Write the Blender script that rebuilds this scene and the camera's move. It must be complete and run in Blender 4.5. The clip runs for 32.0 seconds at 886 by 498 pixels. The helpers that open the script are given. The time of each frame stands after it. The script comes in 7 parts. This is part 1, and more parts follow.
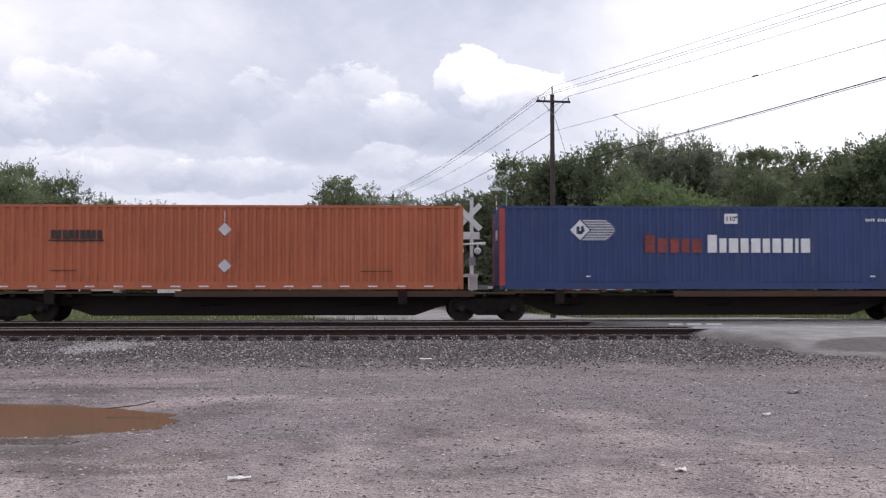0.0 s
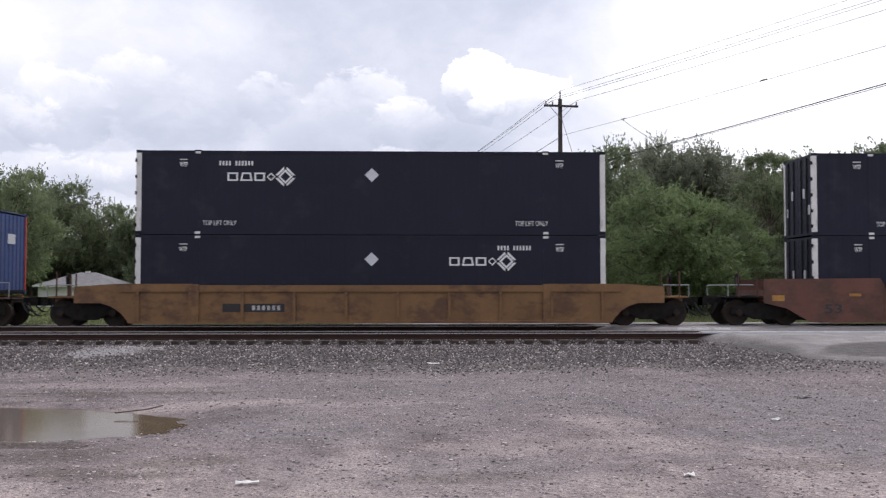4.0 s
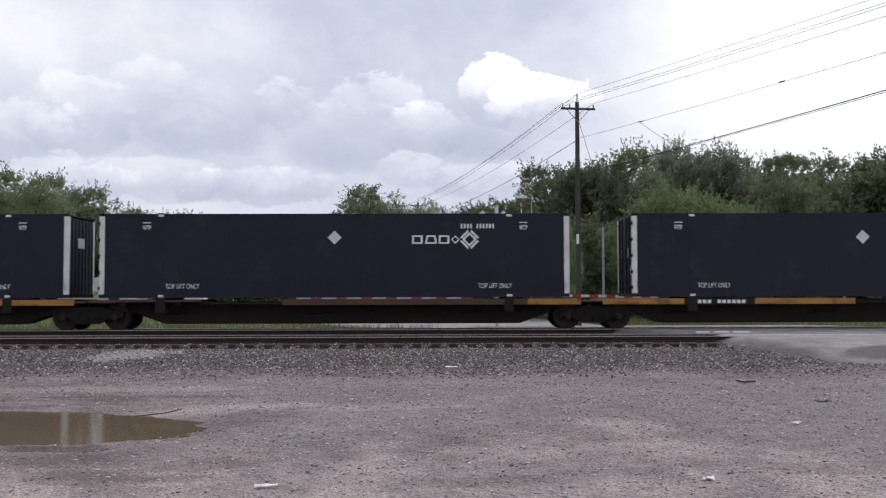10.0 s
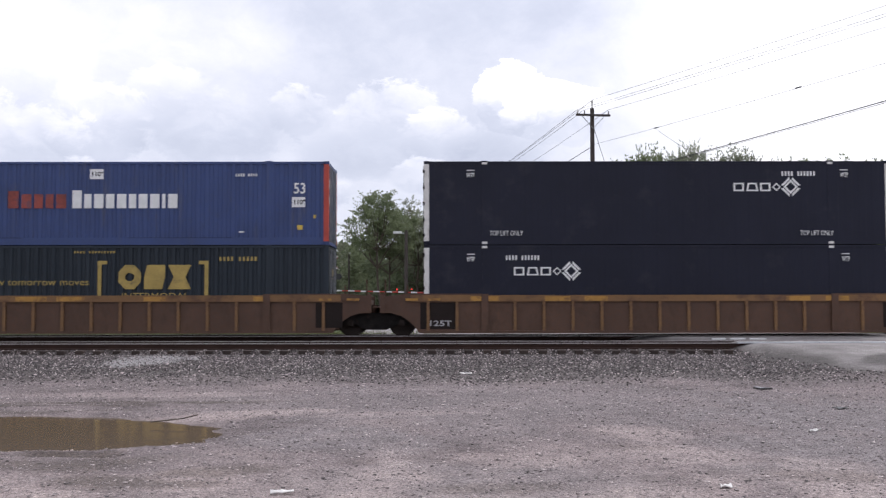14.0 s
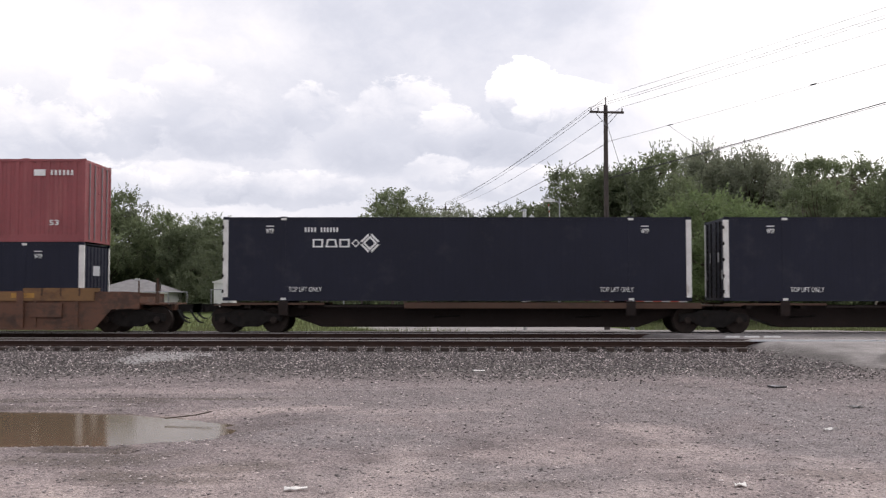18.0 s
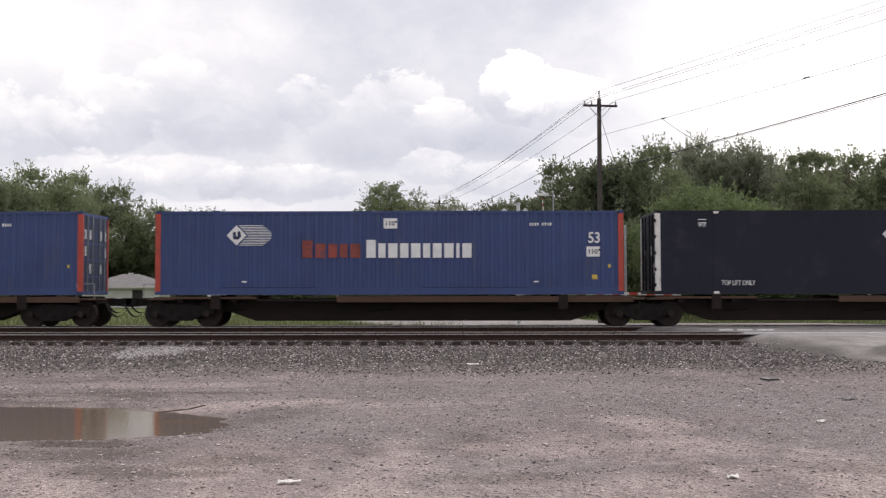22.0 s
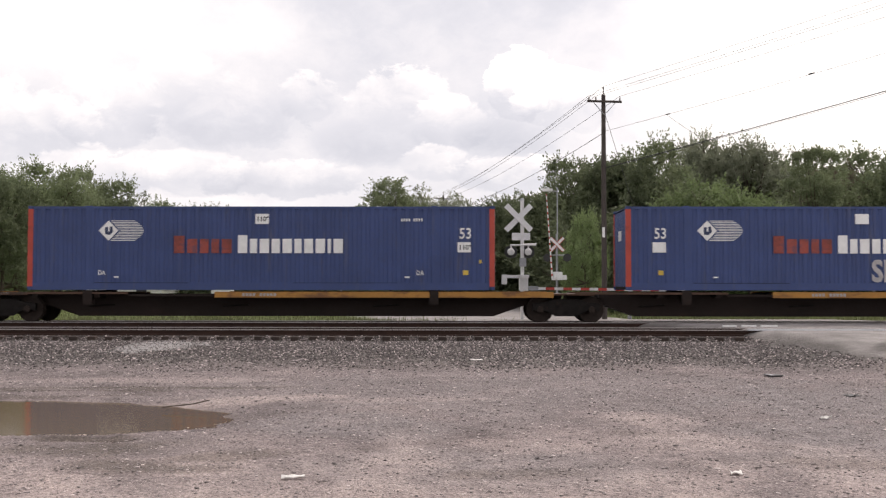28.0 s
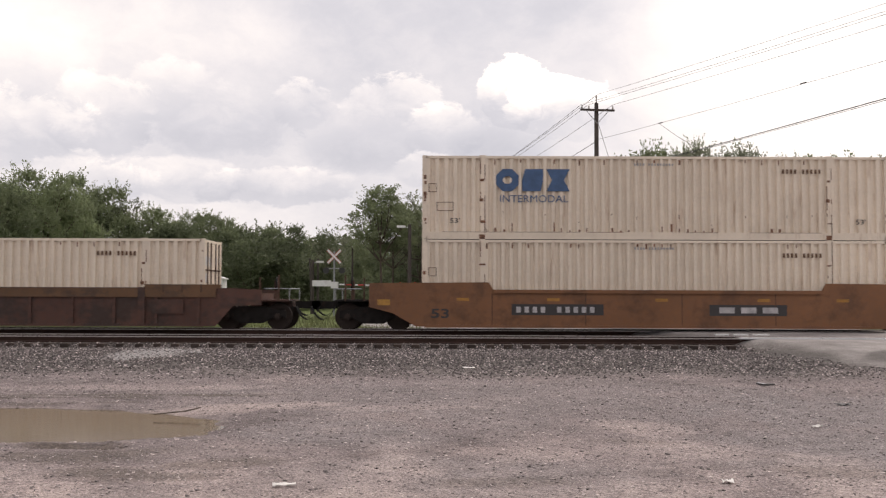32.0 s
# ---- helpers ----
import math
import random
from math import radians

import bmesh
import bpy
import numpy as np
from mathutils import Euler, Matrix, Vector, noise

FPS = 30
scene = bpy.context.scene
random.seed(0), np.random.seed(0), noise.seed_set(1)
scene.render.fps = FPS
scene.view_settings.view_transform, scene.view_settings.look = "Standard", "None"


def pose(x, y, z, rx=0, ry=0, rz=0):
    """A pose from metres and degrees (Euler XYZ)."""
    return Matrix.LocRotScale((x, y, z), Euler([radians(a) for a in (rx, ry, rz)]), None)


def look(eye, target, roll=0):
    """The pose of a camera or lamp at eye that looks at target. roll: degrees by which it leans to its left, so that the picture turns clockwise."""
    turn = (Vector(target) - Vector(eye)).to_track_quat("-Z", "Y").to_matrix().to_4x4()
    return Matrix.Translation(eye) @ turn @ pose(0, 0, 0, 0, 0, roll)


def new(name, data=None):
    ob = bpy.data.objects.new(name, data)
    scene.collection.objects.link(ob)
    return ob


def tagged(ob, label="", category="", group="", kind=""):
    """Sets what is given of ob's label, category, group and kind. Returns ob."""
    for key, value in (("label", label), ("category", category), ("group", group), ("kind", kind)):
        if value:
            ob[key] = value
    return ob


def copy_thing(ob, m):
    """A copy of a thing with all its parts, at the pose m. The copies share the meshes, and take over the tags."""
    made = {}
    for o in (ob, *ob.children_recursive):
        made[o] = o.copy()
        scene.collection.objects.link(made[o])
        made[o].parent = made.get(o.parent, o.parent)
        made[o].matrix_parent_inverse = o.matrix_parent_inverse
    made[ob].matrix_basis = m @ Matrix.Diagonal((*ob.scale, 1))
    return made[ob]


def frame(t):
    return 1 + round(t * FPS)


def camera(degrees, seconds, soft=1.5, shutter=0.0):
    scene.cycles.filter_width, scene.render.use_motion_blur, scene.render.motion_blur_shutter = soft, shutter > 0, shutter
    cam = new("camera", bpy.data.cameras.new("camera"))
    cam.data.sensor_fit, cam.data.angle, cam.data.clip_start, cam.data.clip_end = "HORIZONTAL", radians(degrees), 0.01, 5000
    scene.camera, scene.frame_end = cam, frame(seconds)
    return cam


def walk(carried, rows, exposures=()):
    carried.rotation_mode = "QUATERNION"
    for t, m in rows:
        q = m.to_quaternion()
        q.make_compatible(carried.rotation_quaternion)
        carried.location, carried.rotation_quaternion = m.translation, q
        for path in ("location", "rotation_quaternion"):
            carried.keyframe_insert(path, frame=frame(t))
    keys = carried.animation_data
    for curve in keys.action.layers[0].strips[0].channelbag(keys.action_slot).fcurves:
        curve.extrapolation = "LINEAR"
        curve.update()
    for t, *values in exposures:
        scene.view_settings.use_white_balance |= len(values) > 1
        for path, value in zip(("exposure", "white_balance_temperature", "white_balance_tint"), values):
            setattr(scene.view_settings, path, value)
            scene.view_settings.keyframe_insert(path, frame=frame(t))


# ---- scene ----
# camera: carried by hand beside the track, it only sways and turns a little
cam = camera(48.0, 32.0, soft=1.25, shutter=0.06)


def held(x, z, yaw, pitch, roll):
    return pose(x, 0, z, 90 + pitch, 0, yaw) @ pose(0, 0, 0, 0, 0, roll)


HELD = [
    (0, 0.015, 1.295, -2.398, 2.020, -0.014),
    (0.5, 0.011, 1.295, -2.470, 2.020, -0.026),
    (1, 0.011, 1.297, -2.522, 2.035, -0.271),
    (1.5, 0.013, 1.297, -2.603, 2.079, -0.247),
    (2, 0.015, 1.294, -2.519, 2.077, -0.160),
    (2.5, 0.012, 1.292, -2.320, 2.091, -0.018),
    (3, 0.017, 1.293, -2.043, 2.128, -0.049),
    (3.5, 0.020, 1.297, -2.010, 2.219, -0.005),
    (5.5, 0.001, 1.290, -1.617, 2.340, -0.136),
    (6, 0.006, 1.290, -1.608, 2.389, -0.135),
    (6.5, 0.009, 1.296, -1.668, 2.401, -0.173),
    (7, 0.005, 1.297, -1.660, 2.479, -0.124),
    (7.5, 0.006, 1.291, -1.663, 2.497, -0.054),
    (8, 0.002, 1.298, -1.426, 2.362, -0.253),
    (8.5, 0.003, 1.296, -1.075, 2.375, -0.288),
    (9, 0.011, 1.295, -0.931, 2.335, -0.319),
    (9.5, 0.007, 1.296, -0.880, 2.369, -0.184),
    (10, 0.012, 1.294, -0.956, 2.479, -0.136),
    (10.5, 0.009, 1.293, -1.187, 2.612, -0.229),
    (11, 0.011, 1.293, -1.333, 2.790, -0.192),
    (11.5, -0.004, 1.291, -1.358, 2.911, -0.103),
    (12, -0.003, 1.292, -1.172, 3.040, -0.072),
    (12.5, 0.007, 1.293, -0.900, 3.165, 0.057),
    (13, 0.001, 1.291, -0.661, 3.124, 0.047),
    (13.5, -0.000, 1.297, -0.332, 2.984, -0.005),
    (14, -0.000, 1.292, -0.117, 2.853, -0.076),
    (14.5, 0.006, 1.296, 0.016, 2.797, 0.106),
    (16.5, 0.006, 1.298, 0.135, 2.858, 0.002),
    (17, 0.004, 1.296, 0.223, 2.907, 0.183),
    (17.5, -0.001, 1.298, 0.398, 2.847, 0.132),
    (18, -0.007, 1.297, 0.619, 2.685, 0.046),
    (18.5, -0.000, 1.293, 0.728, 2.580, 0.014),
    (19, -0.002, 1.295, 0.570, 2.526, -0.126),
    (19.5, 0.000, 1.296, 0.486, 2.542, -0.038),
    (20, -0.002, 1.294, 0.464, 2.718, 0.028),
    (20.5, 0.006, 1.294, 0.425, 2.669, 0.029),
    (21, -0.000, 1.292, 0.351, 2.571, 0.013),
    (21.5, 0.002, 1.292, 0.271, 2.477, -0.016),
    (22, 0.000, 1.288, 0.270, 2.340, -0.077),
    (22.5, 0.002, 1.291, 0.247, 2.222, 0.077),
    (23, -0.002, 1.290, 0.165, 2.091, -0.076),
    (23.5, 0.001, 1.287, 0.173, 1.955, -0.140),
    (24, 0.003, 1.292, 0.374, 1.828, 0.090),
    (24.5, 0.002, 1.295, 0.516, 1.775, -0.138),
    (25, -0.002, 1.286, 0.505, 2.000, -0.047),
    (25.5, 0.002, 1.295, 0.369, 2.012, -0.120),
    (27.5, 0.000, 1.291, 0.560, 1.918, -0.081),
    (28, -0.000, 1.290, 0.488, 2.083, 0.050),
    (28.5, 0.004, 1.288, 0.391, 2.302, 0.148),
    (29, 0.003, 1.288, 0.293, 2.347, 0.160),
    (29.5, 0.002, 1.289, 0.240, 2.297, 0.162),
    (30, -0.001, 1.285, 0.189, 2.207, 0.106),
    (30.5, -0.005, 1.288, 0.281, 2.217, 0.135),
    (31, 0.001, 1.286, 0.302, 2.381, 0.289),
    (31.5, -0.001, 1.284, 0.165, 2.555, 0.351),
    (32, 0.005, 1.289, 0.085, 2.530, 0.219),
]
EXPOSURES = [(0, -0.04, 6250, 16), (3.5, 0.02, 6250, 15), (5.4, 0.16, 6300, 15), (6.1, 0.01, 6300, 15), (7, 0.04, 6300, 15), (8, -0.06, 6250, 15), (9, -0.18, 6200, 14), (10, -0.11, 6200, 14), (12, -0.18, 6150, 15), (14.5, 0.18, 6300, 15), (17, 0.16, 6600, 15), (20, 0.1, 6700, 13), (24, 0.12, 6900, 15), (25, 0.0, 6950, 15), (27, 0.1, 7000, 15), (28, 0.22, 7050, 15), (29, 0.12, 7050, 15), (30, 0.50, 7050, 14), (31, 0.12, 7100, 15), (32, 0.05, 7150, 16)]
walk(cam, [(t, held(x, z, yaw, pitch, roll)) for t, x, z, yaw, pitch, roll in HELD], EXPOSURES)

# ---- world and sun: bright broken cloud, the sun behind it, high and ahead to the right ----
SUN_EL, SUN_AZ = 52.0, 38.0
world = bpy.data.worlds.new("sky")
scene.world = world
world.use_nodes = True


# heaps of cloud with a lit crown and a grey base: bearing, height, width, depth, lift of the crown, darkening of the base
CLOUDS = [(0.068, 0.198, 0.036, 0.036, 0.44, 0.07), (0.122, 0.184, 0.060, 0.030, 0.42, 0.05), (0.055, 0.150, 0.060, 0.028, 0.0, 0.12),
          (-0.055, 0.188, 0.050, 0.034, 0.20, 0.02), (0.000, 0.160, 0.050, 0.028, 0.18, 0.06), (-0.075, 0.145, 0.080, 0.030, 0.0, 0.12), (-0.145, 0.185, 0.034, 0.030, 0.16, 0.05),
          (-0.225, 0.165, 0.090, 0.040, 0.02, 0.12), (-0.265, 0.200, 0.050, 0.026, 0.10, 0.02), (-0.335, 0.165, 0.060, 0.040, 0.10, 0.10), (-0.165, 0.105, 0.090, 0.022, 0.16, 0.13),
          (-0.265, 0.110, 0.090, 0.024, 0.14, 0.10), (-0.015, 0.122, 0.040, 0.020, 0.20, 0.06), (0.055, 0.112, 0.060, 0.022, 0.20, 0.10), (-0.355, 0.100, 0.070, 0.030, 0.14, 0.08), (-0.42, 0.15, 0.08, 0.04, 0.16, 0.08)]
# broad veils of brightness or grey: bearing, height, width, depth, amount
VEILS = [(0.33, 0.22, 0.15, 0.11, 0.44), (-0.42, 0.25, 0.10, 0.06, 0.17), (0.02, 0.290, 0.20, 0.045, -0.09), (-0.20, 0.245, 0.10, 0.03, 0.06), (-0.25, 0.14, 0.25, 0.05, -0.04), (0.40, 0.12, 0.1, 0.05, 0.10)]


def build_sky():
    nt = world.node_tree
    n, l = nt.nodes, nt.links
    n.clear()
    out = n.new("ShaderNodeOutputWorld")
    bg = n.new("ShaderNodeBackground")
    sky = n.new("ShaderNodeTexSky")
    sky.sky_type = "NISHITA"
    sky.sun_disc = False
    sky.sun_elevation, sky.sun_rotation = radians(SUN_EL), radians(SUN_AZ)
    sky.dust_density = 2.0

    def math_node(op, a, b=0.0, c=None):
        m = n.new("ShaderNodeMath")
        m.operation = op
        for i, v in enumerate((a, b) if c is None else (a, b, c)):
            if isinstance(v, (int, float)):
                m.inputs[i].default_value = v
            else:
                l.new(v, m.inputs[i])
        return m.outputs[0]

    tc = n.new("ShaderNodeTexCoord")
    sep = n.new("ShaderNodeSeparateXYZ")
    l.new(tc.outputs["Generated"], sep.inputs[0])
    # clouds by bearing and height
    com = n.new("ShaderNodeCombineXYZ")
    bearing = math_node("ARCTAN2", sep.outputs[0], sep.outputs[1])
    height = math_node("ARCSINE", sep.outputs[2])
    l.new(bearing, com.inputs[0])
    l.new(math_node("MULTIPLY", height, 1.5), com.inputs[1])

    def cloud(scale, detail, rough, offset, distortion=0.0):
        mp = n.new("ShaderNodeMapping")
        mp.inputs["Location"].default_value = offset
        l.new(com.outputs[0], mp.inputs[0])
        t = n.new("ShaderNodeTexNoise")
        t.inputs["Scale"].default_value = scale
        t.inputs["Detail"].default_value = detail
        t.inputs["Roughness"].default_value = rough
        t.inputs["Distortion"].default_value = distortion
        l.new(mp.outputs[0], t.inputs["Vector"])
        return t.outputs[0]

    def ramp(v, stops):
        r = n.new("ShaderNodeValToRGB")
        e = r.color_ramp.elements
        while len(e) < len(stops):
            e.new(0.5)
        for el, (p, c) in zip(e, stops):
            el.position, el.color = p, (*c, 1)
        l.new(v, r.inputs[0])
        return r.outputs[0]

    body = cloud(7.0, 9, 0.58, (3.1, 1.4, 0.2), 0.2)
    wisp = cloud(2.4, 5, 0.5, (0.7, 5.2, 1.1))
    fine = cloud(26.0, 8, 0.66, (1.3, 0.4, 2.2), 0.3)
    ragged = math_node("ADD", math_node("MULTIPLY", math_node("SUBTRACT", body, 0.5), 2.0), math_node("MULTIPLY", math_node("SUBTRACT", fine, 0.5), 2.6))

    def clamp(v, lo, hi):
        return math_node("MINIMUM", math_node("MAXIMUM", v, lo), hi)

    def mound(az, el, wide, high):
        dx = math_node("DIVIDE", math_node("SUBTRACT", bearing, az), wide)
        dy = math_node("DIVIDE", math_node("SUBTRACT", height, el), high)
        return math_node("ADD", math_node("MULTIPLY", dx, dx), math_node("MULTIPLY", dy, dy)), dy

    value = math_node("ADD", 0.80, math_node("MULTIPLY", math_node("SUBTRACT", body, 0.5), 0.34))
    value = math_node("ADD", value, math_node("MULTIPLY", math_node("SUBTRACT", wisp, 0.5), 0.34))
    value = math_node("ADD", value, math_node("MULTIPLY", math_node("SUBTRACT", fine, 0.5), 0.16))
    for az, el, wide, high, amount in VEILS:
        q, _ = mound(az, el, wide, high)
        value = math_node("ADD", value, math_node("MULTIPLY", math_node("EXPONENT", math_node("MULTIPLY", q, -1.0)), amount))
    for az, el, wide, high, crown, base in CLOUDS:
        q, dy = mound(az, el, wide, high)
        inside = clamp(math_node("MULTIPLY", math_node("ADD", math_node("SUBTRACT", 1.0, q), ragged), 1.6 + 11.0 * crown), 0.0, 1.0)
        lift = clamp(math_node("MULTIPLY_ADD", math_node("ADD", dy, math_node("MULTIPLY", ragged, 0.4)), 0.7, 0.30), 0.0, 1.0)
        tone = math_node("SUBTRACT", math_node("MULTIPLY", lift, crown + base), base)
        value = math_node("ADD", value, math_node("MULTIPLY", inside, tone))
    white = ramp(math_node("MULTIPLY", value, 0.75), [(0.40, (0.49, 0.53, 0.62)), (0.54, (0.64, 0.675, 0.755)), (0.63, (0.79, 0.81, 0.865)), (0.73, (0.97, 0.97, 0.98)), (0.85, (1.15, 1.15, 1.15))])
    # veil of brightness round the hidden sun
    sun_way = Vector((math.sin(radians(SUN_AZ)) * math.cos(radians(SUN_EL)), math.cos(radians(SUN_AZ)) * math.cos(radians(SUN_EL)), math.sin(radians(SUN_EL))))
    dot = n.new("ShaderNodeVectorMath")
    dot.operation = "DOT_PRODUCT"
    l.new(tc.outputs["Generated"], dot.inputs[0])
    dot.inputs[1].default_value = sun_way
    near = math_node("MAXIMUM", dot.outputs["Value"], 0.0)
    glow = math_node("MULTIPLY_ADD", math_node("POWER", near, 10.0), 0.7, 0.95)
    lit = n.new("ShaderNodeVectorMath")
    lit.operation = "SCALE"
    l.new(white, lit.inputs[0])
    l.new(glow, lit.inputs["Scale"])
    blue = n.new("ShaderNodeVectorMath")
    blue.operation = "SCALE"
    l.new(sky.outputs[0], blue.inputs[0])
    blue.inputs["Scale"].default_value = 0.06
    mix = n.new("ShaderNodeMix")
    mix.data_type = "RGBA"
    mix.inputs[0].default_value = 0.94
    l.new(blue.outputs[0], mix.inputs[6])
    l.new(lit.outputs[0], mix.inputs[7])
    l.new(mix.outputs[2], bg.inputs[0])
    bg.inputs[1].default_value = 1.12
    l.new(bg.outputs[0], out.inputs[0])


build_sky()
sun = new("sun", bpy.data.lights.new("sun", "SUN"))
sun.data.energy, sun.data.angle, sun.data.color = 1.5, radians(14), (1.0, 0.96, 0.9)
sun.matrix_world = look((math.sin(radians(SUN_AZ)) * 100, math.cos(radians(SUN_AZ)) * 100, math.tan(radians(SUN_EL)) * 100), (0, 0, 0))

# ---- materials ----


def material(name, base, rough=0.6, metal=0.0, vary=0.12, scale=1.5, dirt=None, dirt_amount=0.0, dirt_scale=(1, 1, 1), dirt_at=0.58,
             bump=0.0, bump_scale=60.0, per_object=0.0, spec=0.5, trans=0.0):
    """Paint, metal, wood or stone: a base colour that varies at two scales, and dirt or rust with a shape of its own."""
    m = bpy.data.materials.new(name)
    m.use_nodes = True
    nt = m.node_tree
    n, l = nt.nodes, nt.links
    b = n["Principled BSDF"]
    tc = n.new("ShaderNodeTexCoord")

    def tex(sc, detail=5, rough_=0.6, stretch=(1, 1, 1)):
        mp = n.new("ShaderNodeMapping")
        mp.inputs["Scale"].default_value = stretch
        l.new(tc.outputs["Object"], mp.inputs[0])
        t = n.new("ShaderNodeTexNoise")
        t.inputs["Scale"].default_value, t.inputs["Detail"].default_value, t.inputs["Roughness"].default_value = sc, detail, rough_
        l.new(mp.outputs[0], t.inputs["Vector"])
        return t

    def spread(fac, a, z):
        r = n.new("ShaderNodeMapRange")
        r.inputs[1].default_value, r.inputs[2].default_value, r.inputs[3].default_value, r.inputs[4].default_value = 0.3, 0.7, a, z
        l.new(fac, r.inputs[0])
        return r.outputs[0]

    big, small = tex(scale), tex(scale * 14, 3)
    hsv = n.new("ShaderNodeHueSaturation")
    hsv.inputs["Color"].default_value = (*base, 1)
    mul = n.new("ShaderNodeMath")
    mul.operation = "MULTIPLY"
    l.new(spread(big.outputs[0], 1 - vary, 1 + vary), mul.inputs[0])
    l.new(spread(small.outputs[0], 1 - vary * 0.6, 1 + vary * 0.6), mul.inputs[1])
    value = mul.outputs[0]
    if per_object:
        info = n.new("ShaderNodeObjectInfo")
        r = n.new("ShaderNodeMapRange")
        r.inputs[3].default_value, r.inputs[4].default_value = 1 - per_object, 1 + per_object
        l.new(info.outputs["Random"], r.inputs[0])
        mm = n.new("ShaderNodeMath")
        mm.operation = "MULTIPLY"
        l.new(value, mm.inputs[0])
        l.new(r.outputs[0], mm.inputs[1])
        value = mm.outputs[0]
    l.new(value, hsv.inputs["Value"])
    colour = hsv.outputs[0]
    if dirt:
        d = tex(1.0, 6, 0.65, dirt_scale)
        r = n.new("ShaderNodeMapRange")
        r.inputs[1].default_value, r.inputs[2].default_value, r.inputs[4].default_value = dirt_at, dirt_at + 0.12, dirt_amount
        l.new(d.outputs[0], r.inputs[0])
        mx = n.new("ShaderNodeMix")
        mx.data_type = "RGBA"
        l.new(r.outputs[0], mx.inputs[0])
        l.new(colour, mx.inputs[6])
        mx.inputs[7].default_value = (*dirt, 1)
        colour = mx.outputs[2]
    l.new(colour, b.inputs["Base Color"])
    l.new(spread(small.outputs[0], max(rough - 0.12, 0.03), min(rough + 0.12, 1)), b.inputs["Roughness"])
    b.inputs["Metallic"].default_value = metal
    b.inputs["Specular IOR Level"].default_value = spec
    if bump:
        bt = tex(bump_scale, 4, 0.7)
        bm_ = n.new("ShaderNodeBump")
        bm_.inputs["Strength"].default_value, bm_.inputs["Distance"].default_value = bump, 0.02
        l.new(bt.outputs[0], bm_.inputs["Height"])
        l.new(bm_.outputs[0], b.inputs["Normal"])
    if trans:
        t = n.new("ShaderNodeBsdfTranslucent")
        l.new(colour, t.inputs[0])
        mx = n.new("ShaderNodeMixShader")
        mx.inputs[0].default_value = trans
        l.new(b.outputs[0], mx.inputs[1])
        l.new(t.outputs[0], mx.inputs[2])
        l.new(mx.outputs[0], n["Material Output"].inputs[0])
    return m


def glowing(name, colour, strength):
    m = material(name, colour, 0.3)
    b = m.node_tree.nodes["Principled BSDF"]
    b.inputs["Emission Color"].default_value, b.inputs["Emission Strength"].default_value = (*colour, 1), strength
    return m


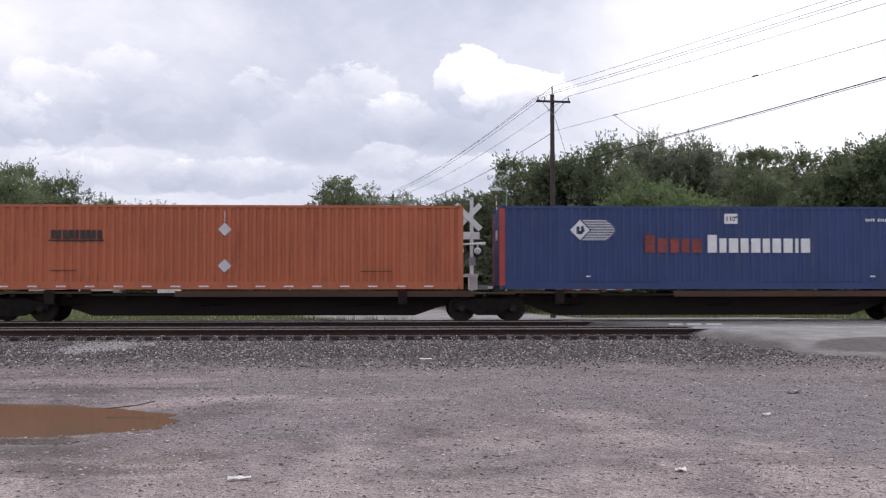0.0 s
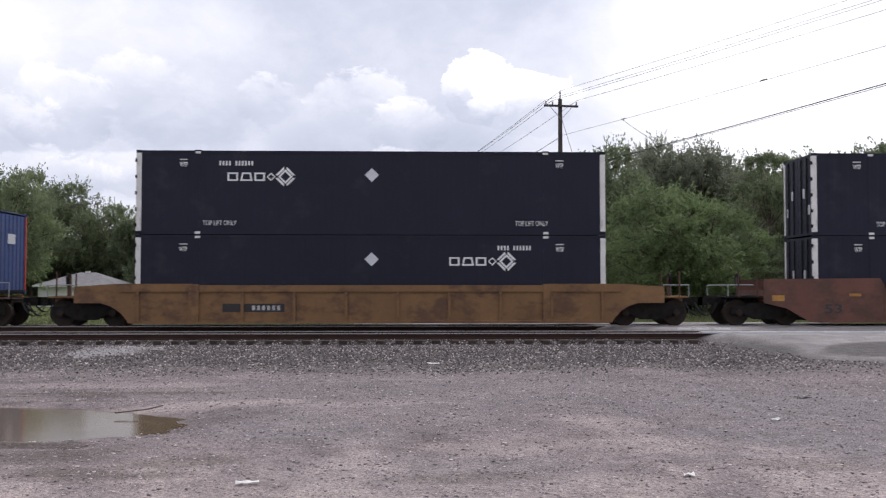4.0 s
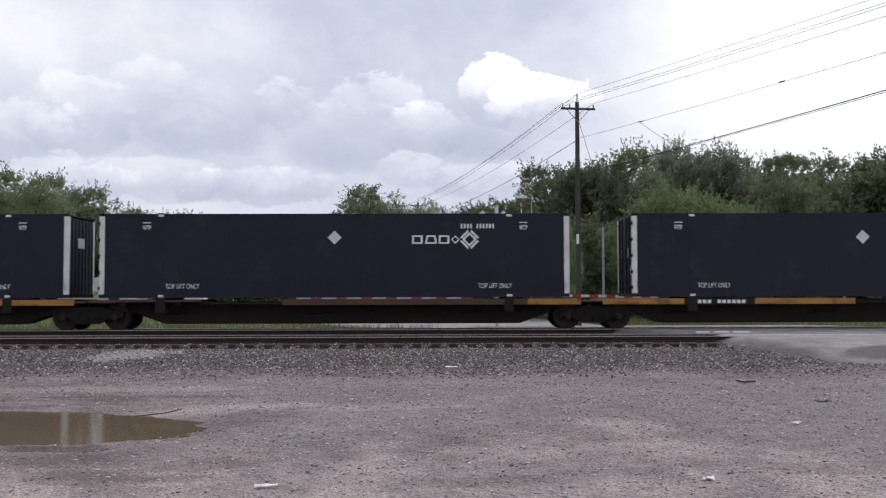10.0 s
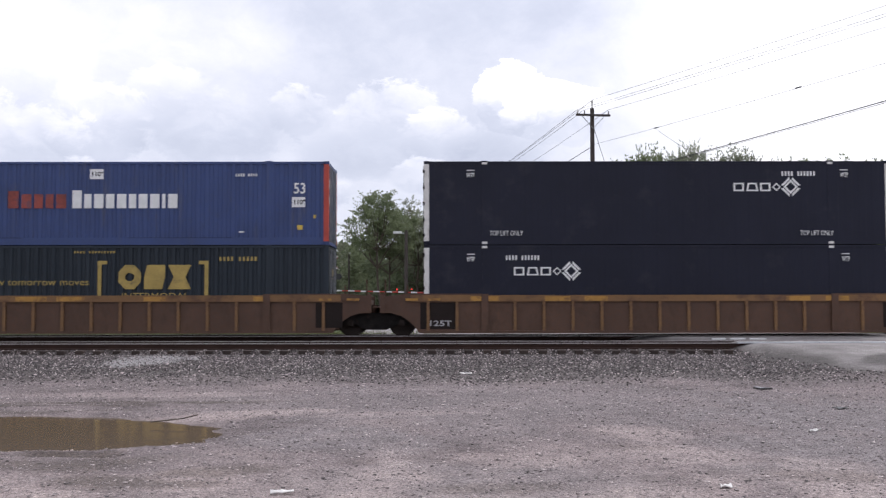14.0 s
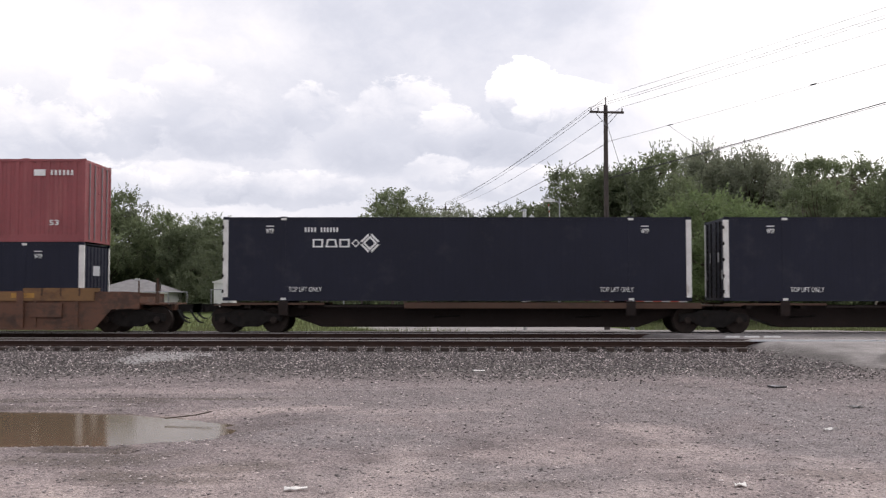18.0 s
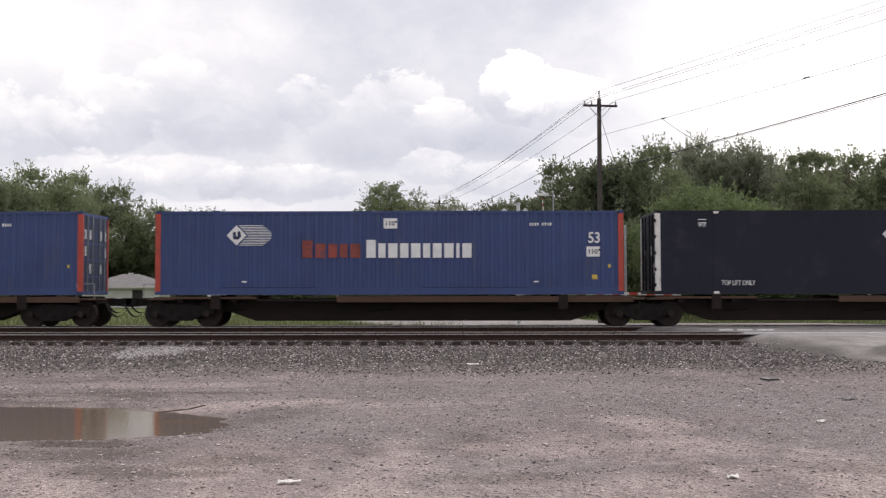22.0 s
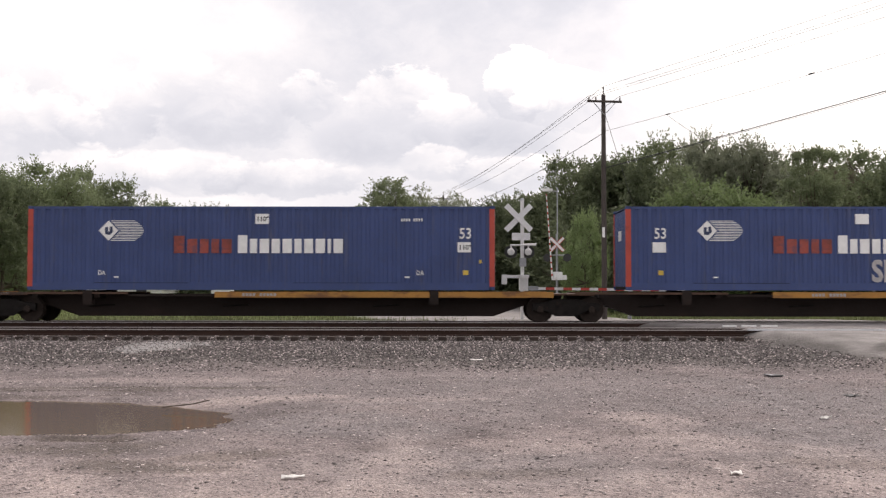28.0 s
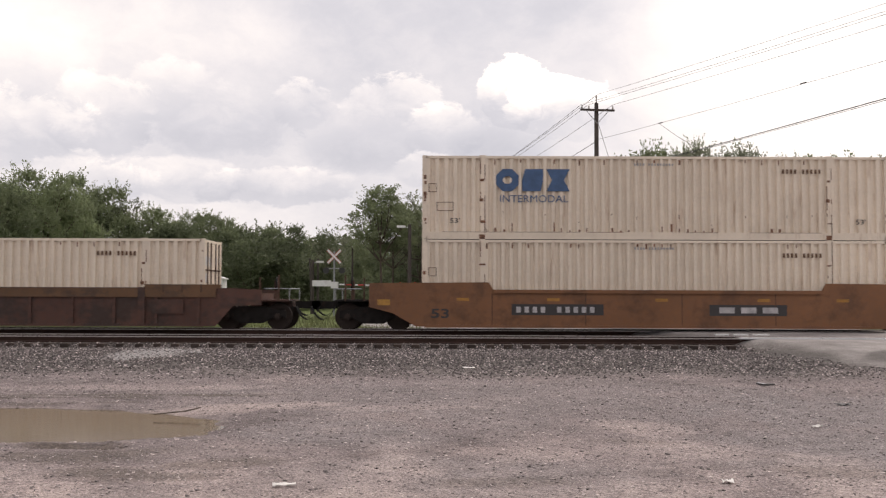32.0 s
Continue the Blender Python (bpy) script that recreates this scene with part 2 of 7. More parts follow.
RUST = (0.10, 0.045, 0.022)
STREAK = (3.2, 1.0, 0.35)
M = dict(
    blue=material("blue_paint", (0.034, 0.060, 0.172), 0.55, vary=0.14, scale=0.7, dirt=(0.085, 0.09, 0.13), dirt_amount=0.55, dirt_scale=STREAK),
    # dark blue of the emblem core; on doors it paints in the end's shade
    blue_dark=material("dark_blue_core_and_door_shade", (0.020, 0.032, 0.080), 0.6, vary=0.2, scale=2),
    red_post=material("red_paint", (0.44, 0.058, 0.035), 0.5, dirt=(0.15, 0.03, 0.02), dirt_amount=0.5, dirt_scale=(2, 2, 2)),
    navy=material("navy_paint", (0.0145, 0.0158, 0.0290), 0.5, vary=0.12, scale=0.6, dirt=(0.040, 0.040, 0.050), dirt_amount=0.5, dirt_scale=(0.5, 1, 0.5), spec=0.22),
    white_post=material("white_paint_posts", (0.72, 0.70, 0.66), 0.5, dirt=(0.3, 0.24, 0.18), dirt_amount=0.6, dirt_scale=(3, 3, 1.4)),
    cream=material("cream_white_paint", (0.745, 0.640, 0.520), 0.55, vary=0.07, per_object=0.06, scale=0.8, dirt=(0.42, 0.28, 0.19), dirt_amount=0.55, dirt_scale=(5.5, 1.0, 0.6), dirt_at=0.58),
    green_navy=material("dark_teal_paint", (0.026, 0.034, 0.043), 0.5, vary=0.16, scale=0.6, dirt=(0.036, 0.042, 0.047), dirt_amount=0.5, dirt_scale=STREAK, spec=0.22),
    orange=material("orange_paint", (0.50, 0.138, 0.060), 0.5, vary=0.1, scale=0.6, dirt=(0.30, 0.075, 0.04), dirt_amount=0.6, dirt_scale=STREAK, dirt_at=0.56),
    maroon=material("faded_red_paint", (0.275, 0.068, 0.072), 0.55, vary=0.14, scale=0.6, dirt=(0.36, 0.13, 0.12), dirt_amount=0.5, dirt_scale=STREAK),
    silver=material("grey_aluminium", (0.41, 0.40, 0.425), 0.45, 0.1, vary=0.06, scale=0.5, dirt=(0.33, 0.33, 0.34), dirt_amount=0.5, dirt_scale=STREAK),
    trailer_white=material("white_trailer_skin", (0.70, 0.672, 0.650), 0.45, vary=0.07, scale=0.5, dirt=(0.48, 0.46, 0.43), dirt_amount=0.5, dirt_scale=STREAK),
    rail_grey=material("bare_aluminium_rail", (0.55, 0.55, 0.56), 0.4, 0.5, dirt=(0.3, 0.3, 0.3), dirt_amount=0.4, dirt_scale=(2, 2, 2)),
    logo_white=material("white_lettering", (0.80, 0.80, 0.78), 0.5, vary=0.1, scale=3),
    logo_red=material("faded_red_lettering", (0.27, 0.052, 0.036), 0.55, vary=0.4, scale=2, dirt=(0.06, 0.05, 0.09), dirt_amount=0.6, dirt_scale=(3, 3, 3), dirt_at=0.5),
    logo_blue=material("blue_lettering", (0.042, 0.095, 0.20), 0.5, vary=0.2, scale=3),
    logo_violet=material("deep_blue_lettering", (0.05, 0.055, 0.26), 0.5, vary=0.1, scale=3),
    logo_yellow=material("yellow_lettering", (0.62, 0.44, 0.07), 0.5, vary=0.12, scale=3),
    logo_ochre=material("faded_yellow_lettering", (0.40, 0.285, 0.075), 0.55, vary=0.2, scale=2.5, dirt=(0.12, 0.10, 0.05), dirt_amount=0.7, dirt_scale=(4, 4, 4), dirt_at=0.56),
    logo_gold=material("pale_gold_lettering", (0.56, 0.375, 0.16), 0.55, vary=0.15, scale=2, dirt=(0.36, 0.17, 0.10), dirt_amount=0.8, dirt_scale=(3.2, 1, 0.3), dirt_at=0.5),
    patch_yellow=material("bright_worn_yellow_paint", (0.42, 0.215, 0.04), 0.6, vary=0.2, scale=2, dirt=(0.17, 0.08, 0.03), dirt_amount=0.8, dirt_scale=(3, 1, 4), dirt_at=0.5),
    logo_dark=material("black_lettering", (0.035, 0.03, 0.03), 0.5),
    logo_brown=material("brown_shield_paint", (0.11, 0.05, 0.02), 0.5),
    logo_maroon=material("dark_maroon_patch_paint", (0.13, 0.022, 0.024), 0.55, vary=0.2, scale=3),
    logo_grey=material("grey_lettering", (0.32, 0.32, 0.33), 0.5),
    placard=material("grey_placard", (0.62, 0.63, 0.65), 0.4, 0.3),
    well_orange=material("rusty_ochre_paint", (0.195, 0.084, 0.036), 0.65, vary=0.14, scale=0.5, dirt=(0.10, 0.045, 0.022), dirt_amount=0.75, dirt_scale=(0.9, 1, 0.9), dirt_at=0.52, bump=0.1),
    well_sooty=material("sooty_red_brown_paint", (0.142, 0.057, 0.038), 0.7, vary=0.2, scale=0.5, dirt=(0.07, 0.036, 0.024), dirt_amount=0.8, dirt_scale=(0.7, 1, 1.1), dirt_at=0.48, bump=0.1),
    # ribbed walls are browner than their ribs, which have caught light painted in
    well_brown=material("grimy_brown_paint_behind_lit_ribs", (0.098, 0.050, 0.030), 0.7, vary=0.2, scale=0.6, dirt=(0.075, 0.038, 0.022), dirt_amount=0.8, dirt_scale=(1.2, 1, 0.8), dirt_at=0.5, bump=0.1),
    well_yellow=material("weathered_ochre_paint_and_lit_ribs", (0.205, 0.106, 0.040), 0.65, vary=0.18, scale=0.7, dirt=(0.10, 0.048, 0.026), dirt_amount=0.85, dirt_scale=(0.9, 1, 1.4), dirt_at=0.5, bump=0.1),
    well_red=material("red_oxide_paint", (0.135, 0.060, 0.034), 0.65, vary=0.2, scale=0.7, dirt=(0.055, 0.030, 0.020), dirt_amount=0.85, dirt_scale=(1.1, 1, 1.6), dirt_at=0.49, bump=0.1),
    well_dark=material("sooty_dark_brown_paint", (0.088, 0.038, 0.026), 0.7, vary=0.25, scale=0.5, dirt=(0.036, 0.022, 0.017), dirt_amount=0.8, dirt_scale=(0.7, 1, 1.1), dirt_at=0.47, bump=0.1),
    well_grime=material("blackened_brown_paint", (0.066, 0.033, 0.023), 0.75, vary=0.25, scale=0.6, dirt=(0.030, 0.019, 0.015), dirt_amount=0.8, dirt_scale=(0.8, 1, 1.3), dirt_at=0.47, bump=0.1),
    chord_dark=material("grimy_ochre_chord_and_lit_ribs", (0.125, 0.062, 0.028), 0.65, vary=0.2, scale=0.6, dirt=(0.06, 0.033, 0.022), dirt_amount=0.8, dirt_scale=(0.9, 1, 1.5), dirt_at=0.5, bump=0.1),
    spine=material("grimy_dark_brown_steel", (0.020, 0.0135, 0.0115), 0.8, spec=0.25, vary=0.2, scale=0.8, dirt=(0.035, 0.020, 0.014), dirt_amount=0.6, dirt_scale=(0.7, 1, 1.5), bump=0.1),
    rust_brown=material("dark_rust_scab", (0.190, 0.090, 0.052), 0.85, vary=0.4, scale=6, dirt=(0.075, 0.038, 0.025), dirt_amount=0.7, dirt_scale=(9, 1, 9), dirt_at=0.5),
    spine_rust=material("rust_brown_steel", (0.075, 0.036, 0.020), 0.7, vary=0.2, scale=1, dirt=(0.03, 0.02, 0.016), dirt_amount=0.7, dirt_scale=(0.8, 1, 2)),
    spine_yellow=material("yellow_sill_paint", (0.37, 0.175, 0.033), 0.65, vary=0.2, scale=1, dirt=(0.14, 0.06, 0.025), dirt_amount=0.85, dirt_scale=(0.9, 1, 2.5), dirt_at=0.47),
    steel_dark=material("black_grimy_cast_steel", (0.016, 0.014, 0.013), 0.8, 0.0, spec=0.1, vary=0.4, scale=4, dirt=(0.045, 0.026, 0.02), dirt_amount=0.6, dirt_scale=(5, 5, 5), bump=0.1),
    wheel_steel=material("worn_wheel_steel", (0.030, 0.021, 0.017), 0.72, 0.1, spec=0.25, vary=0.3, scale=5),
    rubber=material("black_tyre_rubber", (0.02, 0.02, 0.02), 0.85, vary=0.2, scale=5),
    rim=material("white_wheel_rim", (0.60, 0.60, 0.58), 0.4, 0.2, dirt=(0.15, 0.13, 0.11), dirt_amount=0.5, dirt_scale=(6, 6, 6)),
    rail_side=material("rusty_rail_web", (0.038, 0.021, 0.016), 0.85, spec=0.2, vary=0.25, scale=2, bump=0.1),
    rail_head=material("polished_rail_head", (0.40, 0.36, 0.35), 0.32, 0.75, vary=0.1, scale=3),
    tie=material("creosoted_tie_wood", (0.046, 0.031, 0.025), 0.85, vary=0.3, scale=3, bump=0.3, per_object=0.25),
    wood_pole=material("weathered_pole_wood", (0.062, 0.050, 0.044), 0.85, vary=0.25, scale=2, bump=0.3),
    signal_white=material("white_signal_paint", (0.68, 0.68, 0.67), 0.5, 0.1, dirt=(0.35, 0.34, 0.32), dirt_amount=0.5, dirt_scale=(3, 3, 1)),
    signal_red=material("red_stripe_paint", (0.42, 0.05, 0.035), 0.5),
    galvanised=material("galvanised_steel", (0.32, 0.33, 0.34), 0.45, 0.6, vary=0.15, scale=4),
    signal_black=material("black_signal_paint", (0.02, 0.02, 0.02), 0.5),
    wire=material("black_cable", (0.03, 0.03, 0.03), 0.6),
    insulator=material("grey_porcelain", (0.35, 0.33, 0.3), 0.3),
    bark=material("grey_brown_bark", (0.085, 0.065, 0.05), 0.9, vary=0.3, scale=2, bump=0.3),
    pale_bark=material("pale_dead_bark", (0.23, 0.205, 0.175), 0.9, vary=0.3, scale=2, bump=0.3),
    house_wall=material("white_siding", (0.72, 0.71, 0.68), 0.6, vary=0.05),
    roof=material("grey_shingles", (0.20, 0.19, 0.19), 0.85, vary=0.2, scale=2),
    litter=material("white_litter", (0.75, 0.72, 0.68), 0.6),
    dark_panel=material("dark_grime_panel", (0.03, 0.026, 0.024), 0.7, vary=0.2, scale=2),
    red_light=glowing("lit_red_lens", (1.0, 0.05, 0.04), 0.8),
    graffiti_pale=material("pale_spray_paint", (0.42, 0.40, 0.40), 0.6, vary=0.3, scale=3),
    graffiti_grey=material("grey_spray_paint", (0.20, 0.19, 0.195), 0.6, vary=0.4, scale=1.8),
    graffiti_teal=material("teal_spray_paint", (0.05, 0.32, 0.26), 0.6, vary=0.2, scale=3),
    graffiti_blue=material("blue_spray_paint", (0.06, 0.15, 0.45), 0.6, vary=0.2, scale=3),
    graffiti_red=material("dull_red_spray_paint", (0.22, 0.035, 0.04), 0.6, vary=0.3, scale=3),
)
# leaf greens are paled for haze; deep is darkened for shade inside the wood
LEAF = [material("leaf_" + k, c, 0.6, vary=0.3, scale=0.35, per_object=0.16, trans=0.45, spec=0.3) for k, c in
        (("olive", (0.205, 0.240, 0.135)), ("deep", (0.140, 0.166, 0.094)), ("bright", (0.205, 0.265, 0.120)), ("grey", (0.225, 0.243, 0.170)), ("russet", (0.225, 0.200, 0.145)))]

# ---- mesh helpers ----


def box(bm, x0, y0, z0, x1, y1, z1):
    v = [bm.verts.new((x, y, z)) for x in (x0, x1) for y in (y0, y1) for z in (z0, z1)]
    for f in ((0, 1, 3, 2), (4, 6, 7, 5), (0, 4, 5, 1), (2, 3, 7, 6), (0, 2, 6, 4), (1, 5, 7, 3)):
        bm.faces.new([v[i] for i in f])


def cyl(bm, a, b, r0, r1=None, seg=12, caps=True):
    """A round bar from a to b."""
    a, b = Vector(a), Vector(b)
    r1 = r0 if r1 is None else r1
    q = (b - a).to_track_quat("Z", "Y").to_matrix()
    ring = [[], []]
    for i in range(seg):
        w = 2 * math.pi * i / seg
        o = q @ Vector((math.cos(w), math.sin(w), 0))
        ring[0].append(bm.verts.new(a + o * r0))
        ring[1].append(bm.verts.new(b + o * r1))
    for i in range(seg):
        j = (i + 1) % seg
        bm.faces.new((ring[0][i], ring[0][j], ring[1][j], ring[1][i]))
    if caps:
        bm.faces.new(ring[0][::-1])
        bm.faces.new(ring[1])


def plate(bm, outline, y0, y1):
    """A flat plate: an outline in x and z, from y0 back to y1."""
    f = [bm.verts.new((x, y0, z)) for x, z in outline]
    k = [bm.verts.new((x, y1, z)) for x, z in outline]
    bm.faces.new(f)
    bm.faces.new(k[::-1])
    for i in range(len(f)):
        j = (i + 1) % len(f)
        bm.faces.new((f[j], f[i], k[i], k[j]))


def ring_plate(bm, outer, inner, y0, y1):
    """A flat ring between two outlines of equal count."""
    n_ = len(outer)
    rows = [[bm.verts.new((x, y, z)) for x, z in o] for o, y in ((outer, y0), (inner, y0), (inner, y1), (outer, y1))]
    for k in range(4):
        for i in range(n_):
            j = (i + 1) % n_
            bm.faces.new((rows[k][i], rows[k][j], rows[(k + 1) % 4][j], rows[(k + 1) % 4][i]))


def disc(bm, x, z, r, y0, y1, seg=20):
    plate(bm, [(x + r * math.cos(2 * math.pi * i / seg), z + r * math.sin(2 * math.pi * i / seg)) for i in range(seg)], y0, y1)


def mesh_of(name, bm, mat):
    bmesh.ops.recalc_face_normals(bm, faces=bm.faces)
    me = bpy.data.meshes.new(name)
    bm.to_mesh(me)
    bm.free()
    if mat:
        me.materials.append(mat)
    return me


def part(name, bm, mat, parent=None, label="", at=None):
    """Links a bmesh (or a ready mesh) as ONE object under a thing or a part."""
    me = bm if isinstance(bm, bpy.types.Mesh) else mesh_of(name, bm, mat)
    ob = new(name, me)
    ob.parent = parent
    if at is not None:
        ob.matrix_basis = at
    return tagged(ob, label)


def boxes(*items):
    bm = bmesh.new()
    for it in items:
        box(bm, *it)
    return bm


def bars(*items):
    bm = bmesh.new()
    for it in items:
        cyl(bm, *it)
    return bm


TEXTS = {}


def text_mesh(words, size, mat, bold=0.0, width=None):
    key = (words, size, mat.name, bold, width)
    if key not in TEXTS:
        cu = bpy.data.curves.new("text", "FONT")
        cu.body, cu.size, cu.offset, cu.extrude, cu.resolution_u = words, size, bold, 0.002, 3
        ob = bpy.data.objects.new("text", cu)
        me = bpy.data.meshes.new_from_object(ob)
        if width:
            xs = [v.co.x for v in me.vertices]
            k = width / max(max(xs) - min(xs), 0.01)
            for v in me.vertices:
                v.co.x *= k
        me.materials.clear()
        me.materials.append(mat)
        bpy.data.objects.remove(ob)
        TEXTS[key] = me
    return TEXTS[key]


def lettering(parent, name, words, x, z, size, mat, y, width=None, bold=0.0, label=""):
    return part(name, text_mesh(words, size, mat, bold, width), mat, parent, label, pose(x, y, z, 90))

# ---- ground, ballast, road ----
TRACK_NEAR, TRACK_TRAIN = 29.85, 35.57
LOT = -0.40
POLE_A, POLE_B, POLE_C = (6.9, 45.0), (-0.8, 97.0), (16.3, 25.0)
ROAD_LEFT = [(9.9, 22.3), (8.8, 25.2), (8.6, 28.4), (8.1, 32.5), (5.0, 36.5), (0.5, 41.0), (-3.0, 47.0), (-6.5, 60.0), (-8.5, 90.0), (-12.0, 160.0)]
ROAD_RIGHT = [(60.0, 21.0), (40.0, 25.0), (27.0, 29.0), (22.0, 33.0), (17.0, 37.5), (13.5, 42.0), (10.5, 50.0), (8.0, 62.0), (5.5, 90.0), (1.0, 160.0)]


def along(line, y):
    for (xa, ya), (xb, yb) in zip(line, line[1:]):
        if ya <= y <= yb:
            return xa + (xb - xa) * (y - ya) / (yb - ya)
    return line[0][0] if y < line[0][1] else line[-1][0]


def ease(a, b, v):
    k = min(max((v - a) / (b - a), 0.0), 1.0)
    return k * k * (3 - 2 * k)


def on_road(x, y):
    """How far inside the road, 0 to 1."""
    if y < 21.0 or y > 160:
        return 0.0
    wob = 0.45 * noise.noise(Vector((x * 0.7, y * 0.7, 3.0))) + 0.3 * noise.noise(Vector((x * 2.1, y * 1.6, 3.5)))
    a, b = along(ROAD_LEFT, max(y, 22.3)), along(ROAD_RIGHT, max(y, 21.0))
    edge = min(x - a, b - x) + wob
    front = (y - 22.0 - 0.25 * (x - 9.9) * -0.1) + wob
    return ease(-0.35, 1.0, min(edge, front))


def ground_z(x, y):
    lot = LOT + 0.02 * noise.noise(Vector((x * 0.12, y * 0.12, 0.0)))
    n1 = noise.noise(Vector((x * 0.45, y * 0.45, 1.0))) * 0.022
    n2 = noise.noise(Vector((x * 1.7, y * 1.7, 2.0))) * 0.012
    z = lot + n1 + n2
    # ballast bed of both tracks, with a rounded shoulder
    bed = ease(20.5, 27.9, y) * (1 - ease(37.3, 39.6, y))
    z = z * (1 - bed) + bed * (-0.235 + 0.3 * (n1 + n2))
    if y > 37.3:
        z += (1 - bed) * (-0.15 * ease(38, 44, y) + 0.12 * ease(60, 120, y))
    # open tie ends: the bed lies lower in front of them
    z -= 0.092 * bed * (1 - ease(28.35, 28.95, y))
    # the puddle's hollow
    u, v = (x + 6.2) / 3.4, (y - 13.02 + 0.13 * (x + 4.2)) / 1.68
    hollow = 1 - (u * u + v * v) + 0.16 * noise.noise(Vector((x * 0.9, y * 0.9, 7.0))) + 0.14 * noise.noise(Vector((x * 2.6, y * 2.6, 8.0))) + 0.10 * noise.noise(Vector((x * 6.5, y * 6.5, 9.0)))
    if hollow > -1.2:
        k = 0.75 * ease(-1.2, -0.1, hollow)
        z = z * (1 - k) + LOT * k - 0.11 * ease(-0.6, 0.5, hollow)
    u, v = (x + 4.05) / 0.6, (y - 11.0) / 0.24
    z -= 0.06 * ease(-0.4, 0.5, 1 - (u * u + v * v) + 0.5 * noise.noise(Vector((x * 1.3, y * 1.3, 9.0))))
    # a low heap of pale stone against the ties
    z += 0.09 * math.exp(-((x + 7.75) / 1.0) ** 2 - ((y - 26.9) / 1.1) ** 2)
    # wheel ruts behind the puddle
    for ry, amp in ((16.2, 0.03), (17.4, 0.025)):
        z -= amp * math.exp(-((y - ry - 0.12 * x + 0.2 * n1) / 0.16) ** 2) * ease(-2.0, -4.5, -abs(x)) * (1 - ease(-4.0, 1.0, x))
    k = on_road(x, y)
    if k > 0:
        flat = -0.012 if 27.5 < y < 38.0 else -0.012 - 0.25 * ease(27.5, 22.5, y) - 0.45 * ease(38.0, 46.0, y)
        z = z * (1 - k) + k * flat
    return z


def ground_material():
    m = bpy.data.materials.new("lot_ballast_and_grass")
    m.use_nodes = True
    nt = m.node_tree
    n, l = nt.nodes, nt.links
    b = n["Principled BSDF"]
    b.inputs["Specular IOR Level"].default_value = 0.25
    tc = n.new("ShaderNodeTexCoord")
    at = n.new("ShaderNodeAttribute")
    at.attribute_name = "kinds"
    sep = n.new("ShaderNodeSeparateColor")
    l.new(at.outputs["Color"], sep.inputs[0])

    def tex(scale, detail=5, rough=0.6, kind="noise"):
        t = n.new("ShaderNodeTexNoise" if kind == "noise" else "ShaderNodeTexVoronoi")
        t.inputs["Scale"].default_value = scale
        if kind == "noise":
            t.inputs["Detail"].default_value, t.inputs["Roughness"].default_value = detail, rough
        l.new(tc.outputs["Object"], t.inputs["Vector"])
        return t

    def ramp(fac, *stops):
        r = n.new("ShaderNodeValToRGB")
        e = r.color_ramp.elements
        while len(e) < len(stops):
            e.new(0.5)
        for el, (p, c) in zip(e, stops):
            el.position, el.color = p, (*c, 1)
        l.new(fac, r.inputs[0])
        return r.outputs[0]

    def mix(fac, a, c, mode="MIX"):
        x = n.new("ShaderNodeMix")
        x.data_type, x.blend_type = "RGBA", mode
        if isinstance(fac, float):
            x.inputs[0].default_value = fac
        else:
            l.new(fac, x.inputs[0])
        l.new(a, x.inputs[6])
        l.new(c, x.inputs[7])
        return x.outputs[2]

    # lot: packed limestone grit with brown and pale dusty patches
    lot = ramp(tex(0.5, 7, 0.65).outputs[0], (0.34, (0.150, 0.123, 0.121)), (0.46, (0.210, 0.176, 0.173)), (0.56, (0.250, 0.208, 0.203)), (0.68, (0.305, 0.252, 0.240)))
    at3 = n.new("ShaderNodeAttribute")
    at3.attribute_name = "kinds_three"
    sep3 = n.new("ShaderNodeSeparateColor")
    l.new(at3.outputs["Color"], sep3.inputs[0])
    dust_and_pale = ramp(tex(1.6, 6, 0.7).outputs[0], (0.3, (0.345, 0.282, 0.268)), (0.7, (0.50, 0.415, 0.385)))
    mud = ramp(tex(4.0, 6, 0.7).outputs[0], (0.3, (0.085, 0.068, 0.058)), (0.7, (0.15, 0.123, 0.108)))
    blue_grit = ramp(tex(2.5, 5, 0.7).outputs[0], (0.3, (0.172, 0.152, 0.152)), (0.7, (0.275, 0.245, 0.243)))
    lot = mix(sep3.outputs[2], lot, blue_grit)
    lot = mix(sep3.outputs[0], lot, dust_and_pale)
    lot = mix(sep3.outputs[1], lot, mud)
    grit = ramp(tex(38, 3, 0.7).outputs[0], (0.32, (0.55, 0.53, 0.52)), (0.5, (1.0, 1.0, 1.0)), (0.70, (1.6, 1.58, 1.55)))
    lot = mix(1.0, lot, grit, "MULTIPLY")
    clods = ramp(tex(6.5, 6, 0.75).outputs[0], (0.32, (0.70, 0.69, 0.69)), (0.5, (1.0, 1.0, 1.0)), (0.7, (1.22, 1.2, 1.18)))
    lot = mix(1.0, lot, clods, "MULTIPLY")
    chips = tex(16, kind="voronoi")
    bal = ramp(chips.outputs["Color"], (0.1, (0.026, 0.022, 0.020)), (0.5, (0.085, 0.074, 0.067)), (0.9, (0.24, 0.22, 0.205)))
    shade = ramp(tex(0.5, 4).outputs[0], (0.3, (0.75, 0.73, 0.72)), (0.7, (1.1, 1.1, 1.1)))
    bal = mix(1.0, bal, shade, "MULTIPLY")
    grass = ramp(tex(1.2, 6, 0.7).outputs[0], (0.3, (0.07, 0.10, 0.028)), (0.55, (0.12, 0.155, 0.045)), (0.75, (0.20, 0.19, 0.08)))
    asphalt = ramp(tex(0.9, 8, 0.75).outputs[0], (0.32, (0.200, 0.180, 0.174)), (0.5, (0.30, 0.276, 0.265)), (0.68, (0.40, 0.37, 0.352)))
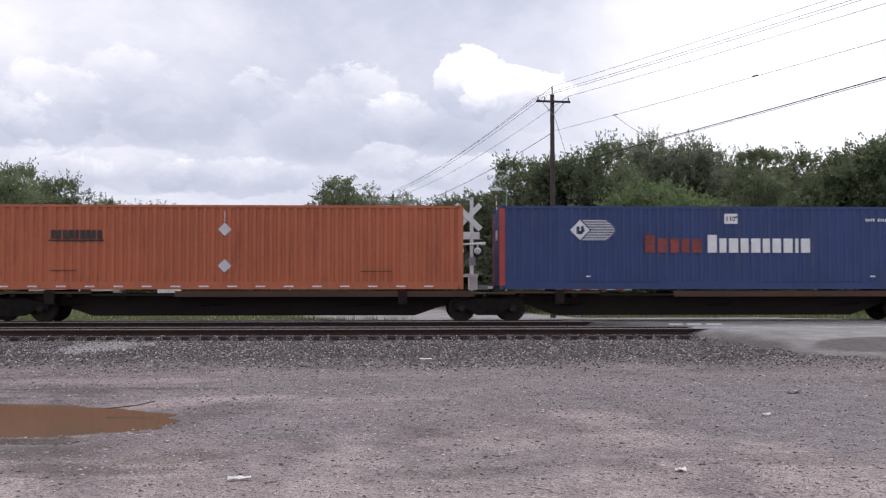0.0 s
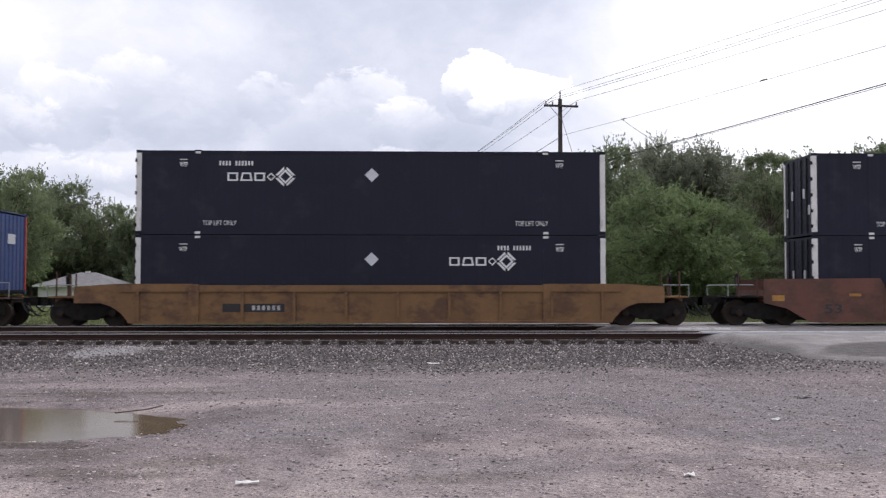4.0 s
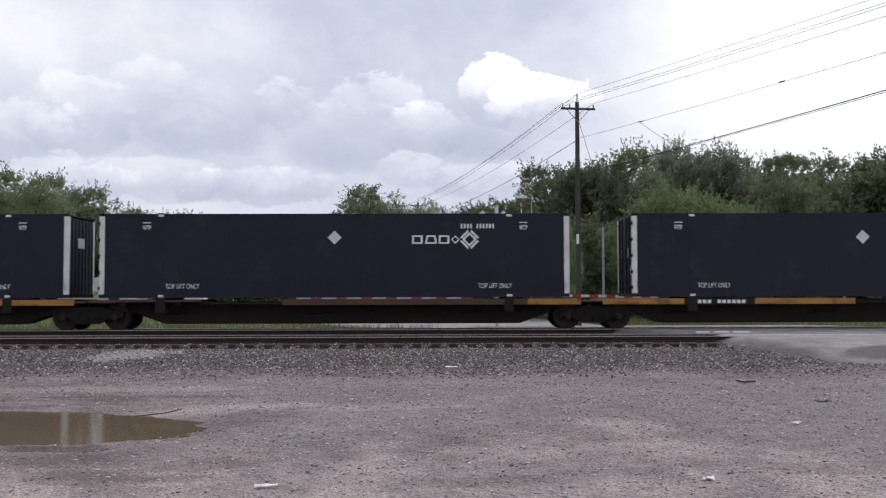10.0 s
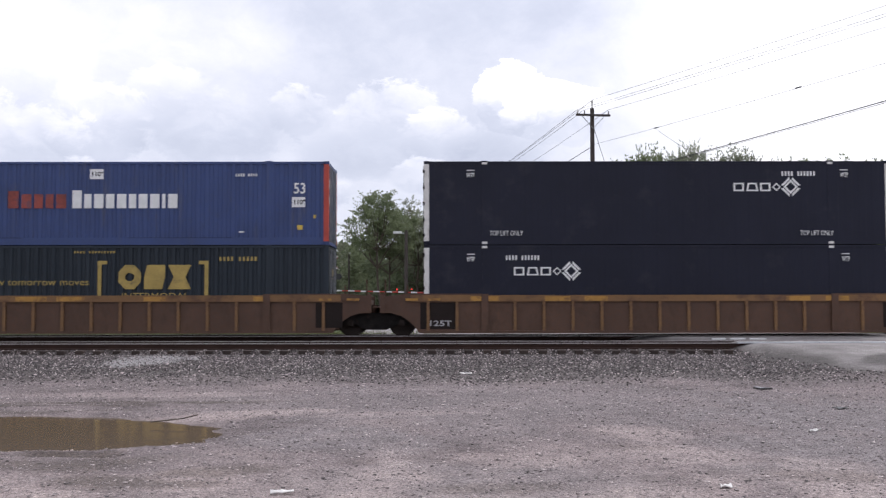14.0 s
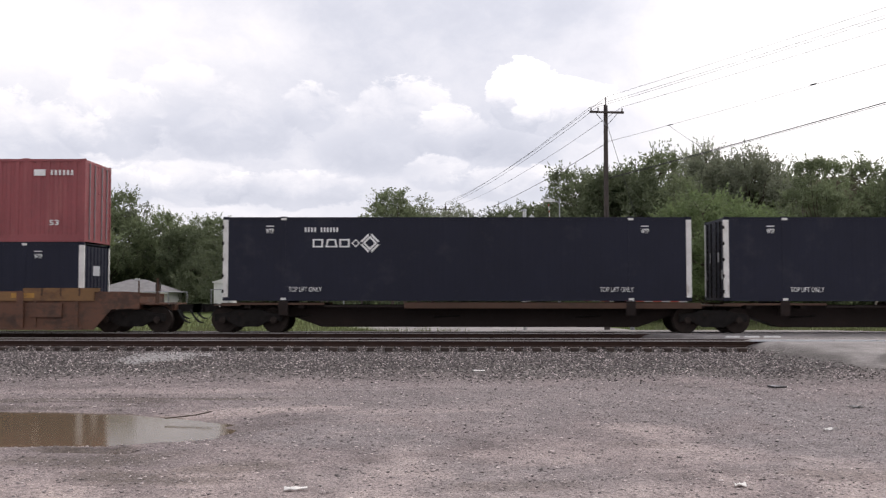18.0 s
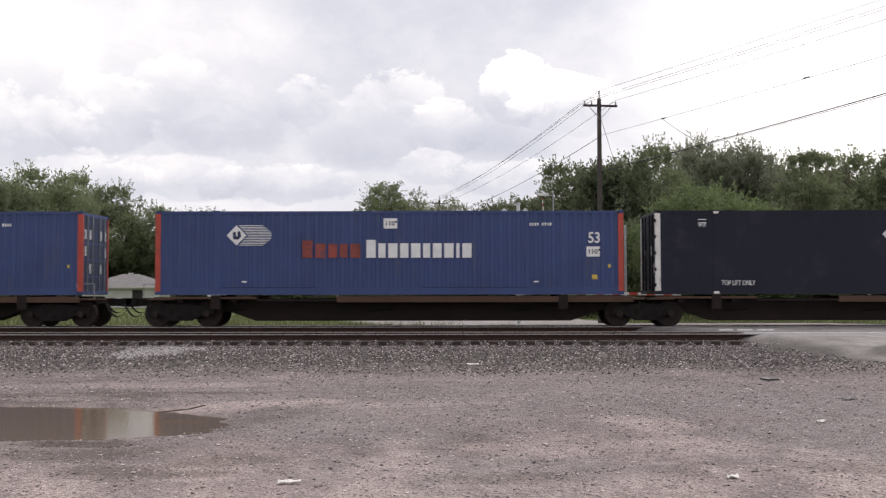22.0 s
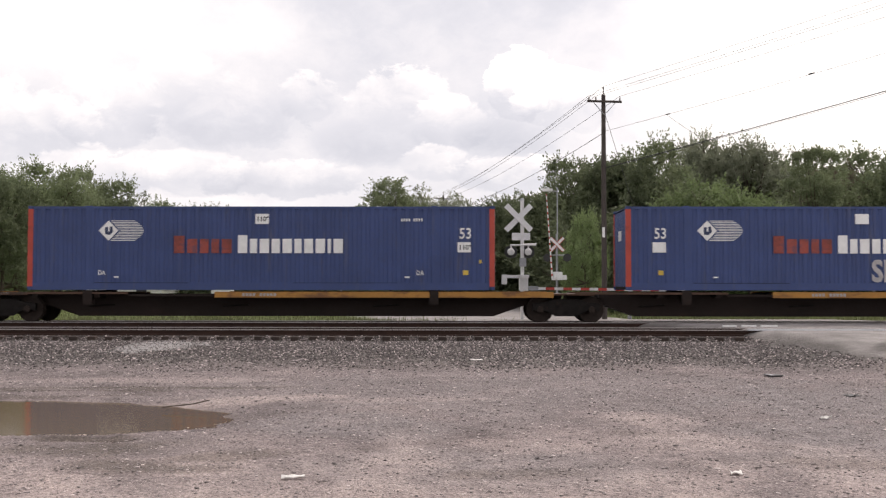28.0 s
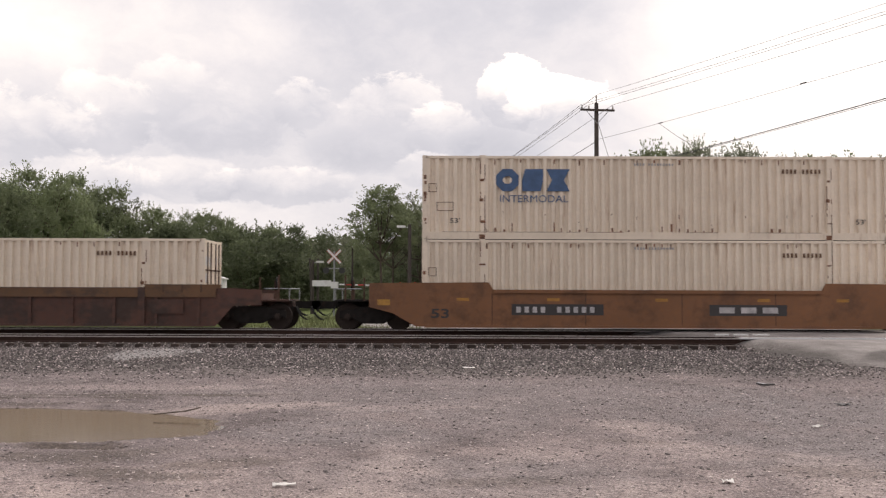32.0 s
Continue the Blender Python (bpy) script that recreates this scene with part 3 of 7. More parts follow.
    soot = ramp(tex(3, 5).outputs[0], (0.3, (0.028, 0.020, 0.017)), (0.7, (0.065, 0.049, 0.042)))
    pale = ramp(tex(22, 4, 0.7).outputs[0], (0.3, (0.21, 0.195, 0.19)), (0.7, (0.40, 0.38, 0.37)))
    at2 = n.new("ShaderNodeAttribute")
    at2.attribute_name = "kinds_two"
    sep2 = n.new("ShaderNodeSeparateColor")
    l.new(at2.outputs["Color"], sep2.inputs[0])
    col = mix(sep.outputs[0], lot, bal)
    col = mix(sep.outputs[1], col, grass)
    col = mix(sep2.outputs[0], col, soot)
    col = mix(sep2.outputs[1], col, pale)
    col = mix(sep.outputs[2], col, asphalt)
    patch = ramp(tex(5, 6, 0.7).outputs[0], (0.3, (0.090, 0.080, 0.075)), (0.7, (0.165, 0.150, 0.142)))
    col = mix(sep2.outputs[2], col, patch)
    l.new(col, b.inputs["Base Color"])
    b.inputs["Roughness"].default_value = 0.88
    bump = n.new("ShaderNodeBump")
    bump.inputs["Strength"].default_value, bump.inputs["Distance"].default_value = 0.9, 0.025
    h = n.new("ShaderNodeMath")
    h.operation = "ADD"
    l.new(tex(45, 3, 0.7).outputs[0], h.inputs[0])
    l.new(chips.outputs["Distance"], h.inputs[1])
    l.new(h.outputs[0], bump.inputs["Height"])
    l.new(bump.outputs[0], b.inputs["Normal"])
    return m


def steps(*runs):
    out = []
    for a, b, d in runs:
        out += list(np.arange(a, b - 1e-6, d))
    return out + [runs[-1][1]]


# worn places of the lot: x, y, half length, half depth, slant, amount
DUSTY = [(-4.2, 8.6, 1.5, 1.1, 0.0, 0.9), (-2.2, 7.6, 2.2, 0.6, 0.0, 0.9), (-2.4, 9.5, 0.65, 0.8, -0.3, 0.8), (-3.0, 14.6, 1.7, 0.7, 0.25, 0.75), (2.3, 12.5, 0.8, 0.8, -0.5, 0.6), (2.9, 10.7, 0.9, 0.8, -0.5, 0.6),
         (0.8, 10.5, 0.9, 0.6, 0.0, 0.5), (0.9, 7.7, 2.6, 0.5, 0.0, 0.8), (3.3, 8.1, 1.0, 0.5, 0.0, 0.6), (-0.6, 14.6, 1.4, 0.4, 0.1, 0.45), (-6.6, 17.6, 4.0, 0.6, 0.05, 0.35), (-8.5, 10.5, 3.0, 1.4, 0.0, 0.6)]
MUDDY = [(-3.6, 10.3, 1.1, 0.55, 0.1, 0.75), (-3.0, 9.3, 0.9, 0.4, -0.1, 0.7), (-2.2, 9.9, 0.8, 0.35, 0.2, 0.6), (-6.0, 15.9, 2.2, 0.16, 0.03, 0.95), (0.6, 9.0, 0.9, 0.3, 0.1, 0.45), (3.8, 9.4, 0.8, 0.3, -0.1, 0.4), (-6.2, 13.0, 3.5, 1.7, 0.0, 1.0), (-5.6, 16.3, 3.4, 0.3, 0.06, 0.9), (-6.5, 15.3, 2.6, 0.22, 0.04, 0.7), (-4.1, 11.0, 0.7, 0.4, 0.0, 1.0), (-3.2, 10.5, 0.9, 0.5, 0.3, 0.55), (-2.9, 9.1, 0.35, 0.5, 0.0, 0.35), (2.0, 11.4, 0.7, 0.25, -0.3, 0.3)]
GRITTY = [(1.2, 16.0, 6.0, 4.0, 0.0, 0.5), (0.3, 9.3, 2.0, 1.2, 0.0, 0.8), (4.5, 10.5, 2.2, 2.5, 0.0, 0.9), (6.5, 14.0, 3.5, 3.0, 0.0, 0.9), (-1.2, 12.0, 1.6, 1.4, 0.0, 0.8)]


def lot_kinds(x, y):
    w = noise.noise(Vector((x * 0.9, y * 0.6, 11.0))) + 0.6 * noise.noise(Vector((x * 2.6, y * 1.8, 12.0))) + 0.35 * noise.noise(Vector((x * 7.0, y * 5.0, 13.0)))
    out = []
    for spots in (DUSTY, MUDDY, GRITTY):
        v = 0.0
        for sx, sy, rx, ry, slant, amount in spots:
            u, q = (x - sx) / rx, (y - sy - slant * (x - sx)) / ry
            v = max(v, amount * ease(0.0, 0.9, 1.15 - u * u - q * q + 0.8 * w))
        # besides the dusty spots, the lot grows paler towards the near side
        if spots is DUSTY:
            v = max(v, 0.70 * ease(0.1, 0.9, 0.30 + 0.15 * (10.5 - y) + 0.55 * w))
        out.append(v)
    return out


def make_ground():
    xs = steps((-2500, -200, 460), (-200, -40, 20), (-40, -14, 1.0), (-14, 14, 0.16), (14, 40, 0.8), (40, 200, 20), (200, 2500, 460))
    ys = steps((-300, -20, 70), (-20, 5, 2.5), (5, 20, 0.13), (20, 46, 0.25), (46, 110, 2), (110, 300, 10), (300, 3000, 450))
    nx, ny = len(xs), len(ys)
    verts = [(x, y, ground_z(x, y)) for y in ys for x in xs]
    faces = [(j * nx + i, j * nx + i + 1, (j + 1) * nx + i + 1, (j + 1) * nx + i) for j in range(ny - 1) for i in range(nx - 1)]
    me = bpy.data.meshes.new("ground")
    me.from_pydata(verts, [], faces)
    for name in ("kinds", "kinds_two", "kinds_three"):
        me.color_attributes.new(name, "FLOAT_COLOR", "POINT")
    one, two, three = (np.zeros((nx * ny, 4), np.float32) for _ in range(3))
    for k, (x, y, z) in enumerate(verts):
        w = noise.noise(Vector((x * 0.5, y * 0.5, 4.0)))
        one[k, 0] = ease(18.8, 23.2, y + 1.5 * w) * (1 - ease(37.6, 39.4, y + 0.5 * w))
        one[k, 1] = ease(37.8, 39.2, y + 0.8 * w)
        one[k, 2] = on_road(x, y)
        two[k, 0] = max(ease(28.45, 28.7, y) * (1 - ease(31.4, 32.0, y)), ease(33.6, 34.2, y) * (1 - ease(36.9, 37.5, y))) * 0.9
        d = math.hypot((x + 7.55 + 0.25 * (26.6 - y)) / 1.25, (y - 26.2) / 2.3) + 0.45 * noise.noise(Vector((x * 1.6, y * 1.2, 3.0))) + 0.2 * w
        two[k, 2] = max(1 - ease(0.85, 1.0, math.hypot((x - 12.3) / 2.4, (y - 24.0 - 0.1 * (x - 12.3)) / 1.8) + 0.12 * w), 0.95 * (1 - ease(0.35, 1.2, math.hypot((x - 9.0) / 1.3, (y - 25.4) / 2.4) + 0.6 * noise.noise(Vector((x * 1.3, y * 0.8, 6.0))))))
        two[k, 1] = 1 - ease(0.6, 1.05, d)
        if y < 24 and abs(x) < 16:
            three[k, :3] = lot_kinds(x, y)
    for name, arr in (("kinds", one), ("kinds_two", two), ("kinds_three", three)):
        me.color_attributes[name].data.foreach_set("color", arr.ravel())
    me.materials.append(ground_material())
    for p in me.polygons:
        p.use_smooth = True
    return tagged(new("ground", me), "gravel lot, grey track ballast and grass verge", "ground", kind="structure")


make_ground()


def make_puddle():
    water = bpy.data.materials.new("muddy_water")
    water.use_nodes = True
    b = water.node_tree.nodes["Principled BSDF"]
    b.inputs["Base Color"].default_value = (0.128, 0.092, 0.056, 1)
    b.inputs["Roughness"].default_value = 0.11
    b.inputs["Specular IOR Level"].default_value = 0.12
    b.inputs["IOR"].default_value = 1.33
    nz = water.node_tree.nodes.new("ShaderNodeTexNoise")
    nz.inputs["Scale"].default_value = 16.0
    bp = water.node_tree.nodes.new("ShaderNodeBump")
    bp.inputs["Strength"].default_value, bp.inputs["Distance"].default_value = 0.015, 0.02
    water.node_tree.links.new(nz.outputs[0], bp.inputs["Height"])
    water.node_tree.links.new(bp.outputs[0], b.inputs["Normal"])
    bm = bmesh.new()
    bmesh.ops.create_circle(bm, cap_ends=True, radius=1, segments=40)
    for v in bm.verts:
        v.co = Vector((-6.3 + 4.4 * v.co.x, 13.0 + 2.7 * v.co.y, LOT - 0.058))
    tagged(part("puddle", bm, water), "brown muddy puddle in a hollow of the gravel lot", "puddle", kind="structure")


make_puddle()


# ---- the two tracks ----
def rail_mesh(x0, x1):
    prof = [(-0.07, 0), (0.07, 0), (0.07, 0.02), (0.012, 0.05), (0.012, 0.135), (0.036, 0.15), (0.036, 0.178), (-0.036, 0.178), (-0.036, 0.15), (-0.012, 0.135), (-0.012, 0.05), (-0.07, 0.02)]
    bm = bmesh.new()
    a = [bm.verts.new((x0, y, z)) for y, z in prof]
    b = [bm.verts.new((x1, y, z)) for y, z in prof]
    for i in range(len(prof)):
        j = (i + 1) % len(prof)
        bm.faces.new((a[i], a[j], b[j], b[i]))
    bm.faces.new(a)
    bm.faces.new(b[::-1])
    return bm


def make_track(name, y, x0, x1):
    tr = tagged(new(name), "rusty steel rails on dark wooden ties", "railway track", "railway tracks", "structure")
    tr.location = (0, y, 0)
    me = mesh_of("rail", rail_mesh(-400, 400), M["rail_side"])
    head = mesh_of("rail_head", boxes((-400, -0.0375, 0.152, 400, 0.0375, 0.1805)), M["rail_head"])
    for s in (-0.7525, 0.7525):
        r = part("rail", me, None, tr, at=pose(0, s, -0.1805))
        part("rail_head", head, None, r, "shiny worn running surface")
    bm = bmesh.new()
    box(bm, -0.115, -1.3, -0.18, 0.115, 1.3, 0)
    bmesh.ops.bevel(bm, geom=bm.edges[:], offset=0.012, segments=1, affect="EDGES")
    tie = mesh_of("tie", bm, M["tie"])
    rng = random.Random(5)
    x = x0
    while x < x1:
        if not on_road(x, y) > 0.5:
            part("tie", tie, None, tr, at=pose(x + rng.uniform(-0.03, 0.03), rng.uniform(-0.05, 0.05), -0.186 + rng.uniform(-0.012, 0.0), rz=rng.uniform(-1.2, 1.2)))
        x += 0.53


def rail_shine_strips(tr_name, y, x0, x1):
    """Added pale strips by the rails at the road, standing in for the rails' shine."""
    tr = bpy.data.objects[tr_name]
    rng = random.Random(15)
    for s, dashed in ((-0.90, False), (1.75, True)):
        x = x0
        while x < x1:
            w = rng.uniform(0.25, 0.5) if dashed else rng.uniform(1.2, 2.4)
            part("crossing_edge", boxes((x, s, -0.02, x + w, s + 0.12, 0.03)), M["logo_white"] if dashed else M["placard"], tr, "pale added strip standing in for the shine of the rails")
            x += w + (0.16 if dashed else 0.03)
            if dashed and x > x0 + 1.3:
                break


make_track("track_near", TRACK_NEAR, -22, 22)
make_track("track_far", TRACK_TRAIN, -26, 26)
rail_shine_strips("track_near", TRACK_NEAR, 8.6, 20.0)


def make_stones():
    """Loose ballast on the shoulder and between the rails, and scattered stones on the lot."""
    rng = random.Random(11)
    verts, faces = [], []

    def stone(x, y, r, flat=0.7, lift=0.0):
        z = ground_z(x, y) + lift
        base = len(verts)
        q = Euler((rng.uniform(0, 6), rng.uniform(0, 6), rng.uniform(0, 6))).to_matrix()
        for vx, vy, vz in ((1, 0, 0), (-1, 0, 0), (0, 1, 0), (0, -1, 0), (0, 0, 1), (0, 0, -1)):
            k = r * rng.uniform(0.65, 1.25)
            c = q @ Vector((vx * k, vy * k, vz * k))
            verts.append((x + c.x, y + c.y, z + r * 0.25 + c.z * flat))
        for a, b, c in ((0, 2, 4), (2, 1, 4), (1, 3, 4), (3, 0, 4), (2, 0, 5), (1, 2, 5), (3, 1, 5), (0, 3, 5)):
            faces.append((base + a, base + b, base + c))

    for _ in range(74000):
        y = 28.72 - 9.8 * rng.random() ** 1.5
        x = rng.uniform(-15.5, 15.5)
        if math.hypot((x + 7.55 + 0.25 * (26.6 - y)) / 1.2, (y - 26.2) / 2.2) + 0.4 * noise.noise(Vector((x * 1.6, y * 1.2, 3.0))) < 0.85:
            if rng.random() < 0.5:
                stone(x, y, rng.uniform(0.012, 0.025))
            continue
        if y > 28.38 and abs((x + 22.0 + 0.265) % 0.53 - 0.265) < 0.15:
            continue
        if on_road(x, y) < 0.3 and rng.random() < ease(18.6, 25.0, y + 1.5 * noise.noise(Vector((x * 0.5, y * 0.5, 4.0)))):
            stone(x, y, rng.uniform(0.012, 0.034))
    for _ in range(9000):
        y = rng.choice((rng.uniform(28.4, 31.3), rng.uniform(31.3, 37.4)))
        x = rng.uniform(-15.5, 15.5)
        if on_road(x, y) < 0.3:
            stone(x, y, rng.uniform(0.022, 0.05))
    # stones heaped between the ends of the ties, which stay bare
    for k in range(58):
        for _ in range(44):
            x, y = -15.375 + 0.53 * k + rng.uniform(-0.14, 0.14), rng.uniform(28.38, 28.8)
            if on_road(x, y) < 0.3:
                stone(x, y, rng.uniform(0.018, 0.036), 0.7, rng.uniform(0.0, 0.085))
    bed = len(faces)
    for _ in range(70000):
        y = 7.0 + 15.5 * rng.random() ** 1.15
        x = rng.uniform(-0.5, 0.5) * (y * 1.02 + 1.5)
        u, v = (x + 6.2) / 3.4, (y - 13.02) / 1.62
        if u * u + v * v > 1.0 and on_road(x, y) < 0.3:
            stone(x, y, (0.004 + 0.006 * rng.random() + 0.022 * rng.random() ** 12) * (0.6 + y / 26), 0.34)
    bed_verts = bed * 6 // 8
    for name, label, v_, f_, stops in (
            ("ballast_stones", "loose crushed dark and pale stone of the track bed", verts[:bed_verts], faces[:bed], ((0.0, 0.035), (0.5, 0.115), (0.86, 0.26), (1.0, 0.68))),
            ("lot_gravel", "small loose gravel scattered over the lot", verts[bed_verts:], [tuple(i - bed_verts for i in f) for f in faces[bed:]], ((0.0, 0.085), (0.22, 0.17), (0.72, 0.31), (1.0, 0.66)))):
        me = bpy.data.meshes.new(name)
        me.from_pydata(v_, [], f_)
        m = bpy.data.materials.new(name)
        m.use_nodes = True
        n, l = m.node_tree.nodes, m.node_tree.links
        geo = n.new("ShaderNodeNewGeometry")
        r = n.new("ShaderNodeValToRGB")
        e = r.color_ramp.elements
        e.new(0.55), e.new(0.9)
        for el, (p, k) in zip(e, stops):
            el.position, el.color = p, (k * 1.04, k * 0.89, k * 0.855, 1)
        l.new(geo.outputs["Random Per Island"], r.inputs[0])
        l.new(r.outputs[0], n["Principled BSDF"].inputs["Base Color"])
        n["Principled BSDF"].inputs["Roughness"].default_value = 0.9
        me.materials.append(m)
        tagged(new(name, me), label, "gravel", kind="stuff")


make_stones()

# ---- the train ----
FACE = 1.295          # half the width of a container
CL, CH = 16.15, 2.896  # length and height of a container
SLIDE = [(0, -0.00), (1, 23.02), (2, 45.79), (3, 68.58), (3.5, 79.85), (5.5, 125.45), (6, 136.81), (7, 159.61), (8, 182.24), (9, 205.08), (10, 227.81), (11, 250.51), (12, 273.21), (13, 295.92), (14, 318.42), (14.5, 329.77), (16.5, 375.37), (17, 386.66), (18, 409.29), (19, 432.04), (20, 454.69), (21, 477.42), (22, 500.16), (23, 522.14), (24, 544.85), (25, 567.49), (25.5, 578.90), (27.5, 624.50), (28, 635.85), (29, 658.46), (30, 681.19), (31, 703.80), (32, 726.48)]      # seconds, metres that the train has run
PLACE = [-14.00, 3.41, 21.90, 40.43, 61.06, 81.86, 105.29, 124.63, 144.07, 165.54, 182.43, 199.43, 216.61, 234.93, 255.87, 279.13, 298.40, 317.83, 341.16, 360.95, 380.34, 401.31, 418.56, 435.83, 453.01, 471.41, 490.07, 507.31, 524.60, 541.81, 560.17, 581.19, 602.70, 621.19, 641.85, 663.09, 682.60, 702.07, 725.71]          # start of each load along the train
MOVERS = []


def mover(ob, s, z):
    ob.matrix_basis = pose(s, TRACK_TRAIN, z)
    MOVERS.append((ob, s, z))
    return ob


def corrugated(x0, x1, z0, z1, y, depth, pitch=0.28):
    """A wall of folded sheet: outer flats on y, troughs set back by depth."""
    bm = bmesh.new()
    xs = []
    n_ = max(int((x1 - x0) / pitch), 1)
    p = (x1 - x0) / n_
    for i in range(n_):
        a = x0 + i * p
        xs += [(a, 0), (a + p * 0.40, 0), (a + p * 0.53, depth), (a + p * 0.87, depth)]
    xs.append((x1, 0))
    lo = [bm.verts.new((x, y + d, z0)) for x, d in xs]
    hi = [bm.verts.new((x, y + d, z1)) for x, d in xs]
    for i in range(len(xs) - 1):
        bm.faces.new((lo[i], lo[i + 1], hi[i + 1], hi[i]))
    return bm


HINGE = {}
RAIL = 0.25  # height of the smooth bottom rail


def container(skin, posts, depth, pitch, label, category="container", door_left=False, rails=None):
    """A 53-foot domestic container: folded walls, rails, posts, castings, doors with lock rods."""
    c = tagged(new("shipping_container"), label, category, "containers on the train")
    rails = rails or skin
    for s in (-1, 1):
        part("side_wall", corrugated(0.14, 2.02, RAIL, CH - 0.10, -FACE + 0.012, depth, pitch), skin, c, at=pose(0, 0, 0) if s < 0 else Matrix.Diagonal((1, -1, 1, 1)))
        part("side_wall", corrugated(2.16, 13.99, RAIL, CH - 0.10, -FACE + 0.012, depth, pitch), skin, c, at=pose(0, 0, 0) if s < 0 else Matrix.Diagonal((1, -1, 1, 1)))
        part("side_wall", corrugated(14.13, CL - 0.14, RAIL, CH - 0.10, -FACE + 0.012, depth, pitch), skin, c, at=pose(0, 0, 0) if s < 0 else Matrix.Diagonal((1, -1, 1, 1)))
        y0, y1 = sorted((s * FACE, s * (FACE - 0.09)))
        part("top_rail", boxes((0.14, y0, CH - 0.10, CL - 0.14, y1, CH - 0.012)), rails, c)
        part("bottom_rail", boxes((0.14, y0, 0.0, CL - 0.14, y1, RAIL)), rails, c)
        for x in (2.02, 13.99):
            part("lifting_post", boxes((x, y0, RAIL, x + 0.14, y1, CH - 0.10)), skin, c)
            part("lifting_casting", boxes((x - 0.04, y0, CH - 0.012, x + 0.18, y1, CH + 0.012)), rails, c)
        for x in (0.0, CL - 0.23):
            part("corner_post", boxes((x + (0.0 if x == 0 else 0.05), min(y0, s * (FACE + 0.003)), 0.12, x + (0.18 if x == 0 else 0.23), max(y1, s * (FACE + 0.003)), CH - 0.10)), posts, c)
            for z in (0.0, CH - 0.118):
                xa = 0.0 if x == 0 else CL - 0.18
                part("corner_casting", boxes((xa, y0, z, xa + 0.18, y1, z + 0.118)), rails, c)
    if posts is M["white_post"]:
        hinge = HINGE.setdefault(0, mesh_of("hinge", boxes((-0.035, -FACE - 0.012, -0.06, 0.03, -FACE + 0.03, 0.06)), M["steel_dark"]))
        for z in (0.32, 0.86, 1.42, 1.98, 2.54):
            part("hinge", hinge, None, c, at=pose(0, 0, z))
    part("roof", boxes((0.05, -FACE + 0.05, CH - 0.06, CL - 0.05, FACE - 0.05, CH - 0.03)), skin, c)
    part("floor", boxes((0.05, -FACE + 0.05, 0.04, CL - 0.05, FACE - 0.05, 0.14)), M["steel_dark"], c)
    # closed front end and door end
    turn = pose(CL, 0, 0, rz=180) if door_left else pose(0, 0, 0)
    part("front_wall", corrugated(-FACE + 0.1, FACE - 0.1, 0.12, CH - 0.12, 0.03, 0.03, 0.3), skin, c, at=turn @ pose(0, 0, 0, rz=-90))
    for s in (-1, 1):
        y0, y1 = sorted((s * 0.01, s * (FACE - 0.1)))
        # blue boxes get darker doors: the shaded end is put into the colour
        d = part("door", boxes((CL - 0.07, y0, 0.14, CL - 0.02, y1, CH - 0.14)), M["blue_dark"] if skin is M["blue"] else skin, c, at=turn)
        for k in (0.35, 0.85):
            y = s * k
            part("lock_rod", bars(((CL + 0.005, y, 0.1), (CL + 0.005, y, CH - 0.12), 0.022, None, 6)), M["spine_rust"] if skin is M["cream"] else M["steel_dark"] if skin is M["navy"] else M["galvanised"], d)
        for z in (0.62, 1.2, 1.78):
            part("door_rib", boxes((CL - 0.02, y0 + 0.03, z, CL - 0.006, y1 - 0.03, z + 0.06)), M["spine_rust"] if skin is M["cream"] else rails, d)
        for k, z in enumerate((0.75, 1.36, 1.95)):
            for q in (0.52, 0.98):
                if ((k + int(q * 10)) % 3 != 0) != (skin is M["navy"]) and skin not in (M["green_navy"], M["maroon"]):
                    part("door_marking", boxes((CL - 0.02, s * q - 0.08, z, CL - 0.016, s * q + 0.09, z + 0.34)), M["placard"], d, "pale lettering panel")
    part("door_header", boxes((CL - 0.1, -FACE + 0.1, CH - 0.14, CL - 0.01, FACE - 0.1, CH - 0.03)), rails, c, at=turn)
    part("door_sill", boxes((CL - 0.1, -FACE + 0.1, 0.02, CL - 0.01, FACE - 0.1, 0.14)), rails, c, at=turn)
    hub = pose(0, 0, 0) if door_left else pose(CL, 0, 0, rz=180)
    part("end_mark", boxes((CL - 0.026, -0.35, 1.75, CL - 0.018, 0.3, 2.1)), M["logo_blue"] if skin is M["cream"] else M["logo_ochre"] if skin is M["green_navy"] else M["placard"], c, "small emblem on the end", turn if skin is M["green_navy"] else hub)
    return c


Y0, Y1 = -FACE - 0.004, -FACE + 0.008   # depth of painted marks on the camera's side


def blocks(c, name, mat, items, label=""):
    """Small flat marks painted on a wall; several tiny ones stay together."""
    ob = part(name, boxes(*[(a, Y0, z0, b, Y1, z1) for a, z0, b, z1 in items]), mat, c, label)
    return tagged(ob, kind="stuff") if len(items) > 1 else ob


def glyph_row(c, mat, x0, x1, z0, z1, widths, tall_first=1.0, fill=0.76, label=""):
    """A company's painted name, as a row of plain blocks of uneven width, the first one taller."""
    x, unit = x0, (x1 - x0) / sum(widths)
    for i, k in enumerate(widths):
        top = z0 + (z1 - z0) * (1 if i == 0 else 1 / tall_first)
        gap = unit * (1 - fill) / 2
        part("name_block", boxes((x + gap, Y0, z0, x + unit * k - gap, Y1, top)), mat, c, label)
        x += unit * k


def number_bars(x0, x1, z0, z1, count, dash=True):
    """Code numbers, as plain bars."""
    w = (x1 - x0) / count
    return [(x0 + i * w + w * 0.24, z0, x0 + (i + 1) * w - w * 0.24, z1) for i in range(count) if not (dash and i == 4)]


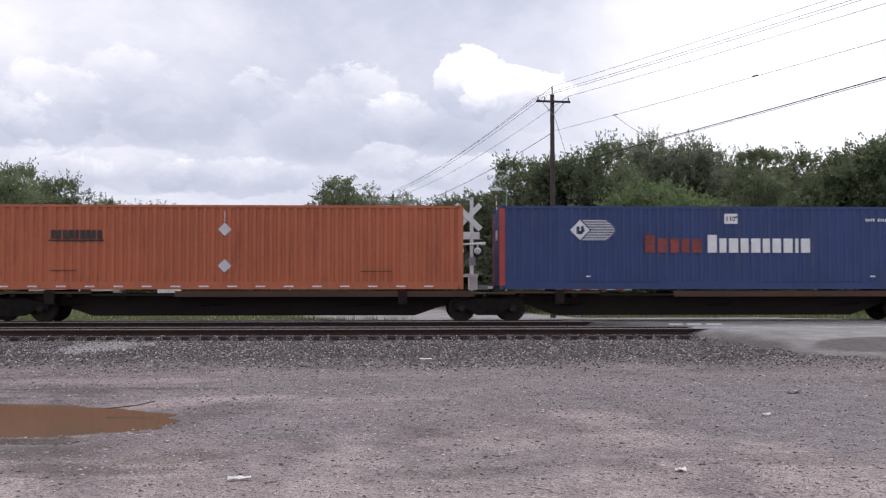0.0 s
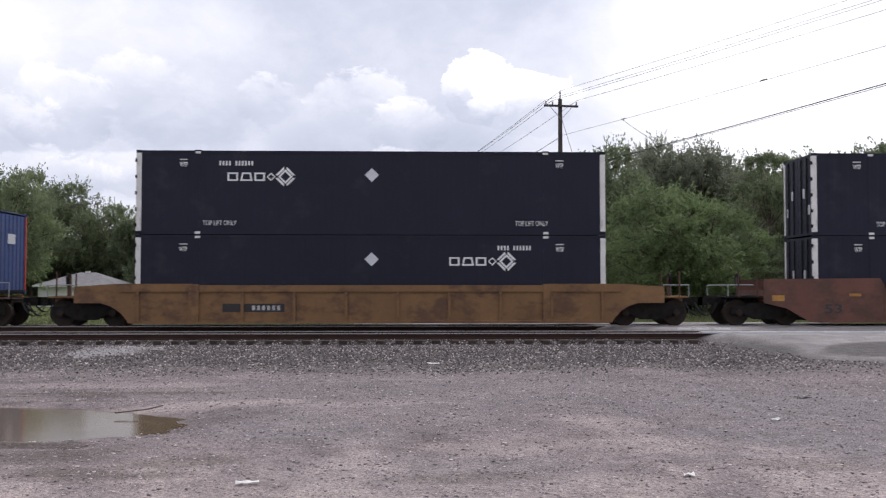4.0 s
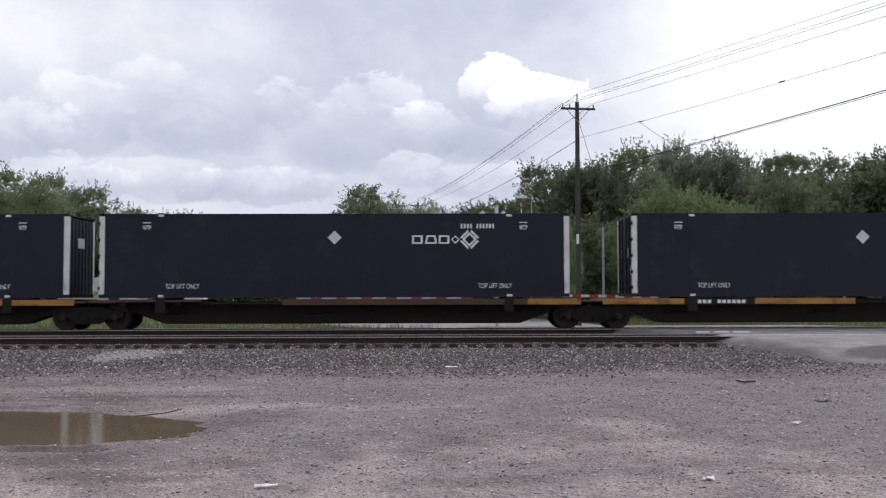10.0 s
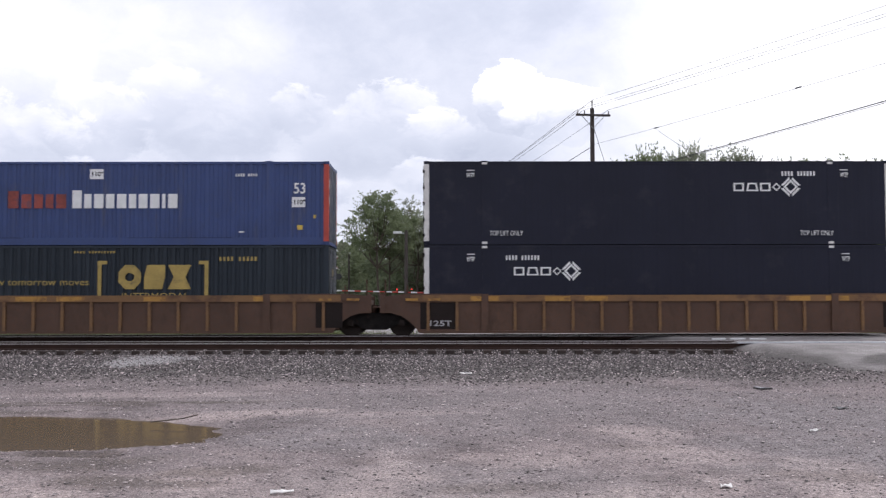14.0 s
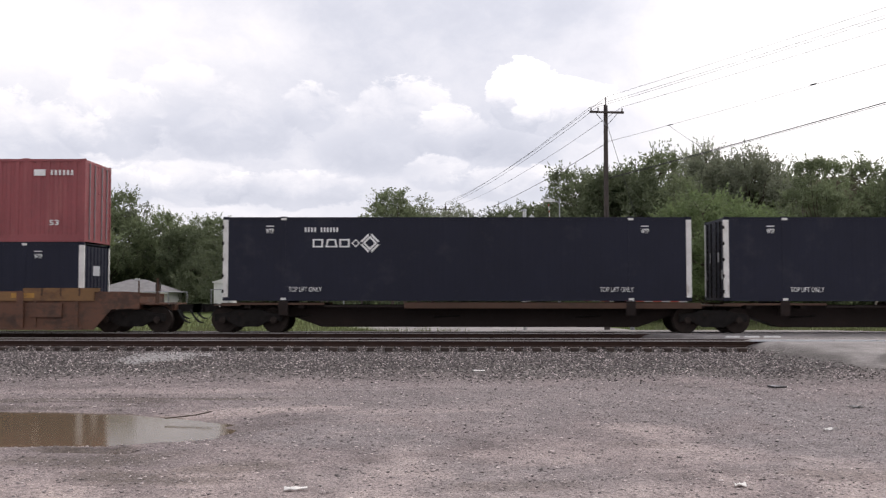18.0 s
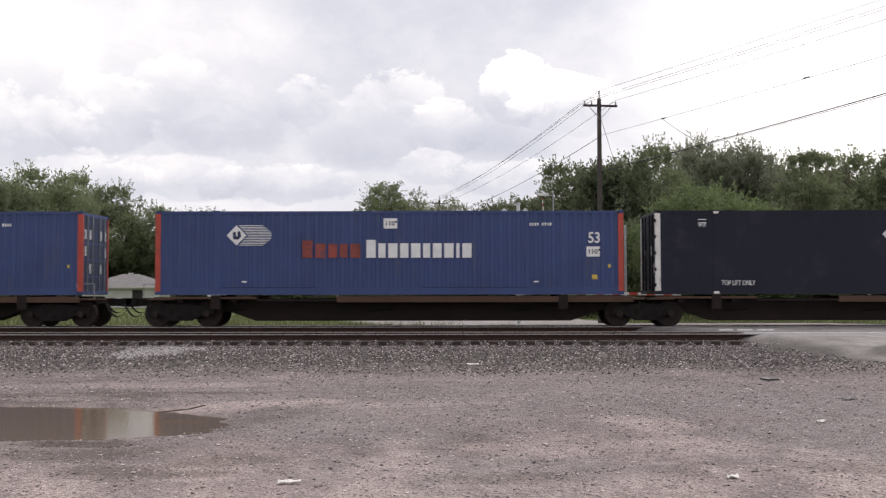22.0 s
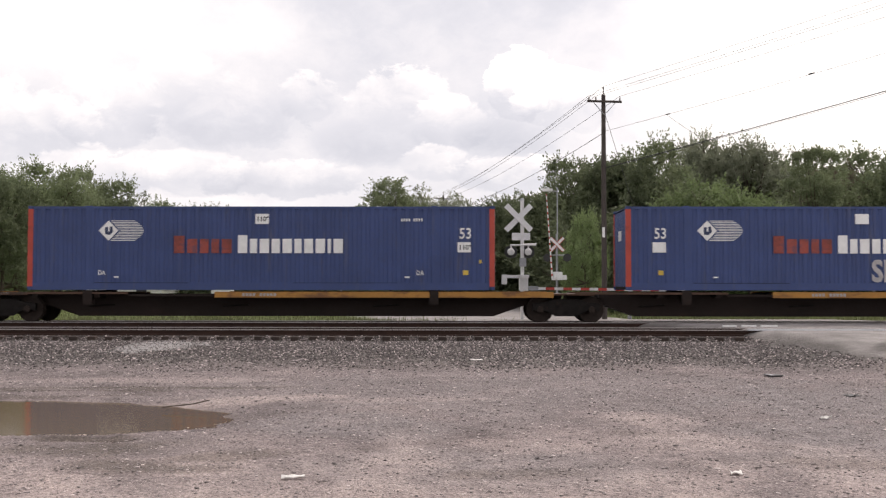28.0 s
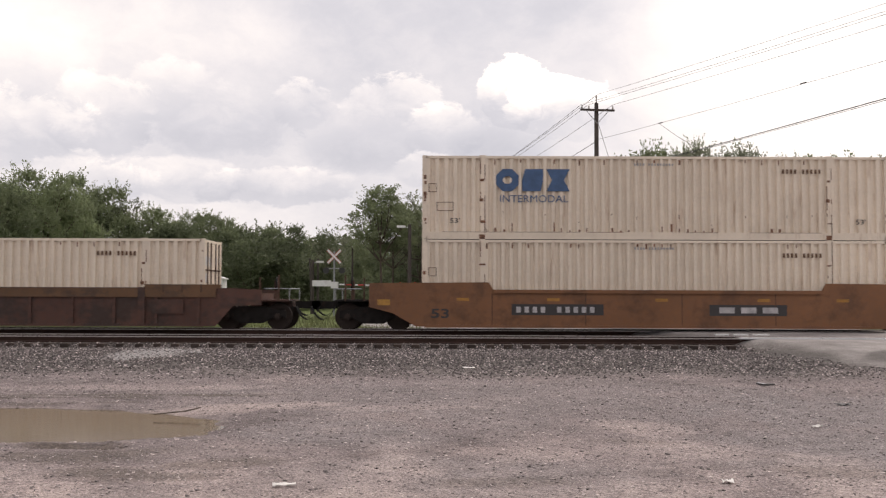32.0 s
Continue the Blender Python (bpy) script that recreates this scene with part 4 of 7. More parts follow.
def diamond(bm, x, z, r):
    plate(bm, [(x - r, z), (x, z - r), (x + r, z), (x, z + r)], Y0, Y1)


def make_blue(variant):
    c = container(M["blue"], M["red_post"], 0.032, 0.30, "blue corrugated container with red end posts and white painted marks", door_left=variant >= 3)
    bm = bmesh.new()
    plate(bm, [(2.46, 2.05), (2.80, 1.70), (3.14, 2.05), (2.80, 2.40)], Y0, Y1)
    em = part("emblem", bm, M["logo_white"], c, "white diamond emblem")
    bm = bmesh.new()
    plate(bm, [(2.68, 1.92), (2.86, 1.90), (2.96, 2.02), (2.92, 2.20), (2.84, 2.18), (2.84, 2.02), (2.78, 2.02), (2.78, 2.18), (2.68, 2.16)], Y0 - 0.003, Y0)
    part("emblem_core", bm, M["blue_dark"], em, "dark blue core of the emblem")
    blocks(c, "emblem_flash", M["logo_white"], [(2.88 + 0.052 * abs(abs(i - 6) - 6), 1.70 + i * 0.056, 4.02 - 0.012 * abs(i - 6) ** 1.8, 1.70 + i * 0.056 + 0.024) for i in range(13)], "thin white speed stripes")
    glyph_row(c, M["logo_red"], 5.02, 7.12, 1.27, 1.87, (1.15, 1.1, 1.0, 0.9, 1.1), 1.22, label="faded red painted block")
    glyph_row(c, M["logo_white"], 7.24, 10.96, 1.27, 1.89, (1.1, 0.9, 1.1, 1.0, 1.1, 0.9, 1.05, 1.1, 0.55, 1.1), 1.25, label="white painted block")
    blocks(c, "code_number", M["logo_white"], number_bars(12.9, 13.68, 2.37, 2.47, 9), "small white code bars")
    blocks(c, "height_plate", M["logo_white"], [(7.88, 2.28, 8.35, 2.63)], "white height plate")
    ex = -13.95 if variant == 1 else 0.0  # some carry their figures at the other end
    blocks(c, "height_plate", M["logo_white"], [(14.87 + ex, 1.30, 15.33 + ex, 1.65)], "white height plate")
    if variant not in (1, 4):
        lettering(c, "height_mark", "110\"", 7.92, 2.38, 0.22, M["logo_dark"], Y0 - 0.003, 0.38, 0.006)
        lettering(c, "height_mark", "110\"", 14.91, 1.40, 0.22, M["logo_dark"], Y0 - 0.003, 0.38, 0.006)
    lettering(c, "length_mark", "53", 14.92 + ex, 1.78, 0.52, M["logo_white"], Y0, 0.40, 0.008)
    if variant == 2:
        for x in (2.45, 13.45):
            lettering(c, "small_inscription", "DA", x, 0.52, 0.22, M["logo_white"], Y0, 0.25, 0.004)
    blocks(c, "small_label", M["logo_yellow"], [(15.06 + ex, 0.52, 15.24 + ex, 0.68), (15.62, 0.92, 15.70, 1.04)], "small yellow labels")
    blocks(c, "small_label", M["logo_white"], [(3.0, 0.42, 3.16, 0.47), (13.05, 0.42, 13.22, 0.47)], "small white labels")
    blocks(c, "scuff", M["navy"], [(2.3, 0.235, 5.6, 0.253), (9.2, 0.238, 12.8, 0.253)], "thin dark lines along the bottom rail")
    return c


def emblem_diamond(c, x, z, r):
    """Four bars round a small open diamond."""
    for k in range(4):
        w0 = math.pi / 2 * k
        p0, p1 = Vector((math.cos(w0), math.sin(w0))), Vector((math.cos(w0 + math.pi / 2), math.sin(w0 + math.pi / 2)))
        a, b = p0.lerp(p1, 0.13), p0.lerp(p1, 0.87)
        bm = bmesh.new()
        plate(bm, [(x + v.x * k2, z + v.y * k2) for v, k2 in ((a, r), (b, r), (b, r * 0.74), (a, r * 0.74))], Y0, Y1)
        part("emblem_bar", bm, M["logo_white"], c, "white emblem bar")
    bm = bmesh.new()
    ring_plate(bm, [(x - r * 0.64, z), (x, z - r * 0.64), (x + r * 0.64, z), (x, z + r * 0.64)], [(x - r * 0.42, z), (x, z - r * 0.42), (x + r * 0.42, z), (x, z + r * 0.42)], Y0, Y1)
    part("emblem_core", bm, M["logo_white"], c, "white open diamond")


def make_navy(variant):
    """variant: 0 emblem near the far end, 1 near the other end; 2 and 3 the same without a placard."""
    c = container(M["navy"], M["white_post"], 0.010, 0.45, "dark navy container with white end posts and a white diamond emblem", door_left=True)
    x = 10.72 if variant in (0, 2) else 3.10
    z0, z1 = 1.84, 2.13
    hollow = lambda p: [((q[0] - sum(v[0] for v in p) / len(p)) * 0.66 + sum(v[0] for v in p) / len(p), (q[1] - sum(v[1] for v in p) / len(p)) * 0.64 + sum(v[1] for v in p) / len(p)) for q in p]
    for p in ([(x, z0), (x + 0.36, z0), (x + 0.36, z1), (x, z1)], [(x + 0.44, z0), (x + 0.86, z0), (x + 0.80, z1), (x + 0.50, z1)],
              [(x + 0.92, z0), (x + 1.28, z0), (x + 1.28, z1), (x + 0.92, z1)], [(x + 1.34, (z0 + z1) / 2), (x + 1.49, z0), (x + 1.64, (z0 + z1) / 2), (x + 1.49, z1)]):
        bm = bmesh.new()
        ring_plate(bm, p, hollow(p), Y0, Y1)
        part("name_shape", bm, M["logo_white"], c, "white painted shape")
    emblem_diamond(c, x + 1.98, 1.99, 0.39)
    nx = x + 1.65 if variant in (0, 2) else x - 0.3
    blocks(c, "code_number", M["logo_white"], number_bars(nx, nx + 1.2, 2.37, 2.53, 11), "white code bars")
    for tx in (2.27, 13.0):
        lettering(c, "lift_words", "TOP LIFT ONLY", tx, 0.31, 0.24, M["logo_white"], Y0, 1.15, 0.0)
    for tx in (1.48, 14.42):
        lettering(c, "small_inscription", "WTP", tx, 2.33, 0.22, M["logo_white"], Y0, 0.28, 0.005)
        blocks(c, "small_bar", M["logo_white"], [(tx, 2.56, tx + 0.27, 2.59)])
    for px_ in (2.03, 14.0):
        for z in (2.78, 0.02):
            blocks(c, "casting_mark", M["white_post"], [(px_ - 0.02, z, px_ + 0.16, z + 0.08)], "white painted lifting casting")
    if variant < 2:
        bm = bmesh.new()
        diamond(bm, 8.05, 2.06, 0.24)
        part("placard_holder", bm, M["placard"], c, "silver diamond placard holder")
    return c


def bracket_name(c, mat, x0, x1, z0, z1):
    """Three heavy shapes of a painted company emblem, no letters."""
    w, zc, h = (x1 - x0) / 3.0, (z0 + z1) / 2, (z1 - z0) / 2
    oct_ = lambda cx, a, b: [(cx + a * math.cos(t_), zc + b * math.sin(t_)) for t_ in [math.pi / 8 + math.pi / 4 * i for i in range(8)]]
    bm = bmesh.new()
    ring_plate(bm, oct_(x0 + w * 0.46, w * 0.5, h * 1.08), oct_(x0 + w * 0.46, w * 0.2, h * 0.36), Y0, Y1)
    part("emblem_shape", bm, mat, c, "heavy painted octagon")
    bm = bmesh.new()
    a, b = x0 + w * 1.06, x0 + w * 1.92
    plate(bm, [(a, z0), (b - w * 0.12, z0), (b, zc), (b, z1), (a + w * 0.12, z1), (a, zc)], Y0, Y1)
    part("emblem_shape", bm, mat, c, "heavy painted slab")
    bm = bmesh.new()
    a, b = x0 + w * 2.04, x1
    plate(bm, [(a, z1), (b, z1), (b - w * 0.24, zc), (b, z0), (a, z0), (a + w * 0.24, zc)], Y0, Y1)
    part("emblem_shape", bm, mat, c, "heavy painted waisted slab")


def make_cream(variant):
    c = container(M["cream"], M["cream"], 0.085, 0.285, "rust-streaked cream white corrugated container" + (" with a blue emblem" if variant == 0 else ""), rails=M["cream"])
    rng = random.Random(40 + variant)
    if variant == 0:
        bracket_name(c, M["logo_blue"], 2.55, 5.1, 1.66, 2.43)
        lettering(c, "type_word", "INTERMODAL", 2.66, 1.28, 0.36, M["logo_blue"], Y0, 2.35, 0.0)
        for tx in (0.95, 14.95):
            lettering(c, "length_mark", "53'", tx, 0.55, 0.24, M["logo_dark"], Y0, 0.34, 0.002)
    blocks(c, "code_number", M["logo_brown"], number_bars(12.4, 13.8, 2.30, 2.45, 10), "dark code bars")
    blocks(c, "warning_line", M["logo_grey"], number_bars(7.3, 8.7, 2.56, 2.64, 14), "pale warning bars")
    # rust runs at the foot and head of the folds, on the rails and round the lifting posts
    bm = bmesh.new()
    pitch = 11.83 / 41
    for k in range(41):
        x = 2.16 + (k + 0.12 + rng.uniform(0, 0.12)) * pitch
        if noise.noise(Vector((k * 0.21, variant * 3.0, 0.5))) + rng.uniform(-0.35, 0.35) > -0.18:
            box(bm, x, -FACE + 0.002, 0.26, x + rng.uniform(0.03, 0.075), -FACE + 0.02, 0.26 + 0.05 + 0.30 * rng.random() ** 1.5)
        if rng.random() < 0.35:
            box(bm, x, -FACE + 0.002, 2.70 - rng.uniform(0.03, 0.14), x + rng.uniform(0.03, 0.07), -FACE + 0.02, 2.76)
        if rng.random() < 0.2:
            z = rng.uniform(0.4, 0.9)
            box(bm, x, -FACE + 0.002, z, x + rng.uniform(0.015, 0.03), -FACE + 0.02, z + rng.uniform(0.04, 0.15))
    for _ in range(20):
        x, w = rng.uniform(0.3, 14.0), rng.uniform(0.2, 1.8)
        box(bm, x, -FACE - 0.003, 0.238, x + w, -FACE + 0.01, 0.252)
    for px_ in (2.0, 13.97):
        for z in (0.55, 1.3, 2.0):
            box(bm, px_ + rng.uniform(-0.03, 0.05), -FACE - 0.005, z, px_ + rng.uniform(0.09, 0.2), -FACE + 0.01, z + rng.uniform(0.03, 0.12))
        for _ in range(9):
            z = rng.uniform(0.1, 2.4)
            x = px_ + rng.choice((0.0, 0.15))
            box(bm, x, -FACE - 0.004, z, x + 0.025, -FACE + 0.01, z + rng.uniform(0.1, 0.6))
        box(bm, px_ - 0.03, -FACE - 0.004, 0.0, px_ + 0.17, -FACE + 0.01, 0.16)
    for x in (0.03, CL - 0.17):
        for _ in range(7):
            z = rng.uniform(0.1, 2.6)
            box(bm, x + rng.uniform(0, 0.08), -FACE - 0.006, z, x + rng.uniform(0.09, 0.13), -FACE + 0.01, z + rng.uniform(0.03, 0.14))
    tagged(part("rust_streak", bm, M["rust_brown"], c, "brown rust runs and scabs"), kind="stuff")
    for x0, z0, x1, z1 in ((0.22, 1.62, 0.50, 1.92), (0.50, 0.97, 1.08, 1.28)):
        bm = bmesh.new()
        ring_plate(bm, [(x0, z0), (x1, z0), (x1, z1), (x0, z1)], [(x0 + 0.02, z0 + 0.02), (x1 - 0.02, z0 + 0.02), (x1 - 0.02, z1 - 0.02), (x0 + 0.02, z1 - 0.02)], Y0, Y1)
        part("label_frame", bm, M["logo_brown"], c, "thin dark outline of a lost label")
    return c


def make_teal(variant):
    c = container(M["green_navy"], M["green_navy"], 0.05, 0.29, "dark teal corrugated container with yellow bracketed emblem")
    x = 8.2
    lettering(c, "slogan", "How tomorrow moves", 4.22, 1.52, 0.34, M["logo_ochre"], Y0, 3.65, 0.0)
    blocks(c, "bracket", M["logo_ochre"], [(x, 0.85, x + 0.13, 2.36), (x + 0.13, 2.24, x + 0.32, 2.36), (x + 0.13, 0.85, x + 0.32, 0.97)], "yellow square bracket")
    blocks(c, "bracket", M["logo_ochre"], [(x + 3.68, 0.85, x + 3.81, 2.36), (x + 3.48, 2.24, x + 3.68, 2.36), (x + 3.48, 0.85, x + 3.68, 0.97)], "yellow square bracket")
    bracket_name(c, M["logo_ochre"], x + 0.72, x + 3.22, 1.38, 2.22)
    lettering(c, "type_word", "INTERMODAL", x + 0.82, 1.03, 0.33, M["logo_ochre"], Y0, 2.3, 0.0)
    for dx in (0.5, 0.88, 2.9, 3.28):
        bm = bmesh.new()
        disc(bm, x + dx, 0.72, 0.15, Y0, Y1, 14)
        part("painted_disc", bm, M["logo_ochre"], c, "yellow wheel-like disc")
    for tx in (0.95, 14.95):
        lettering(c, "length_mark", "53'", tx, 0.62, 0.24, M["logo_white"], Y0, 0.34, 0.004)
    blocks(c, "code_number", M["logo_ochre"], number_bars(12.35, 13.7, 2.35, 2.50, 10), "yellow code bars")
    blocks(c, "warning_line", M["logo_ochre"], number_bars(7.35, 8.8, 2.62, 2.70, 14), "yellow warning bars")
    return c


def make_orange():
    c = container(M["orange"], M["orange"], 0.05, 0.28, "weathered orange corrugated container with a black name bar")
    glyph_row(c, M["logo_dark"], 2.1, 3.85, 1.72, 2.02, (1, 1, 1, 1.1, 0.9, 1, 1, 0.9, 1), label="black painted block")
    blocks(c, "name_underline", M["logo_dark"], [(2.05, 1.63, 3.9, 1.69)])
    for z in (2.05, 0.80):
        bm = bmesh.new()
        diamond(bm, 7.98, z, 0.23)
        part("placard_holder", bm, M["placard"], c, "silver diamond placard holder")
    blocks(c, "paint_run", M["placard"], [(7.96, 2.3, 7.99, 2.68)], "thin silver run")
    blocks(c, "reflector_strip", M["logo_white"], [(0.4 + i * 0.96, 0.075, 0.72 + i * 0.96, 0.125) for i in range(16)], "white reflector strips")
    blocks(c, "worn_bar", M["logo_brown"], [(2.1, 0.62, 3.0, 0.66), (12.6, 0.60, 13.7, 0.63)], "faint dark marks")
    return c


def make_maroon():
    c = container(M["maroon"], M["maroon"], 0.034, 0.29, "faded maroon corrugated container with a yellow window-shaped emblem")
    bm = bmesh.new()
    # a fan of panes that grows to the right
    left = [(9.75, 1.88, 1.35), (10.0, 1.92, 1.28), (10.8, 2.12, 1.0), (11.0, 2.16, 0.95), (11.95, 2.27, 0.66), (12.0, 2.27, 0.66), (12.75, 2.30, 0.66)]
    for i, j in ((0, 1), (1, 2), (3, 4), (5, 6)):
        (xa, ta, ba), (xb, tb, bb) = left[i], left[j]
        for f0, f1 in ((0.02, 0.47), (0.53, 0.98)):
            plate(bm, [(xa + 0.02, ba + (ta - ba) * f0), (xb - 0.04, bb + (tb - bb) * f0), (xb - 0.04, bb + (tb - bb) * f1), (xa + 0.02, ba + (ta - ba) * f1)], Y0, Y1)
    part("emblem", bm, M["logo_gold"], c, "pale gold panes of a window-shaped emblem")
    blocks(c, "patch", M["logo_maroon"], [(8.35, 0.66, 10.1, 1.0)], "dark red patch")
    part("patch_mark", boxes(*[(8.88 + i * 0.26, Y0 - 0.004, 0.72, 9.08 + i * 0.26, Y0, 0.96) for i in range(3)]), M["logo_ochre"], c, "small yellow emblem")
    for tx in (0.9, 14.9):
        lettering(c, "length_mark", "53", tx, 0.58, 0.26, M["logo_white"], Y0, 0.34, 0.004)
    blocks(c, "code_number", M["logo_white"], [(14.35, 2.30, 14.75, 2.52)] + number_bars(14.9, 15.75, 2.32, 2.50, 6, False), "white code bars")
    blocks(c, "warning_line", M["logo_white"], number_bars(7.3, 8.7, 2.56, 2.62, 14), "pale warning bars")
    return c


# ---- trucks with their wheels ----
TRUCK = {}


def truck_meshes():
    bm = bmesh.new()
    box(bm, -0.2, -1.0, 0.42, 0.2, 1.0, 0.72)
    box(bm, -0.42, -0.35, 0.62, 0.42, 0.35, 0.80)
    TRUCK["bolster"] = mesh_of("truck", bm, M["steel_dark"])
    bm = bmesh.new()
    outline = [(-1.16, 0.40), (-1.16, 0.66), (-0.72, 0.70), (-0.46, 0.80), (0.46, 0.80), (0.72, 0.70), (1.16, 0.66), (1.16, 0.40), (0.98, 0.44), (0.74, 0.42), (0.36, 0.22), (-0.36, 0.22), (-0.74, 0.42), (-0.98, 0.44)]
    plate(bm, outline, -0.07, 0.07)
    TRUCK["frame"] = mesh_of("side_frame", bm, M["steel_dark"])
    bm = bmesh.new()
    for x in (-0.2, -0.07, 0.07, 0.2):
        for k in range(5):
            cyl(bm, (x, 0, 0.30 + k * 0.055), (x, 0, 0.335 + k * 0.055), 0.062, None, 8)
    TRUCK["spring"] = mesh_of("spring_group", bm, M["steel_dark"])
    bm = bmesh.new()
    cyl(bm, (0, -1.16, 0), (0, -0.94, 0), 0.115, None, 14)
    cyl(bm, (0, -1.18, 0), (0, -1.16, 0), 0.06, None, 8)
    for k in range(3):
        w = 2 * math.pi * k / 3
        cyl(bm, (0.075 * math.cos(w), -1.175, 0.075 * math.sin(w)), (0.075 * math.cos(w), -1.155, 0.075 * math.sin(w)), 0.016, None, 6)
    for s in (-1, 1):
        cyl(bm, (0, s * 0.70, 0), (0, s * 0.83, 0), 0.455, 0.445, 36)
        cyl(bm, (0, s * 0.67, 0), (0, s * 0.70, 0), 0.48, None, 36)
        cyl(bm, (0, s * 0.83, 0), (0, s * 0.86, 0), 0.16, None, 16)
    cyl(bm, (0, -0.95, 0), (0, 0.95, 0), 0.085, None, 12)
    cyl(bm, (0, 1.16, 0), (0, 0.94, 0), 0.115, None, 14)
    TRUCK["wheelset"] = mesh_of("wheelset", bm, M["wheel_steel"])


truck_meshes()
WHEELSETS = []


def add_truck(car, x):
    tk = part("truck", TRUCK["bolster"], None, car, "black grimy two-axle truck", pose(x, 0, 0))
    for s in (-1, 1):
        part("side_frame", TRUCK["frame"], None, tk, at=pose(0, s * 1.03, 0))
        part("spring_group", TRUCK["spring"], None, tk, at=pose(0, s * 1.03, 0))
    for dx in (-0.885, 0.885):
        w = part("wheelset", TRUCK["wheelset"], None, tk, "steel wheels on an axle")
        w.matrix_parent_inverse = Matrix.Translation((dx, 0, 0.455))
        WHEELSETS.append(w)
    return tk


def hoses(car, x, way):
    """Coupler with its drooping air hose and cut lever at a car's end."""
    part("coupler", boxes((min(x, x + way * 0.75), -0.12, 0.72, max(x, x + way * 0.75), 0.12, 0.98), (min(x + way * 0.55, x + way * 0.9), -0.2, 0.7, max(x + way * 0.55, x + way * 0.9), 0.2, 1.0)), M["steel_dark"], car, "black steel knuckle coupler")
    for y, drop, reach in ((-0.35, 0.46, 0.85), (-0.15, 0.32, 0.7)):
        bm = bmesh.new()
        rings = []
        for k in range(10):
            p = Vector((x + way * (0.05 + reach * k / 9), y, 0.80 - drop * math.sin(math.pi * k / 9) ** 0.8))
            rings.append([bm.verts.new(p + Vector((0.03 * math.cos(q), 0.03 * math.sin(q), 0.02 * math.cos(q)))) for q in [math.pi / 3 * i for i in range(6)]])
        for ra, rb in zip(rings, rings[1:]):
            for i in range(6):
                bm.faces.new((ra[i], ra[(i + 1) % 6], rb[(i + 1) % 6], rb[i]))
        part("air_hose", bm, M["rubber"], car, "black rubber air hose")
    part("cut_lever", bars(((x, -1.2, 1.0), (x, -0.2, 1.0), 0.018, None, 6), ((x, -1.2, 1.0), (x + way * 0.1, -1.25, 0.72), 0.018, None, 6)), M["steel_dark"], car)


def spine_car(x0, x1, left_end, right_end, look_, shift=0.0, figures=2.3):
    """Flat spine car platform: a deep centre sill, side strips and arms that carry one box."""
    c = tagged(new("spine_car"), "dark rust-brown spine car platform with a yellow side sill", "railcar", "cars of the train")
    zt = 1.06
    e0, e1 = (1.2 if left_end else 0.0), (1.35 if right_end else 0.0)
    outline = [(x0 + 0.1, 0.98), (x1 - 0.1, 0.98), (x1 - 0.1, 0.82), (x1 - e1 - 0.5, 0.78), (x1 - e1 - 1.35, 0.60), (x1 - e1 - 2.5, 0.20), (x0 + e0 + 2.5, 0.20), (x0 + e0 + 1.35, 0.60), (x0 + e0 + 0.5, 0.78), (x0 + 0.1, 0.82)]
    bm = bmesh.new()
    plate(bm, outline, -0.55, 0.55)
    part("centre_sill", bm, M["spine"], c)
    n_ = 9
    for i in range(n_):
        x = x0 + 1.2 + (x1 - x0 - 2.4) * i / (n_ - 1)
        part("cross_arm", boxes((x - 0.09, -1.22, 0.86, x + 0.09, 1.22, 0.985)), M["spine"], c)
    mid = x0 + (x1 - x0) * (0.42 if look_ == 1 else 0.36) + 0.4 + shift
    for s in (-1, 1):
        y0, y1 = sorted((s * 1.20, s * 1.29))
        if look_ == 5:  # the deep sill at the other end
            mid = 7.75
            part("side_sill", boxes((x0 + 0.3, y0 - 0.002, 0.86, 1.8, y1 + 0.002, 1.06)), M["spine_yellow"], c)
            part("number_board", boxes((1.81, y0 - 0.002, 0.84, 4.25, y1 + 0.002, 1.06)), M["spine"], c, "black sill stretch with code bars")
            part("side_sill", boxes((4.26, y0 - 0.002, 0.86, mid, y1 + 0.002, 1.06)), M["spine_yellow"], c)
            part("edge_strip", boxes((mid + 0.01, y0, 0.90, 12.6, y1, 0.965)), M["spine"], c, "low dark edge strip")
            part("edge_strip", boxes((12.61, y0, 0.975, x1 - 0.45, y1, 1.045)), M["spine_yellow"], c, "worn yellow edge strip")
        else:
            part("edge_strip", boxes((x0 + 0.3, y0, 0.975, 3.5, y1, 1.045)), M["spine_rust"], c, "rusty edge strip")
            part("edge_strip", boxes((3.51, y0, 0.90, mid - 0.01, y1, 0.965)), M["spine"], c, "low dark edge strip")
            part("side_sill", boxes((mid, y0 - 0.002, 0.86, x1 - (2.3 if look_ == 4 else 0.45), y1 + 0.002, 1.06)), M["spine_yellow"] if look_ in (1, 2) else M["spine_rust"], c)
            if look_ == 4:
                part("side_sill", boxes((x1 - 2.29, y0 - 0.002, 0.86, x1 - 0.45, y1 + 0.002, 1.06)), M["spine_yellow"], c, "yellow end of the sill")
        part("walkway", boxes((mid, min(s * 0.56, s * 1.18), 0.99, x1 - 0.8, max(s * 0.56, s * 1.18), 1.02)), M["spine"], c)
    for x in (2.09, 14.06):
        part("container_pedestal", boxes((x - 0.16, -1.30, 0.62, x + 0.16, -1.0, 1.11), (x - 0.16, 1.0, 0.62, x + 0.16, 1.30, 1.11), (x - 0.2, -1.0, 0.9, x + 0.2, 1.0, 1.1)), M["spine"], c, "grimy container support")
    for x in (x0 + 0.5, x1 - 0.5):
        part("end_platform", boxes((x - 0.45, -1.28, 0.94, x + 0.45, 1.28, 1.0)), M["spine_rust"], c)
    rng = random.Random(int(x1 * 100))
